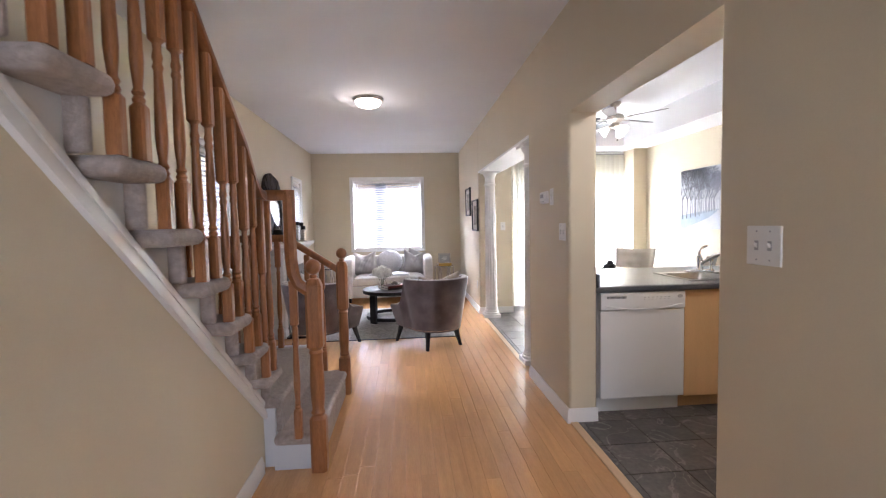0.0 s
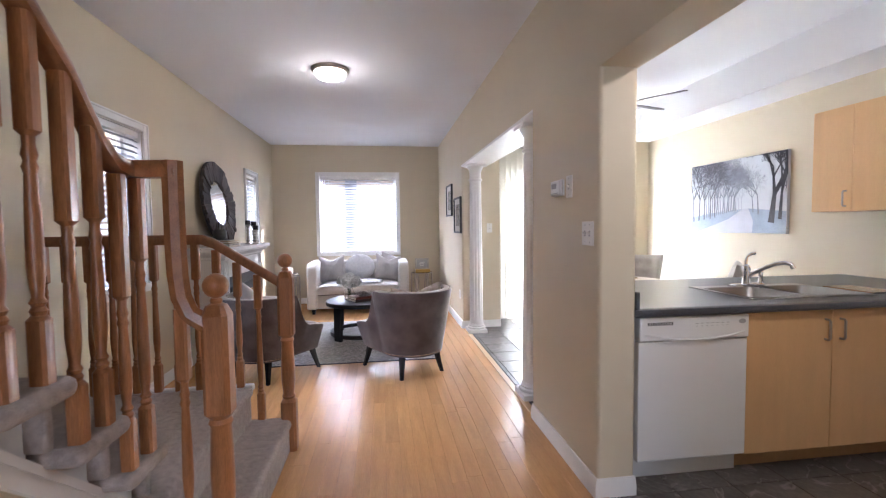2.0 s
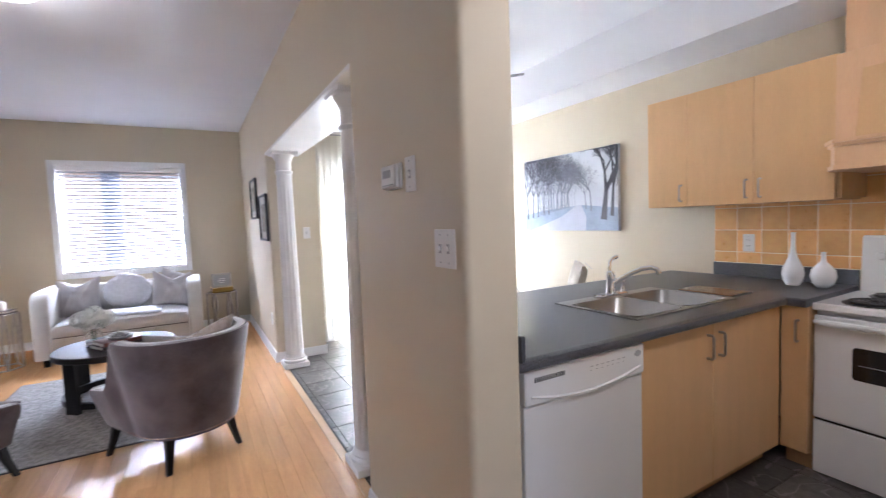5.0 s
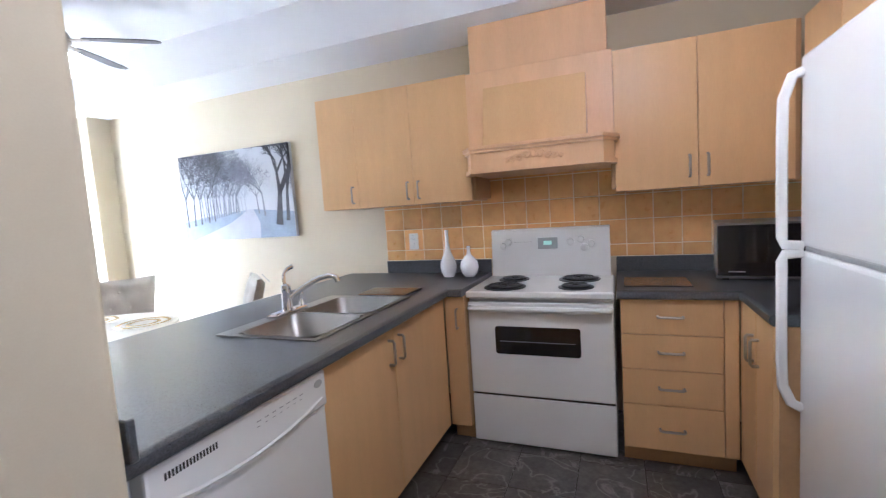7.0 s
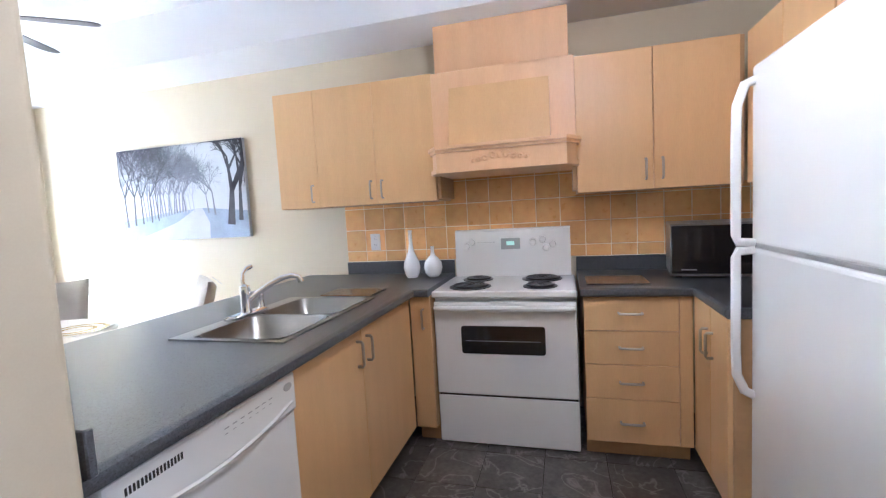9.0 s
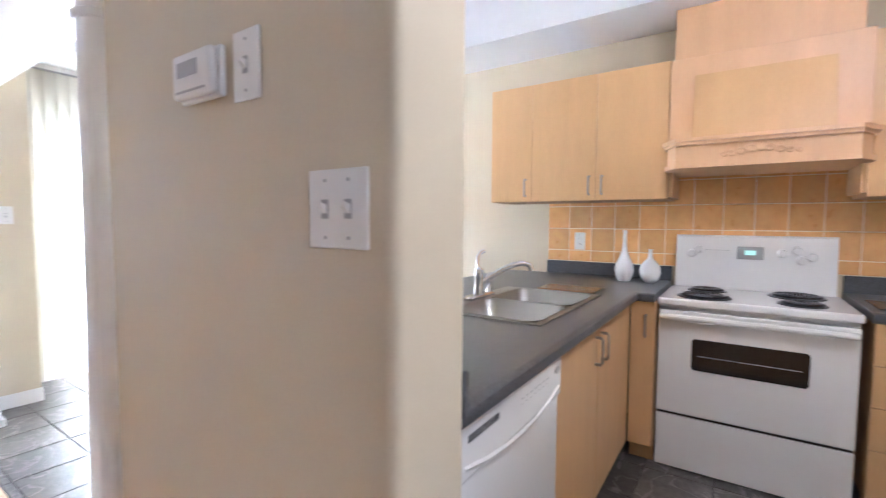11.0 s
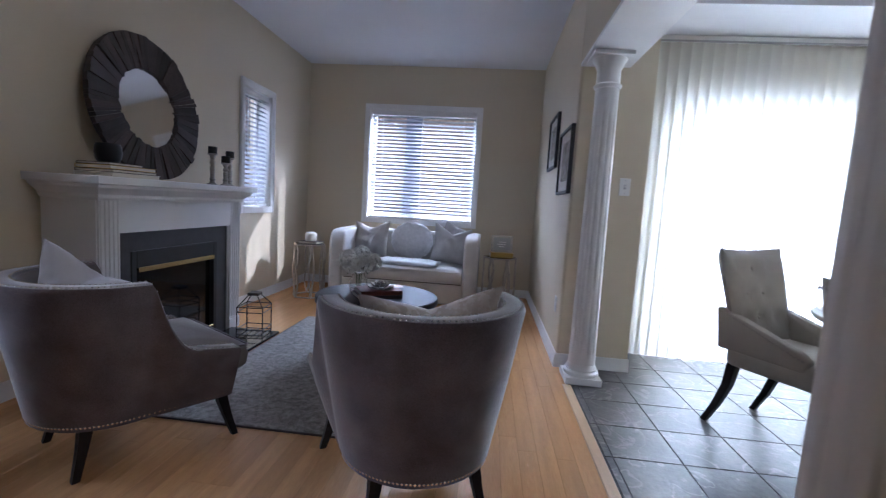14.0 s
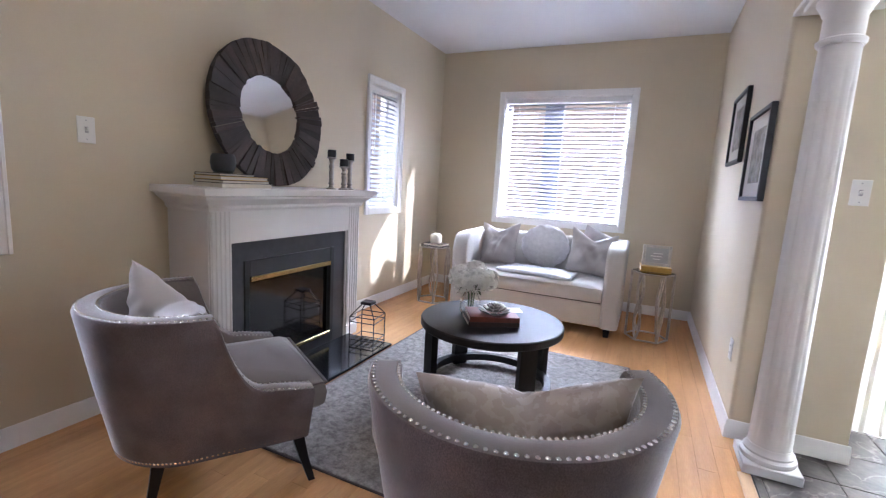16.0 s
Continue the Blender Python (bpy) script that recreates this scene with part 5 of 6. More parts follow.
part("frame", bm, WOODRIM, mr, "dark brown radiating wood slats", None)
bm = B()
ring = [(R0 * 1.02 * math.sin(k * math.tau / 64), -0.012, R1 + R0 * 1.02 * math.cos(k * math.tau / 64)) for k in range(64)]
ring_loft(bm, [ring, [(p[0], -0.002, p[2]) for p in ring]])
part("mirror_glass", bm, MIRROR, mr, "round mirror glass", 30)


def book(name, label, at, turn, w, d, h, cover, group="books on the mantel"):
    b = thing(name, label, "book", at, turn, group)
    part("page_block", box(B(), (0.004, 0.004, 0.003), (w - 0.004, d - 0.002, h - 0.003)), PAPER, b, "cream pages", None)
    bm = B()
    box(bm, (0, 0, 0), (w, d, 0.003), 0.001, 1)
    box(bm, (0, 0, h - 0.003), (w, d, h), 0.001, 1)
    box(bm, (0, d - 0.002, 0.003), (w, d, h - 0.003))
    part("cover", bm, cover, b, "", 30)
    return b


MZ = 1.1635
book("book", "ivory hardcover book lying on the mantel", (-1.34, 5.475, MZ), 90, 0.33, 0.22, 0.022, BOOK_WHITE)
book("book", "thin dark brown book in the mantel stack", (-1.345, 5.485, MZ + 0.0225), 91, 0.31, 0.215, 0.016, BOOK_DARK)
book("book", "mustard gold book in the mantel stack", (-1.35, 5.475, MZ + 0.039), 88, 0.30, 0.21, 0.020, BOOK_GOLD)
book("book", "dark thin book on top of the mantel stack", (-1.36, 5.48, MZ + 0.0595), 90, 0.22, 0.19, 0.014, BOOK_DARK)
solid("candle_bowl", lathe(B(), [(0, 0), (0.045, 0), (0.058, 0.02), (0.064, 0.055), (0.060, 0.085), (0.054, 0.10), (0.050, 0.10), (0.054, 0.08), (0.050, 0.03), (0, 0.02)], 28), BLACK, "dark round candle bowl on the stacked books", "bowl", (-1.465, 5.585, MZ + 0.074), smooth=60)


def candlestick(at, h, label):
    c = thing("candlestick", label, "candlestick", at, group="candlesticks on the mantel")
    q = h - 0.05
    part("stem", lathe(B(), [(0, 0), (0.036, 0), (0.036, 0.006), (0.019, 0.014), (0.015, 0.03), (0.022, 0.04), (0.014, 0.055), (0.018, q * 0.55), (0.013, q * 0.62), (0.020, q * 0.7), (0.013, q * 0.8), (0.022, q - 0.012), (0.034, q - 0.006), (0.034, q), (0, q)], 18), SILVER, c, "turned silver stem")
    part("candle", lathe(B(), [(0, q), (0.030, q), (0.030, h - 0.002), (0.026, h), (0, h - 0.002)], 18), BLACKWAX, c, "black pillar candle")


candlestick((-1.45, 6.46, MZ), 0.275, "tall silver candlestick with a black candle")
candlestick((-1.38, 6.51, MZ), 0.215, "short silver candlestick with a black candle")
candlestick((-1.44, 6.66, MZ), 0.265, "silver candlestick with a black candle")

# lantern on the hearth
ln = thing("lantern", "black wire house lantern standing on the hearth", "lantern", (-1.20, 6.615, 0.0225), 8)
lw, lh = 0.097, 0.275
def wires(bm, segs, r=0.004):
    for p, q in segs:
        tube(bm, [p, q], r, 6)
    return bm
sq = [(-lw, -lw), (lw, -lw), (lw, lw), (-lw, lw)]
for x, y in sq:
    part("post", tube(B(), [(x, y, 0), (x, y, lh * 0.82)], 0.004, 6), BLACK, ln)
for z in (0.012, 0.052, lh * 0.68, lh * 0.82):
    bm = B()
    for i in range(4):
        tube(bm, [(*sq[i], z), (*sq[(i + 1) % 4], z)], 0.0035, 6)
    part("rail", bm, BLACK, ln)
for x, y in sq:
    part("roof_wire", tube(B(), [(x, y, lh * 0.82), (x * 0.35, y * 0.35, lh * 1.12)], 0.004, 6), BLACK, ln)
part("cap", box(B(), (-0.043, -0.043, lh * 1.12), (0.043, 0.043, lh * 1.20), 0.004, 1), BLACK, ln)
bm = B()
for k in range(5):
    v = -lw + 2 * lw * k / 4
    tube(bm, [(v, -lw, 0.012), (v, lw, 0.012)], 0.003, 6)
part("floor_wires", bm, BLACK, ln)
part("cord", tube(B(), [(lw, 0.0, 0.03), (lw + 0.03, -0.01, 0.035), (lw + 0.055, -0.03, 0.02), (lw + 0.06, -0.05, 0.004)], 0.003, 6), CORD, ln)

# ---- rug ----
rug = thing("rug", "mottled grey patterned area rug on the wood floor", "rug")
bm = B()
box(bm, (-1.025, 5.305, 0.001), (0.62, 7.27, 0.011), 0.004, 2)
part("field", bm, RUG, rug)
bm = B()
for a, b in (((-1.035, 5.295), (0.63, 5.305)), ((-1.035, 7.27), (0.63, 7.28)), ((-1.035, 5.305), (-1.025, 7.27)), ((0.62, 5.305), (0.63, 7.27))):
    box(bm, (a[0], a[1], 0.0005), (b[0], b[1], 0.009), 0.002, 1)
part("binding", bm, BOOK_DARK, rug, "dark bound edge", 30)


# ---- armchairs ----
def shell_point(s, r):
    """Plan of the barrel back: s from -1 to 1 along the curve, at radius r."""
    q = 0.36
    front = 0.385
    half = math.pi * q / 2
    total = half + front
    d = abs(s) * total
    sg = 1 if s > 0 else -1
    if d < half:
        a = d / q
        return Vector((sg * r * math.sin(a) * 1.0, -r * math.cos(a), 0)), 0.0
    return Vector((sg * r, (d - half), 0)), (d - half)


def top_height(f):
    """Height of the rim, f metres forward of the widest point."""
    if f <= 0.045:
        return 0.765
    if f < 0.24:
        k = (f - 0.045) / 0.195
        return 0.765 - 0.30 * (1 - (1 - k) ** 2.6)
    return 0.465 - 0.02 * (f - 0.24) / 0.12


def pillow_mesh(w, h, t, seed, chop=0.0, pinch=0.45, n=24):
    """A square cushion with drawn-out corners and soft folds, standing in the plane of x and z."""
    bm = B()
    grid = {}
    for side in (-1, 1):
        for i in range(n + 1):
            for j in range(n + 1):
                u, v = 2 * i / n - 1, 2 * j / n - 1
                edge = (1 - abs(u) ** 2.6) * (1 - abs(v) ** 2.6)
                th_ = side * t / 2 * max(edge, 0) ** 0.55
                pull = 1 - pinch * 0.18 * (1 - (abs(v) if abs(u) > abs(v) else abs(u)) ** 2)
                k = (noise.noise(Vector((u * 2.1 + seed, v * 2.1, side * 3.0))) * 0.030 + abs(noise.noise(Vector((u * 3.3 - v * 1.5, seed, side)))) * 0.022) * max(edge, 0) ** 0.5
                if side == 1 and (i in (0, n) or j in (0, n)):
                    grid[(side, i, j)] = grid[(-1, i, j)]
                    continue
                grid[(side, i, j)] = bm.verts.new((u * w / 2 * pull, th_ + k, h / 2 + v * h / 2 * pull - chop * max(0.0, v) * max(0.0, 1 - abs(u) * 1.15) - 0.25 * chop * max(0.0, v) * max(0.0, 1 - abs(u))))
        for i in range(n):
            for j in range(n):
                q = [grid[(side, i, j)], grid[(side, i + 1, j)], grid[(side, i + 1, j + 1)], grid[(side, i, j + 1)]]
                bm.faces.new(q if side < 0 else q[::-1])
    return bm


def nail_rows(bm, pts, r, up):
    """Small dome nails at points."""
    for p, nrm in pts:
        p, nrm = Vector(p), Vector(nrm).normalized()
        m = Matrix.Translation(p) @ nrm.to_track_quat("Z", "Y").to_matrix().to_4x4()
        ringv = [bm.verts.new(m @ Vector((r * math.cos(k * math.tau / 6), r * math.sin(k * math.tau / 6), 0))) for k in range(6)]
        tip = bm.verts.new(m @ Vector((0, 0, r * 0.7)))
        for k in range(6):
            bm.faces.new((ringv[k], ringv[(k + 1) % 6], tip))
    return bm


def armchair(at, turn, label):
    ch = thing("armchair", label, "armchair", at, turn, "armchairs")
    N = 120
    RO, TH = 0.370, 0.085
    outer, inner = [], []
    ss = [-1 + 2 * i / N for i in range(N + 1)]
    bot = 0.20
    prof = []
    for s in ss:
        po, f = shell_point(s, RO)
        pi, _ = shell_point(s, RO - TH)
        h = top_height(f)
        taper = 0.74 if f <= 0 else 0.74 + 0.05 * min(1, f / 0.33)
        b0 = Vector((po.x * taper, po.y * taper if f <= 0 else po.y, bot))
        mid = Vector((po.x * (taper + 1) / 2 * 1.015, (po.y * (taper + 1) / 2 * 1.015) if f <= 0 else po.y, (bot + h) / 2))
        ring = [b0, mid, Vector((po.x, po.y, h - 0.018)), Vector((po.x * 0.985, po.y if f > 0 else po.y * 0.985, h - 0.004)), Vector(((po.x * 0.7 + pi.x * 0.3), (po.y * 0.7 + pi.y * 0.3), h)),
                Vector(((po.x * 0.2 + pi.x * 0.8), (po.y * 0.2 + pi.y * 0.8), h)), Vector((pi.x * 1.01, pi.y if f > 0 else pi.y * 1.01, h - 0.010)), Vector((pi.x * 0.97, pi.y if f > 0 else pi.y * 0.97, h * 0.6 + 0.12)), Vector((pi.x * 0.82, pi.y if f > 0 else pi.y * 0.82, 0.215))]
        prof.append(ring)
    bm = B()
    ring_loft(bm, [[r[k] for k in range(4)] for r in prof], False, False)
    rows = [[bm.verts.new(p) for p in (prof[e][0], prof[e][1], prof[e][2], prof[e][3], prof[e][4], prof[e][5], prof[e][6], prof[e][7], prof[e][8])] for e in (0, -1)]
    for r in rows:
        bm.faces.new(r)
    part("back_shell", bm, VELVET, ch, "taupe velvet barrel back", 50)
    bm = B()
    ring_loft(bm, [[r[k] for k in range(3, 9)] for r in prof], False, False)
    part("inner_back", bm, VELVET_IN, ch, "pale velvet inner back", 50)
    bm = B()
    base = [shell_point(s, RO)[0] for s in ss]
    def ring_at(k, z):
        out = []
        for s in ss[::4]:
            p, f = shell_point(s, RO)
            tp = 0.74 if f <= 0 else 0.74 + 0.05 * min(1, f / 0.33)
            out.append((p.x * tp * k, (p.y * tp if f <= 0 else p.y) * k, z))
        return out
    ring_loft(bm, [ring_at(0.985, 0.195), ring_at(0.99, 0.25), ring_at(0.97, 0.30)])
    part("seat_base", bm, VELVET, ch, "", 50)
    bm = B()
    def seat_ring(k, z, fwd):
        out = []
        for s in ss[::4]:
            p, f = shell_point(s, 0.285)
            out.append((p.x * k, (p.y * 0.9 if f <= 0 else p.y * 1.13) * k + fwd, z))
        return out
    ring_loft(bm, [seat_ring(0.94, 0.30, 0.02), seat_ring(1.0, 0.325, 0.02), seat_ring(1.015, 0.375, 0.022), seat_ring(0.99, 0.42, 0.02), seat_ring(0.88, 0.447, 0.02), seat_ring(0.6, 0.462, 0.02), seat_ring(0.2, 0.468, 0.02)])
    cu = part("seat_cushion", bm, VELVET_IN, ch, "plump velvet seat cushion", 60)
    pip = seat_ring(1.012, 0.418, 0.021)
    part("piping", tube(B(), pip + [pip[0]], 0.005, 6), VELVET, cu)
    bm = B()
    nails = []
    fine = [-0.995 + 1.99 * i / 104 for i in range(105)]
    for s in fine:
        po, f = shell_point(s, RO)
        pi, _ = shell_point(s, RO - TH)
        h = top_height(f)
        for k in (0.15, 0.86):
            p = po * (1 - k) + pi * k
            nails.append(((p.x, p.y, h - 0.0005), (0, 0, 1)))
        tp = 0.74 if f <= 0 else 0.74 + 0.05 * min(1, f / 0.33)
        q = Vector((po.x * tp * 1.006, po.y * tp * 1.006 if f <= 0 else po.y, bot + 0.014))
        nails.append((q, (po.x, po.y if f <= 0 else 0, 0)))
    nail_rows(bm, nails, 0.0056, None)
    part("nailhead_trim", bm, NAIL, ch, "rows of small silver nailheads", kind="stuff")
    for x, y, sx, sy in ((-0.25, 0.35, -0.04, 0.05), (0.25, 0.35, 0.04, 0.05), (-0.175, -0.13, -0.035, -0.045), (0.175, -0.13, 0.035, -0.045)):
        bm = B()
        ring_loft(bm, [[(x + sx * k + dx * w, y + sy * k + dy * w, z) for dx, dy in ((-1, -1), (1, -1), (1, 1), (-1, 1))] for z, k, w in ((0.0, 1.0, 0.013), (0.10, 0.45, 0.017), (0.20, 0.0, 0.023))])
        part("leg", bm, ESPRESSO, ch, "dark tapered wooden leg", 30)
    return ch


resized([armchair((0.362, 4.935, FLOOR), 27, "taupe velvet barrel armchair with nailhead trim by the threshold")], (0.362, 4.935, FLOOR), 0.985)
resized([armchair((-0.930, 5.0, FLOOR), -31, "taupe velvet barrel armchair with nailhead trim by the fireplace")], (-0.930, 5.0, FLOOR), 0.955)


def pillow(name, label, at, turn, lean, w, h, t, material, seed, roll=0, chop=0.0, group="throw pillows"):
    ob = new(name, mesh_of(name, pillow_mesh(w, h, t, seed, chop), material, 60))
    ob.matrix_basis = pose(*at, 0, 0, turn) @ pose(0, 0, 0, lean, 0, 0) @ pose(0, 0, h / 2, 0, roll, 0) @ pose(0, 0, -h / 2)
    return tagged(ob, label, "pillow", group)


ca = pose(0.354, 4.987, 0, 0, 0, 27)
p = ca @ Vector((0.02, -0.02, 0.482))
pillow("pillow", "champagne satin pillow in an armchair", p, 21, 16, 0.52, 0.36, 0.21, SATIN, 3.0, -4, 0.07)
cb = pose(-0.9905, 5.0545, 0, 0, 0, -31)
p = cb @ Vector((-0.03, -0.03, 0.462))
pillow("pillow", "silver satin pillow set on its corner in an armchair", p, -4, 16, 0.40, 0.39, 0.20, SILVER_SATIN, 9.0, 24, 0.06)

# ---- sofa ----
sf = thing("loveseat", "cream linen loveseat with shelter arms below the window", "sofa", (-0.29, 7.86, 0.0))
SW, SD = 1.57, 0.80
bm = B()
box(bm, (-SW / 2 + 0.02, 0.02, 0.085), (SW / 2 - 0.02, SD - 0.01, 0.30), 0.015, 3)
part("base", bm, LINEN, sf)
for sgn in (-1, 1):
    bm = B()
    prof = [(0.0, 0.085), (0.0, 0.66), (0.015, 0.72), (0.05, 0.765), (0.11, 0.79), (0.30, 0.80), (SD, 0.80), (SD, 0.085)]
    def armring(x, k):
        cy, cz = SD / 2, 0.44
        return [(x, cy + (y - cy) * k, cz + (z - cz) * k) for y, z in prof]
    a0, a1 = sgn * (SW / 2 - 0.15), sgn * SW / 2
    e = sgn * 0.018
    ring_loft(bm, [armring(a0, 0.955), armring(a0 + e * 0.4, 0.985), armring(a0 + e * 1.6, 1.0), armring(a1 - e * 1.6, 1.0), armring(a1 - e * 0.4, 0.985), armring(a1, 0.955)])
    part("arm", bm, LINEN, sf, "", 50)
bm = B()
box(bm, (-SW / 2 + 0.14, SD - 0.17, 0.29), (SW / 2 - 0.14, SD - 0.012, 0.795), 0.04, 4)
part("back", bm, LINEN, sf)
bm = B()
n = 24
xs = [-SW / 2 + 0.155 + (SW - 0.31) * i / n for i in range(n + 1)]
rings = []
for i, x in enumerate(xs):
    k = 1 - abs(2 * i / n - 1) ** 8
    hh = 0.405 + 0.055 * k ** 0.5
    rings.append([(x, 0.0, 0.308), (x, -0.012, 0.335), (x, -0.012, hh - 0.035), (x, 0.01, hh - 0.008), (x, 0.06, hh), (x, 0.30, hh + 0.012), (x, SD - 0.175, hh - 0.005), (x, SD - 0.175, 0.308)])
ring_loft(bm, rings)
cu = part("seat_cushion", bm, LINEN, sf, "single long seat cushion", 50)
part("piping", tube(B(), [(xs[0], -0.010, 0.425), (xs[3], -0.014, 0.43), (xs[-4], -0.014, 0.43), (xs[-1], -0.010, 0.425)], 0.005, 6), LINEN, cu)
# dark strip in the crease, drawn as the cushion's shadow on the base
part("cushion_shadow_gap", box(B(), (-SW / 2 + 0.16, 0.012, 0.299), (SW / 2 - 0.16, 0.03, 0.309)), BOOK_DARK, sf, "dark strip for the shadow under the cushion", None)
for x in (-SW / 2 + 0.09, SW / 2 - 0.09):
    for y in (0.07, SD - 0.07):
        bm = B()
        ring_loft(bm, [[(x + dx * w, y + dy * w, z) for dx, dy in ((-1, -1), (1, -1), (1, 1), (-1, 1))] for z, w in ((0.0, 0.022), (0.086, 0.030))])
        part("leg", bm, ESPRESSO, sf, "dark wooden leg", 30)
pillow("pillow", "silver satin pillow leaning on the loveseat", (-0.76, 8.26, 0.462), -12, -16, 0.44, 0.44, 0.15, SILVER_SATIN, 21.0, -4, 0.06)
pillow("pillow", "silver satin pillow leaning at the loveseat arm", (0.20, 8.27, 0.462), 18, -16, 0.44, 0.44, 0.15, SILVER_SATIN, 33.0, 8, 0.07)
pillow("pillow", "champagne satin pillow behind another on the loveseat", (0.22, 8.44, 0.462), 4, -12, 0.42, 0.42, 0.14, SILVER_SATIN, 40.0, 20)
bm = B()
blob(bm, (0, 0, 0.215), (0.24, 0.075, 0.215), 4, 0.10, 9.0)
fz_ = solid("fur_pillow", bm, FUR, "round fluffy white faux fur pillow on the loveseat", "pillow", (-0.29, 8.42, 0.465), smooth=80, group="throw pillows")
bm = B()
nx, ny = 30, 14
vv = []
for i in range(nx + 1):
    row = []
    for j in range(ny + 1):
        u, v = 2 * i / nx - 1, 2 * j / ny - 1
        r = 1 + 0.12 * noise.noise(Vector((u * 2, v * 2, 5)))
        row.append(bm.verts.new((u * 0.34 * r, v * 0.17 * r, 0.016 + 0.022 * max(0, (1 - u ** 4) * (1 - v ** 4)) + 0.012 * noise.noise(Vector((u * 9, v * 6, 1))))))
    vv.append(row)
for i in range(nx):
    for j in range(ny):
        bm.faces.new((vv[i][j], vv[i + 1][j], vv[i + 1][j + 1], vv[i][j + 1]))
ext = bmesh.ops.extrude_face_region(bm, geom=list(bm.faces))
for g in ext["geom"]:
    if isinstance(g, bmesh.types.BMVert):
        g.co.z = -0.006
solid("fur_throw", bm, FUR, "white faux fur throw lying on the loveseat seat", "throw", (-0.27, 8.07, 0.474), -5, smooth=80)


# ---- end tables ----
def end_table(at, turn, label):
    t = thing("end_table", label, "end table", at, turn, "end tables")
    R, H = 0.175, 0.60
    hexa = [(R * math.cos(k * math.tau / 6), R * math.sin(k * math.tau / 6)) for k in range(6)]
    bm = B()
    for i in range(6):
        tube(bm, [(*hexa[i], 0.008), (*hexa[(i + 1) % 6], 0.008)], 0.008, 6)
    part("base_ring", bm, BRONZE, t, "hexagonal metal base")
    bm = B()
    for i in range(6):
        tube(bm, [(*hexa[i], H - 0.012), (*hexa[(i + 1) % 6], H - 0.012)], 0.008, 6)
    part("top_ring", bm, BRONZE, t)
    part("top", prism(B(), [(x * 0.97, y * 0.97) for x, y in hexa], "z", H - 0.008, H), BLACKGL, t, "dark mirrored top", 30)
    for i in range(6):
        for sgn in (-1, 1):
            x, y = hexa[i]
            tx, ty = -y / R, x / R
            pts = []
            for k in range(15):
                z = 0.012 + (H - 0.024) * k / 14
                o = sgn * 0.030 * math.sin(k / 14 * math.tau)
                o = sgn * (0.004 + 0.026 * (0.5 - 0.5 * math.cos(k / 14 * math.tau * 1.0))) if i % 2 else o * 0.9
                pts.append((x * 0.97 + tx * o, y * 0.97 + ty * o, z))
            part("wavy_rod", tube(B(), pts, 0.010, 6), BRONZE, t)
    return t


end_table((0.725, 8.14, 0.0), 0, "silver wavy-rod end table beside the loveseat")
end_table((-1.395, 8.13, 0.0), 0, "silver wavy-rod end table by the sunlit wall")
bx = book("book", "mustard gold book lying on an end table", (0.839, 8.284, 0.6005), 186, 0.24, 0.19, 0.045, BOOK_GOLD, "books on end tables")
pf = thing("photo_frame", "silver framed picture standing on a gold book", "picture frame", (0.735, 8.165, 0.646), 4)
bm = B()
for a, b in (((-0.115, 0.0), (-0.09, 0.18)), ((0.09, 0.0), (0.115, 0.18)), ((-0.09, 0.0), (0.09, 0.025)), ((-0.09, 0.155), (0.09, 0.18))):
    box(bm, (a[0], -0.008, a[1]), (b[0], 0.008, b[1]), 0.002, 1)
part("frame", bm, SILVER, pf, "", 30)
part("picture", box(B(), (-0.09, -0.001, 0.025), (0.09, 0.006, 0.155)), GREYPL, pf, "pale grey picture", None)
bm = B()
for k, (a, b) in enumerate(((-0.03, 0.045), (-0.05, 0.04), (-0.03, 0.03))):
    box(bm, (a, -0.0022, 0.105 - k * 0.025), (b, -0.0012, 0.113 - k * 0.025))
part("writing", bm, TRIM, pf, "plain white bars of writing", None)
pf.matrix_basis = pose(0.735, 8.165, 0.646, -6, 0, 4)
book("book", "dark book lying on an end table", (-1.50, 8.06, 0.6005), -8, 0.22, 0.17, 0.025, BOOK_DARK, "books on end tables")
cd = thing("candle", "white jar candle standing on an end table book", "candle", (-1.385, 8.13, 0.626))
part("jar", lathe(B(), [(0, 0), (0.055, 0), (0.063, 0.012), (0.063, 0.075), (0.056, 0.088), (0, 0.088)], 24), WAX, cd)
part("lid_rim", lathe(B(), [(0.050, 0.088), (0.045, 0.098), (0.020, 0.103), (0.006, 0.104)], 24, caps=False), CERAMIC, cd)

# ---- coffee table ----
ct = thing("coffee_table", "round espresso wood coffee table on the rug", "coffee table", (-0.175, 6.43, 0.0115), 20)
part("tabletop", lathe(B(), [(0, 0.395), (0.425, 0.395), (0.432, 0.402), (0.432, 0.436), (0.426, 0.443), (0, 0.443)], 56), ESPRESSO, ct, "", 30)
for k in range(4):
    a = k * math.tau / 4 + 0.5
    bm = B()
    arc = []
    for q in (-0.13, 0.13):
        for r in (0.375, 0.415):
            arc.append((r * math.cos(a + q), r * math.sin(a + q)))
    prism(bm, [arc[0], arc[1], arc[3], arc[2]], "z", 0.0, 0.395)
    part("leg", bm, ESPRESSO, ct, "", 30)
bm = B()
prof = [(0.345, 0.03), (0.385, 0.03), (0.385, 0.075), (0.345, 0.075)]
rings = [[(r * math.cos(k * math.tau / 56), r * math.sin(k * math.tau / 56), z) for r, z in prof] for k in range(57)]
ring_loft(bm, rings, True, False)
part("stretcher_ring", bm, ESPRESSO, ct, "round lower stretcher", 40)
TZ = 0.0115 + 0.4435
vs = thing("flower_vase", "clear glass vase of white hydrangeas on the coffee table", "vase", (-0.325, 6.44, TZ))
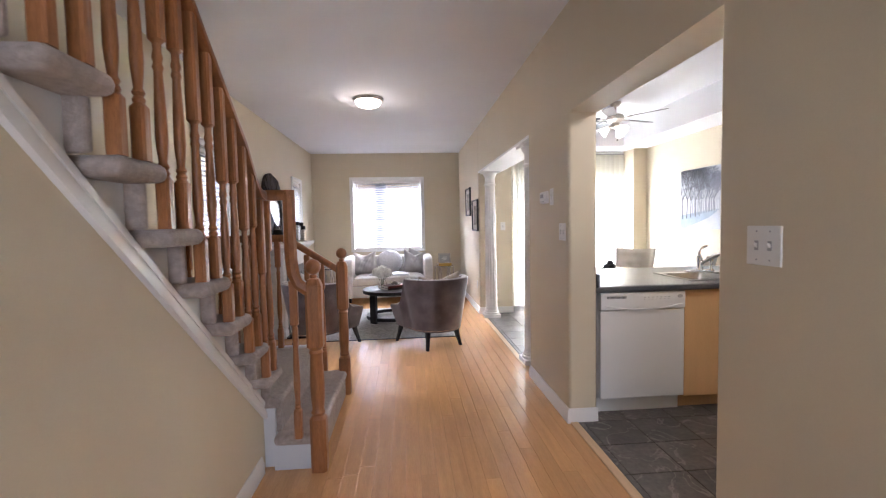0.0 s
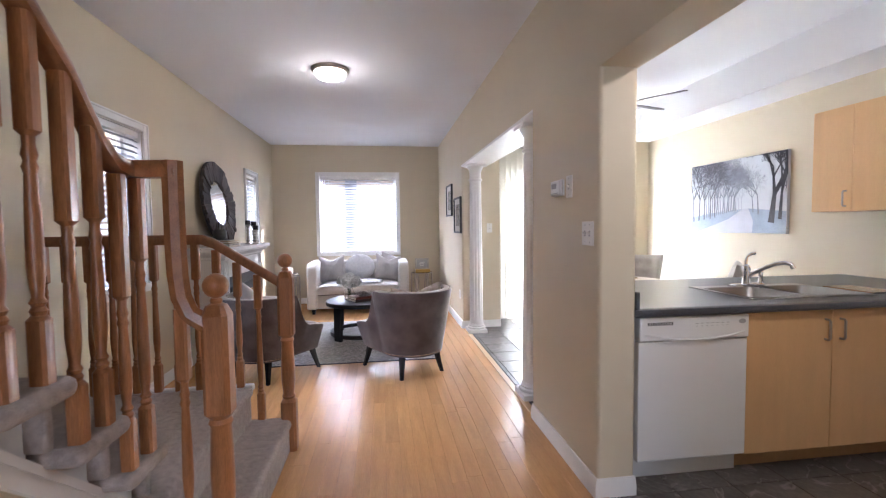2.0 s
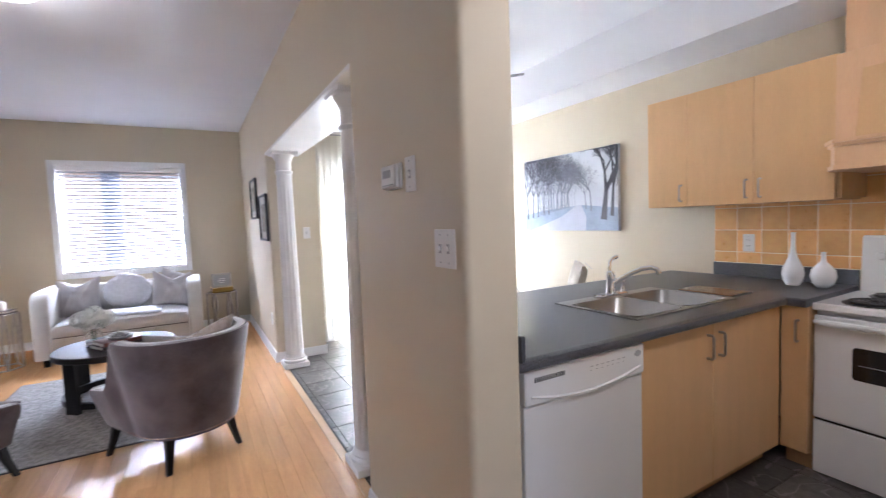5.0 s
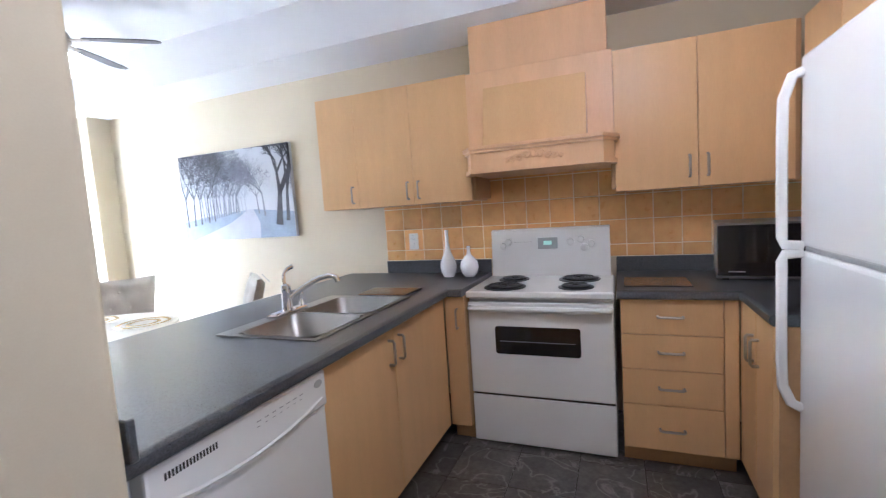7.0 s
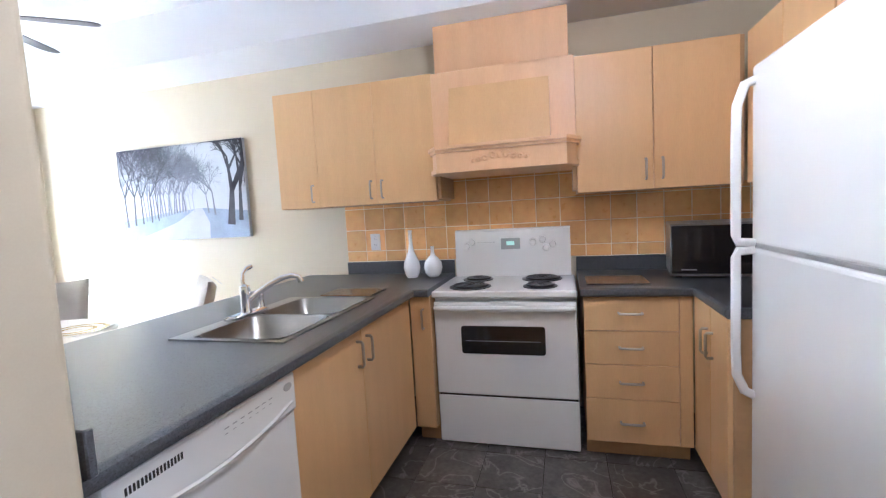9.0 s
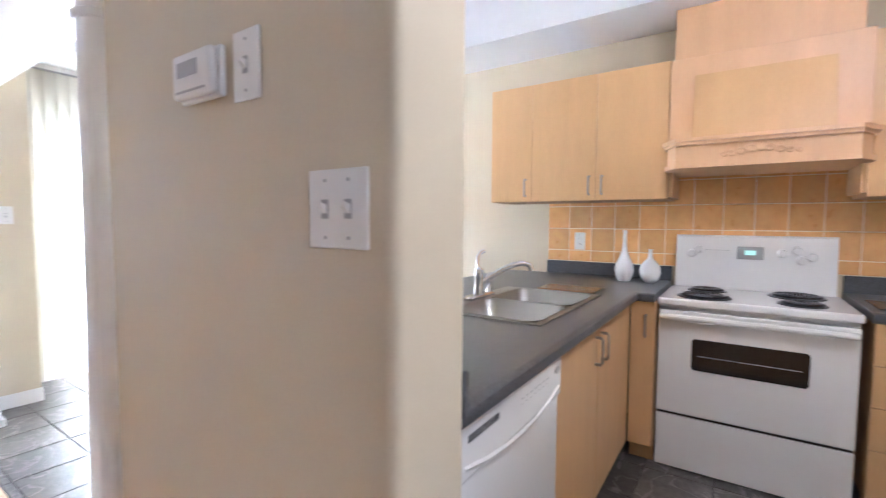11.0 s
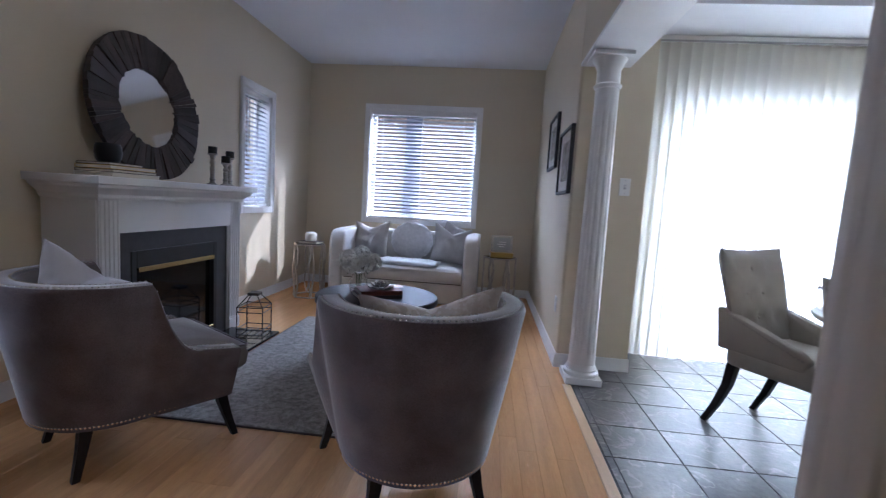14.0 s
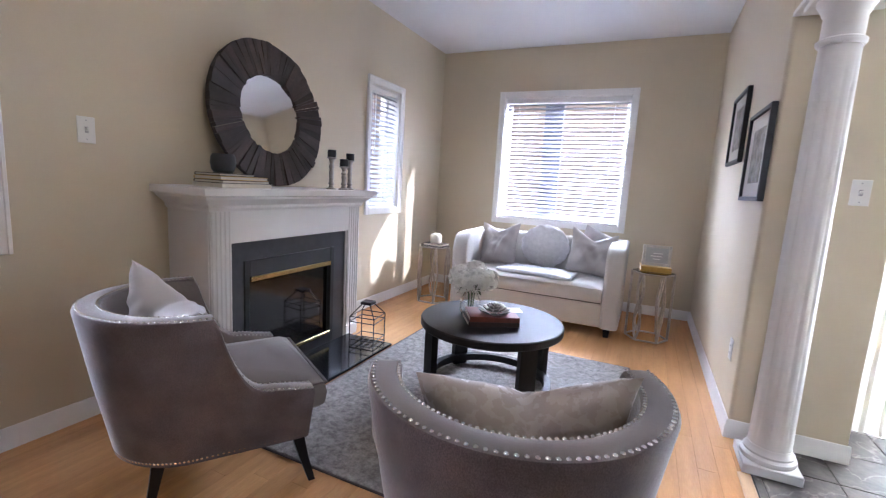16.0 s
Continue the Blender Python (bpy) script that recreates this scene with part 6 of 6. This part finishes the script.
part("glass_jar", lathe(B(), [(0, 0), (0.050, 0), (0.060, 0.012), (0.064, 0.05), (0.064, 0.09), (0.050, 0.115), (0.042, 0.13), (0.047, 0.155), (0.049, 0.16), (0.0455, 0.16), (0.038, 0.13), (0.046, 0.115), (0.060, 0.09), (0.060, 0.05), (0.056, 0.014), (0, 0.008)], 28, caps=False), GLASS, vs, "clear glass jar", 60)
rf = random.Random(5)
heads = [(-0.072, -0.02, 0.235, 0.072), (0.062, -0.04, 0.228, 0.072), (0.0, 0.06, 0.255, 0.075), (0.095, 0.05, 0.222, 0.06), (-0.02, -0.08, 0.215, 0.06)]
for hx, hy, hz, hr in heads:
    part("stem", tube(B(), [(hx * 0.15, hy * 0.15, 0.015), (hx * 0.2, hy * 0.2, 0.13), (hx * 0.8, hy * 0.8, hz - 0.03)], 0.003, 6), LEAF, vs, "green stem")
    bm = B()
    for k in range(170):
        d = Vector((rf.gauss(0, 1), rf.gauss(0, 1), rf.gauss(0, 1) + 0.2)).normalized()
        c = Vector((hx, hy, hz)) + d * hr * rf.uniform(0.82, 1.05)
        m = Matrix.Translation(c) @ d.to_track_quat("Z", "Y").to_matrix().to_4x4() @ pose(0, 0, 0, rf.uniform(-25, 25), rf.uniform(-25, 25), rf.uniform(0, 90))
        for q in range(4):
            a = q * math.pi / 2
            w = 0.011
            pts = [(0, 0, 0), (w * math.cos(a - 0.6), w * math.sin(a - 0.6), 0.003), (1.5 * w * math.cos(a), 1.5 * w * math.sin(a), 0.001), (w * math.cos(a + 0.6), w * math.sin(a + 0.6), 0.003)]
            bm.faces.new([bm.verts.new(m @ Vector(p)) for p in pts])
    part("bloom", bm, PETAL, vs, "white hydrangea bloom", None)
for k in range(5):
    a = k * 1.3 + 0.4
    bm = B()
    L = [bm.verts.new(p) for p in ((0.03 * math.cos(a), 0.03 * math.sin(a), 0.165), (0.075 * math.cos(a - 0.28), 0.075 * math.sin(a - 0.28), 0.175), (0.125 * math.cos(a), 0.125 * math.sin(a), 0.145), (0.075 * math.cos(a + 0.28), 0.075 * math.sin(a + 0.28), 0.175), (0.078 * math.cos(a), 0.078 * math.sin(a), 0.168))]
    for i, j in ((0, 1), (1, 2), (2, 3), (3, 0)):
        bm.faces.new((L[i], L[j], L[4]))
    part("leaf", bm, LEAF, vs, "dark green leaf", 60)
book("book", "rust red book on the coffee table", (-0.097, 6.536, TZ + 0.0005), 212, 0.30, 0.22, 0.028, BOOK_DARK, "books on the coffee table")
book("book", "red and pink book stacked on the coffee table", (-0.086, 6.527, TZ + 0.029), 210, 0.29, 0.215, 0.030, BOOK_RED, "books on the coffee table")
solid("book_jacket", box(B(), (0, 0, 0), (0.20, 0.10, 0.001)), BOOK_PINK, "pale pink jacket panel on the red book", "book jacket", (-0.165, 6.36, TZ + 0.0595), 30)
fl = thing("decorative_flower", "silver metal succulent ornament on stacked books", "ornament", (-0.14, 6.36, TZ + 0.061))
for ringi, (nn, rr, zz, sc) in enumerate(((10, 0.075, 0.006, 1.0), (9, 0.052, 0.020, 0.85), (7, 0.032, 0.032, 0.7), (5, 0.014, 0.042, 0.5))):
    for k in range(nn):
        a = (k + ringi * 0.5) * math.tau / nn
        bm = B()
        blob(bm, (0, 0, 0), (0.030 * sc, 0.022 * sc, 0.006), 2)
        pt = part("petal", bm, SILVER, fl, "", 60)
        pt.matrix_basis = pose(rr * math.cos(a), rr * math.sin(a), zz + 0.004, 0, 0, math.degrees(a)) @ pose(0, 0, 0, 0, -28 - 10 * ringi, 0)


# ---- framed pictures on the living room wall ----
def wall_frame(at, w, h, label):
    f = thing("framed_print", label, "picture", at, -90, "framed prints")
    bm = B()
    t = 0.022
    for a, b in (((0, 0), (t, h)), ((w - t, 0), (w, h)), ((t, 0), (w - t, t)), ((t, h - t), (w - t, h))):
        box(bm, (a[0], -0.028, a[1]), (b[0], -0.001, b[1]), 0.002, 1)
    part("frame", bm, BLACK, f, "dark frame", 30)
    part("mat_board", box(B(), (t, -0.012, t), (w - t, -0.002, h - t)), MAT_BOARD, f, "white mat", None)
    part("print", box(B(), (w * 0.24, -0.0135, h * 0.2), (w * 0.76, -0.0122, h * 0.80)), PHOTO, f, "grey photographic print", None)
    part("glazing", box(B(), (t, -0.020, t), (w - t, -0.018, h - t)), PANE, f, "", None).visible_shadow = False


wall_frame((1.109, 7.69, 1.485), 0.50, 0.455, "black framed grey print on the living room wall")
wall_frame((1.109, 6.97, 1.250), 0.50, 0.465, "black framed grey print hung lower on the wall")

# ---- dining ----
dt = thing("dining_table", "round pale wood dining table with a pedestal", "dining table", (2.52, 5.22, 0.0065))
part("tabletop", lathe(B(), [(0, 0.715), (0.50, 0.715), (0.545, 0.725), (0.55, 0.735), (0.545, 0.745), (0, 0.745)], 56), BOOK_WHITE, dt, "cream round top", 30)
part("pedestal", lathe(B(), [(0, 0.06), (0.06, 0.06), (0.05, 0.12), (0.04, 0.30), (0.06, 0.45), (0.045, 0.62), (0.12, 0.715), (0, 0.715)], 24), ESPRESSO, dt, "dark turned pedestal")
for k in range(4):
    m = pose(0, 0, 0, 0, 0, 45 + 90 * k)
    ft = part("foot", prism(B(), [(0.03, 0.05), (0.16, 0.05), (0.30, 0.0), (0.36, 0.0), (0.36, 0.025), (0.2, 0.09), (0.03, 0.13)], "y", -0.025, 0.025), ESPRESSO, dt, "", 30)
    ft.matrix_basis = m


def placemat(at):
    pm = thing("placemat", "round woven gold placemat on the dining table", "placemat", at, group="placemats")
    for k, r in enumerate((0.06, 0.09, 0.12, 0.15, 0.178)):
        pts = [(r * math.cos(q * math.tau / 40) * (1 + 0.02 * math.sin(q * 5 + k)), r * math.sin(q * math.tau / 40) * (1 + 0.02 * math.sin(q * 5 + k)), 0.004) for q in range(41)]
        part("woven_ring", tube(B(), pts, 0.012, 6, 0.3), BRASS if k % 2 else BOOK_WHITE, pm)


for a in (-140, -40, 50, 140):
    placemat((2.52 + 0.34 * math.cos(radians(a)), 5.22 + 0.34 * math.sin(radians(a)), 0.752))
bw = thing("centrepiece", "dark bowl of round dark ornaments on the dining table", "bowl", (2.52, 5.22, 0.752))
part("bowl", lathe(B(), [(0, 0), (0.05, 0), (0.09, 0.025), (0.12, 0.05), (0.115, 0.05), (0.085, 0.03), (0, 0.01)], 28), SILVER, bw)
for x, y, z in ((-0.04, 0.0, 0.058), (0.045, 0.02, 0.058), (0.0, -0.05, 0.058), (0.005, 0.0, 0.10)):
    part("ornament_ball", blob(B(), (x, y, z), (0.04, 0.04, 0.04), 3), BLACK, bw, "", 60)


def dining_chair(at, turn, label):
    """A tufted chair that faces +y."""
    c = thing("dining_chair", label, "dining chair", at, turn, "dining chairs")
    bm = B()
    box(bm, (-0.26, -0.20, 0.36), (0.26, 0.30, 0.48), 0.035, 4)
    part("seat", bm, LINEN_CHAIR, c, "", 50)
    n, m_ = 16, 18
    buttons = [(bx_, bz_) for r in range(3) for bz_ in (0.60 + r * 0.13,) for bx_ in ([-0.14, 0.0, 0.14] if r % 2 == 0 else [-0.07, 0.07])]
    front, back = [], []
    for j in range(m_ + 1):
        z = 0.44 + 0.52 * j / m_
        rf_, rb_ = [], []
        for i in range(n + 1):
            u = 2 * i / n - 1
            wdt = 0.235 + 0.035 * (j / m_) ** 1.5
            x = u * wdt
            lean = -0.20 - 0.13 * ((z - 0.44) / 0.52) ** 1.2
            wrap = 0.045 * u ** 4
            dimple = sum(0.030 * math.exp(-((x - a) ** 2 + (z - b) ** 2) / 0.0011) for a, b in buttons)
            edge = (1 - u ** 8) ** 0.5 * (1 - abs(2 * j / m_ - 1) ** 10) ** 0.5
            rf_.append((x, lean + wrap + 0.055 * edge - dimple, z + (0.02 * u * u if j == m_ else 0)))
            rb_.append((x, lean + wrap - 0.035 * edge, z + (0.02 * u * u if j == m_ else 0)))
        front.append(rf_)
        back.append(rb_)
    bm = B()
    ring_loft(bm, [f + b[::-1] for f, b in zip(front, back)])
    bk = part("backrest", bm, LINEN_CHAIR, c, "button-tufted backrest", 60)
    bm = B()
    for a, b in buttons:
        lean = -0.20 - 0.13 * ((b - 0.44) / 0.52) ** 1.2
        blob(bm, (a, lean + 0.030, b), (0.012, 0.008, 0.012), 1)
    part("buttons", bm, LINEN_CHAIR, bk, "", 60, "stuff")
    for s in (-1, 1):
        bm = B()
        poly = [(-0.24, 0.44), (-0.27, 0.66), (-0.20, 0.64), (-0.02, 0.585), (0.14, 0.535), (0.19, 0.50), (0.17, 0.44)]
        prism(bm, poly, "x", s * 0.262, s * 0.205)
        bmesh.ops.bevel(bm, geom=list(bm.edges), offset=0.012, segments=2, profile=0.5, affect="EDGES", clamp_overlap=True)
        part("arm", bm, LINEN_CHAIR, c, "low sloping side arm", 50)
    bm = B()
    nails = [((s * 0.264, -0.20 + 0.36 * k / 22, 0.63 - 0.13 * k / 22), (s, 0, 0)) for s in (-1, 1) for k in range(23)]
    nails += [((-0.25 + 0.5 * k / 34, -0.364, 0.955), (0, -1, 0.1)) for k in range(35)]
    part("nailhead_trim", nail_rows(bm, nails, 0.006, None), SILVER, c, "small nailheads", kind="stuff")
    for x, y, dx, dy in ((-0.22, 0.25, 0, 0.0), (0.22, 0.25, 0, 0.0), (-0.21, -0.17, -0.01, -0.12), (0.21, -0.17, 0.01, -0.12)):
        bm = B()
        ring_loft(bm, [[(x + dx * k + a * w, y + dy * k * k + b * w, z) for a, b in ((-1, -1), (1, -1), (1, 1), (-1, 1))] for z, k, w in ((0.0, 1.0, 0.015), (0.12, 0.72, 0.018), (0.24, 0.40, 0.021), (0.37, 0.0, 0.024))])
        part("leg", bm, ESPRESSO, c, "dark curved wooden leg", 30)
    return c


def facing(x, y):
    return math.degrees(math.atan2(5.22 - y, 2.52 - x)) - 90


dc = dining_chair((2.20, 5.78, 0.0065), facing(2.20, 5.78), "oatmeal tufted dining chair near the patio door")
for x, y in ((1.93, 4.72), (3.02, 5.72), (3.10, 4.72)):
    copy_thing(dc, pose(x, y, 0.0065, 0, 0, facing(x, y)))

LOOSE = {"hearth", "lantern", "rug", "pillow", "loveseat", "fur_pillow", "fur_throw", "end_table", "photo_frame", "candle", "coffee_table", "flower_vase",
         "book_jacket", "decorative_flower", "dining_table", "placemat", "centrepiece", "dining_chair"}
loose = [o for o in bpy.data.objects if o.parent is None and (o.name.split(".")[0] in LOOSE or (o.name.split(".")[0] == "book" and o.matrix_basis.translation.z < 1.0))]
resized(loose, (0.57, 3.65, 1.16), 0.9612)

# ---- outside ----
# two made-up walls that keep bright sky out of the gaps between slats
setting("backdrop", box(B(), (-16, 17, -0.3), (9, 17.4, 6.0)), BRICKOUT, "plain wall added beyond the yard to darken the blind gaps", "backdrop")
setting("backdrop", box(B(), (-7.4, -6, -0.3), (-7.0, 16.5, 5.0)), BRICKOUT, "plain wall added to hide the sky behind the side windows", "backdrop")
setting("ground", box(B(), (-300, -300, -0.35), (300, 300, -0.25)), YARD, "dull green yard ground outside the house", "ground")
setting("patio", box(B(), (0.6, 7.16, -0.25), (6.0, 11.0, -0.06), 0.01, 1), DECK, "pale concrete patio outside the door", "patio")

# ---- floor boards, floor tiles and wall tiles ----
sub = setting("floor", box(B(), (-1.71, -2.0, -0.10), (1.16, 8.78, -0.004)), GAP, "maple strip floor in the hall and living room", "floor")
sub.location.z = FLOOR
PLW = 0.083
cache = {}
rb = random.Random(11)
count = 0
joined = []
x = -1.71
while x < 1.155:
    w = min(PLW, 1.157 - x)
    y = -2.0 - rb.uniform(0, 1)
    while y < 8.77:
        L = rb.choice((0.6, 0.8, 1.0, 1.2, 1.4))
        a, b = max(y, -1.99), min(y + L, 8.77)
        y += L
        if b - a < 0.05:
            continue
        if b > 0.9 and x > -0.80 and b < 7.2 and count < 300:
            key = (round(b - a, 2), round(w, 3))
            if key not in cache:
                bm = B()
                h, q = key[0] / 2, key[1] / 2
                ring_loft(bm, [[(sx * (q - 0.0003), sy * (h - 0.0003), -0.004) for sx, sy in ((-1, -1), (1, -1), (1, 1), (-1, 1))],
                               [(sx * (q - 0.0003), sy * (h - 0.0003), -0.0004) for sx, sy in ((-1, -1), (1, -1), (1, 1), (-1, 1))],
                               [(sx * (q - 0.0008), sy * (h - 0.0008), 0.0) for sx, sy in ((-1, -1), (1, -1), (1, 1), (-1, 1))]])
                cache[key] = mesh_of("floor_board", bm, MAPLE)
            ob = new("floor_board", cache[key])
            ob.parent = sub
            ob.location = (x + w / 2, (a + b) / 2, 0)
            count += 1
        else:
            joined.append((x + 0.0004, a + 0.0004, x + w - 0.0004, b - 0.0004))
    x += PLW
verts, faces = [], []
for x0, y0, x1, y1 in joined:
    k = len(verts)
    verts += [(x0, y0, -0.004), (x1, y0, -0.004), (x1, y1, -0.004), (x0, y1, -0.004), (x0, y0, 0), (x1, y0, 0), (x1, y1, 0), (x0, y1, 0)]
    faces += [(k + 4, k + 5, k + 6, k + 7), (k, k + 1, k + 5, k + 4), (k + 1, k + 2, k + 6, k + 5), (k + 2, k + 3, k + 7, k + 6), (k + 3, k, k + 4, k + 7)]
me = bpy.data.meshes.new("floor_boards_rest")
me.from_pydata(verts, [], faces)
me.materials.append(MAPLE_FAR)
rest = new("floor_boards_rest", me)
rest.parent = sub
tagged(rest, kind="stuff")
strip = B()
box(strip, (1.106, 3.815, FLOOR), (1.158, 6.13, FLOOR + 0.009), 0.003, 1)
setting("threshold_dining", strip, THRESH, "pale maple threshold strip at the dining opening", "threshold")
strip = B()
box(strip, (1.112, 1.547, FLOOR), (1.165, 2.91, FLOOR + 0.009), 0.003, 1)
setting("threshold_kitchen", strip, THRESH, "pale maple threshold strip at the kitchen opening", "threshold")

tf = setting("floor_kitchen", box(B(), (1.16, 0.93, -0.10), (3.67, 6.95, 0.001)), GROUT, "grey slate tile floor in kitchen and dining room", "floor")
tf.location.z = FLOOR
TS = 0.305
tcache = {}
y = 0.93
iy = 0
for iy in range(-1, 21):
    for ix in range(-2, 9):
        x0, x1 = 1.505 + ix * TS, 1.505 + (ix + 1) * TS
        y0, y1 = 5.335 + (iy - 15) * TS, 5.335 + (iy - 14) * TS
        x0, x1, y0, y1 = max(x0, 1.165), min(x1, 3.668), max(y0, 0.932), min(y1, 6.948)
        if x1 - x0 < 0.02 or y1 - y0 < 0.02:
            continue
        w, d = round(x1 - x0, 3) - 0.005, round(y1 - y0, 3) - 0.005
        if (w, d) not in tcache:
            bm = B()
            ring_loft(bm, [[(sx * (w / 2 - i), sy * (d / 2 - i), z) for sx, sy in ((-1, -1), (1, -1), (1, 1), (-1, 1))] for i, z in ((0, 0.001), (0, 0.0048), (0.0015, 0.006))])
            tcache[(w, d)] = mesh_of("floor_tile", bm, SLATE)
        ob = new("floor_tile", tcache[(w, d)])
        ob.parent = tf
        ob.location = ((x0 + x1) / 2, (y0 + y1) / 2, 0)

sp = setting("backsplash", box(B(), (3.6615, 0.935, 1.022), (3.669, 3.652, 1.70)), SPLASH_GROUT, "golden ceramic tile backsplash behind the range", "backsplash")
T2 = 0.148
scache = {}
for iy in range(19):
    for iz in range(-1, 5):
        y1, y0 = 3.652 - iy * T2, max(3.652 - (iy + 1) * T2, 0.936)
        lift = 0.06
        z0, z1 = max(1.024, 1.037 + iz * T2 + lift), min(1.037 + (iz + 1) * T2 + lift, 1.70)
        top_z = 1.43 if (y0 > 2.86 or y1 < 2.09) else 1.70
        if z0 >= top_z - 0.01 or y1 - y0 < 0.02 or z1 - z0 < 0.02:
            continue
        z1 = min(z1, top_z)
        w, h = round(y1 - y0, 3) - 0.005, round(z1 - z0, 3) - 0.005
        if (w, h) not in scache:
            bm = B()
            ring_loft(bm, [[(x_, sy * (w / 2 - i), sz * (h / 2 - i)) for sy, sz in ((-1, -1), (1, -1), (1, 1), (-1, 1))] for i, x_ in ((0, 0.0), (0, -0.002), (0.003, -0.0035))])
            scache[(w, h)] = mesh_of("wall_tile", bm, SPLASH)
        ob = new("wall_tile", scache[(w, h)])
        ob.parent = sp
        ob.matrix_basis = pose(3.6615, (y0 + y1) / 2, (z0 + z1) / 2, rb.uniform(-0.4, 0.4), rb.uniform(-0.5, 0.5), 0)
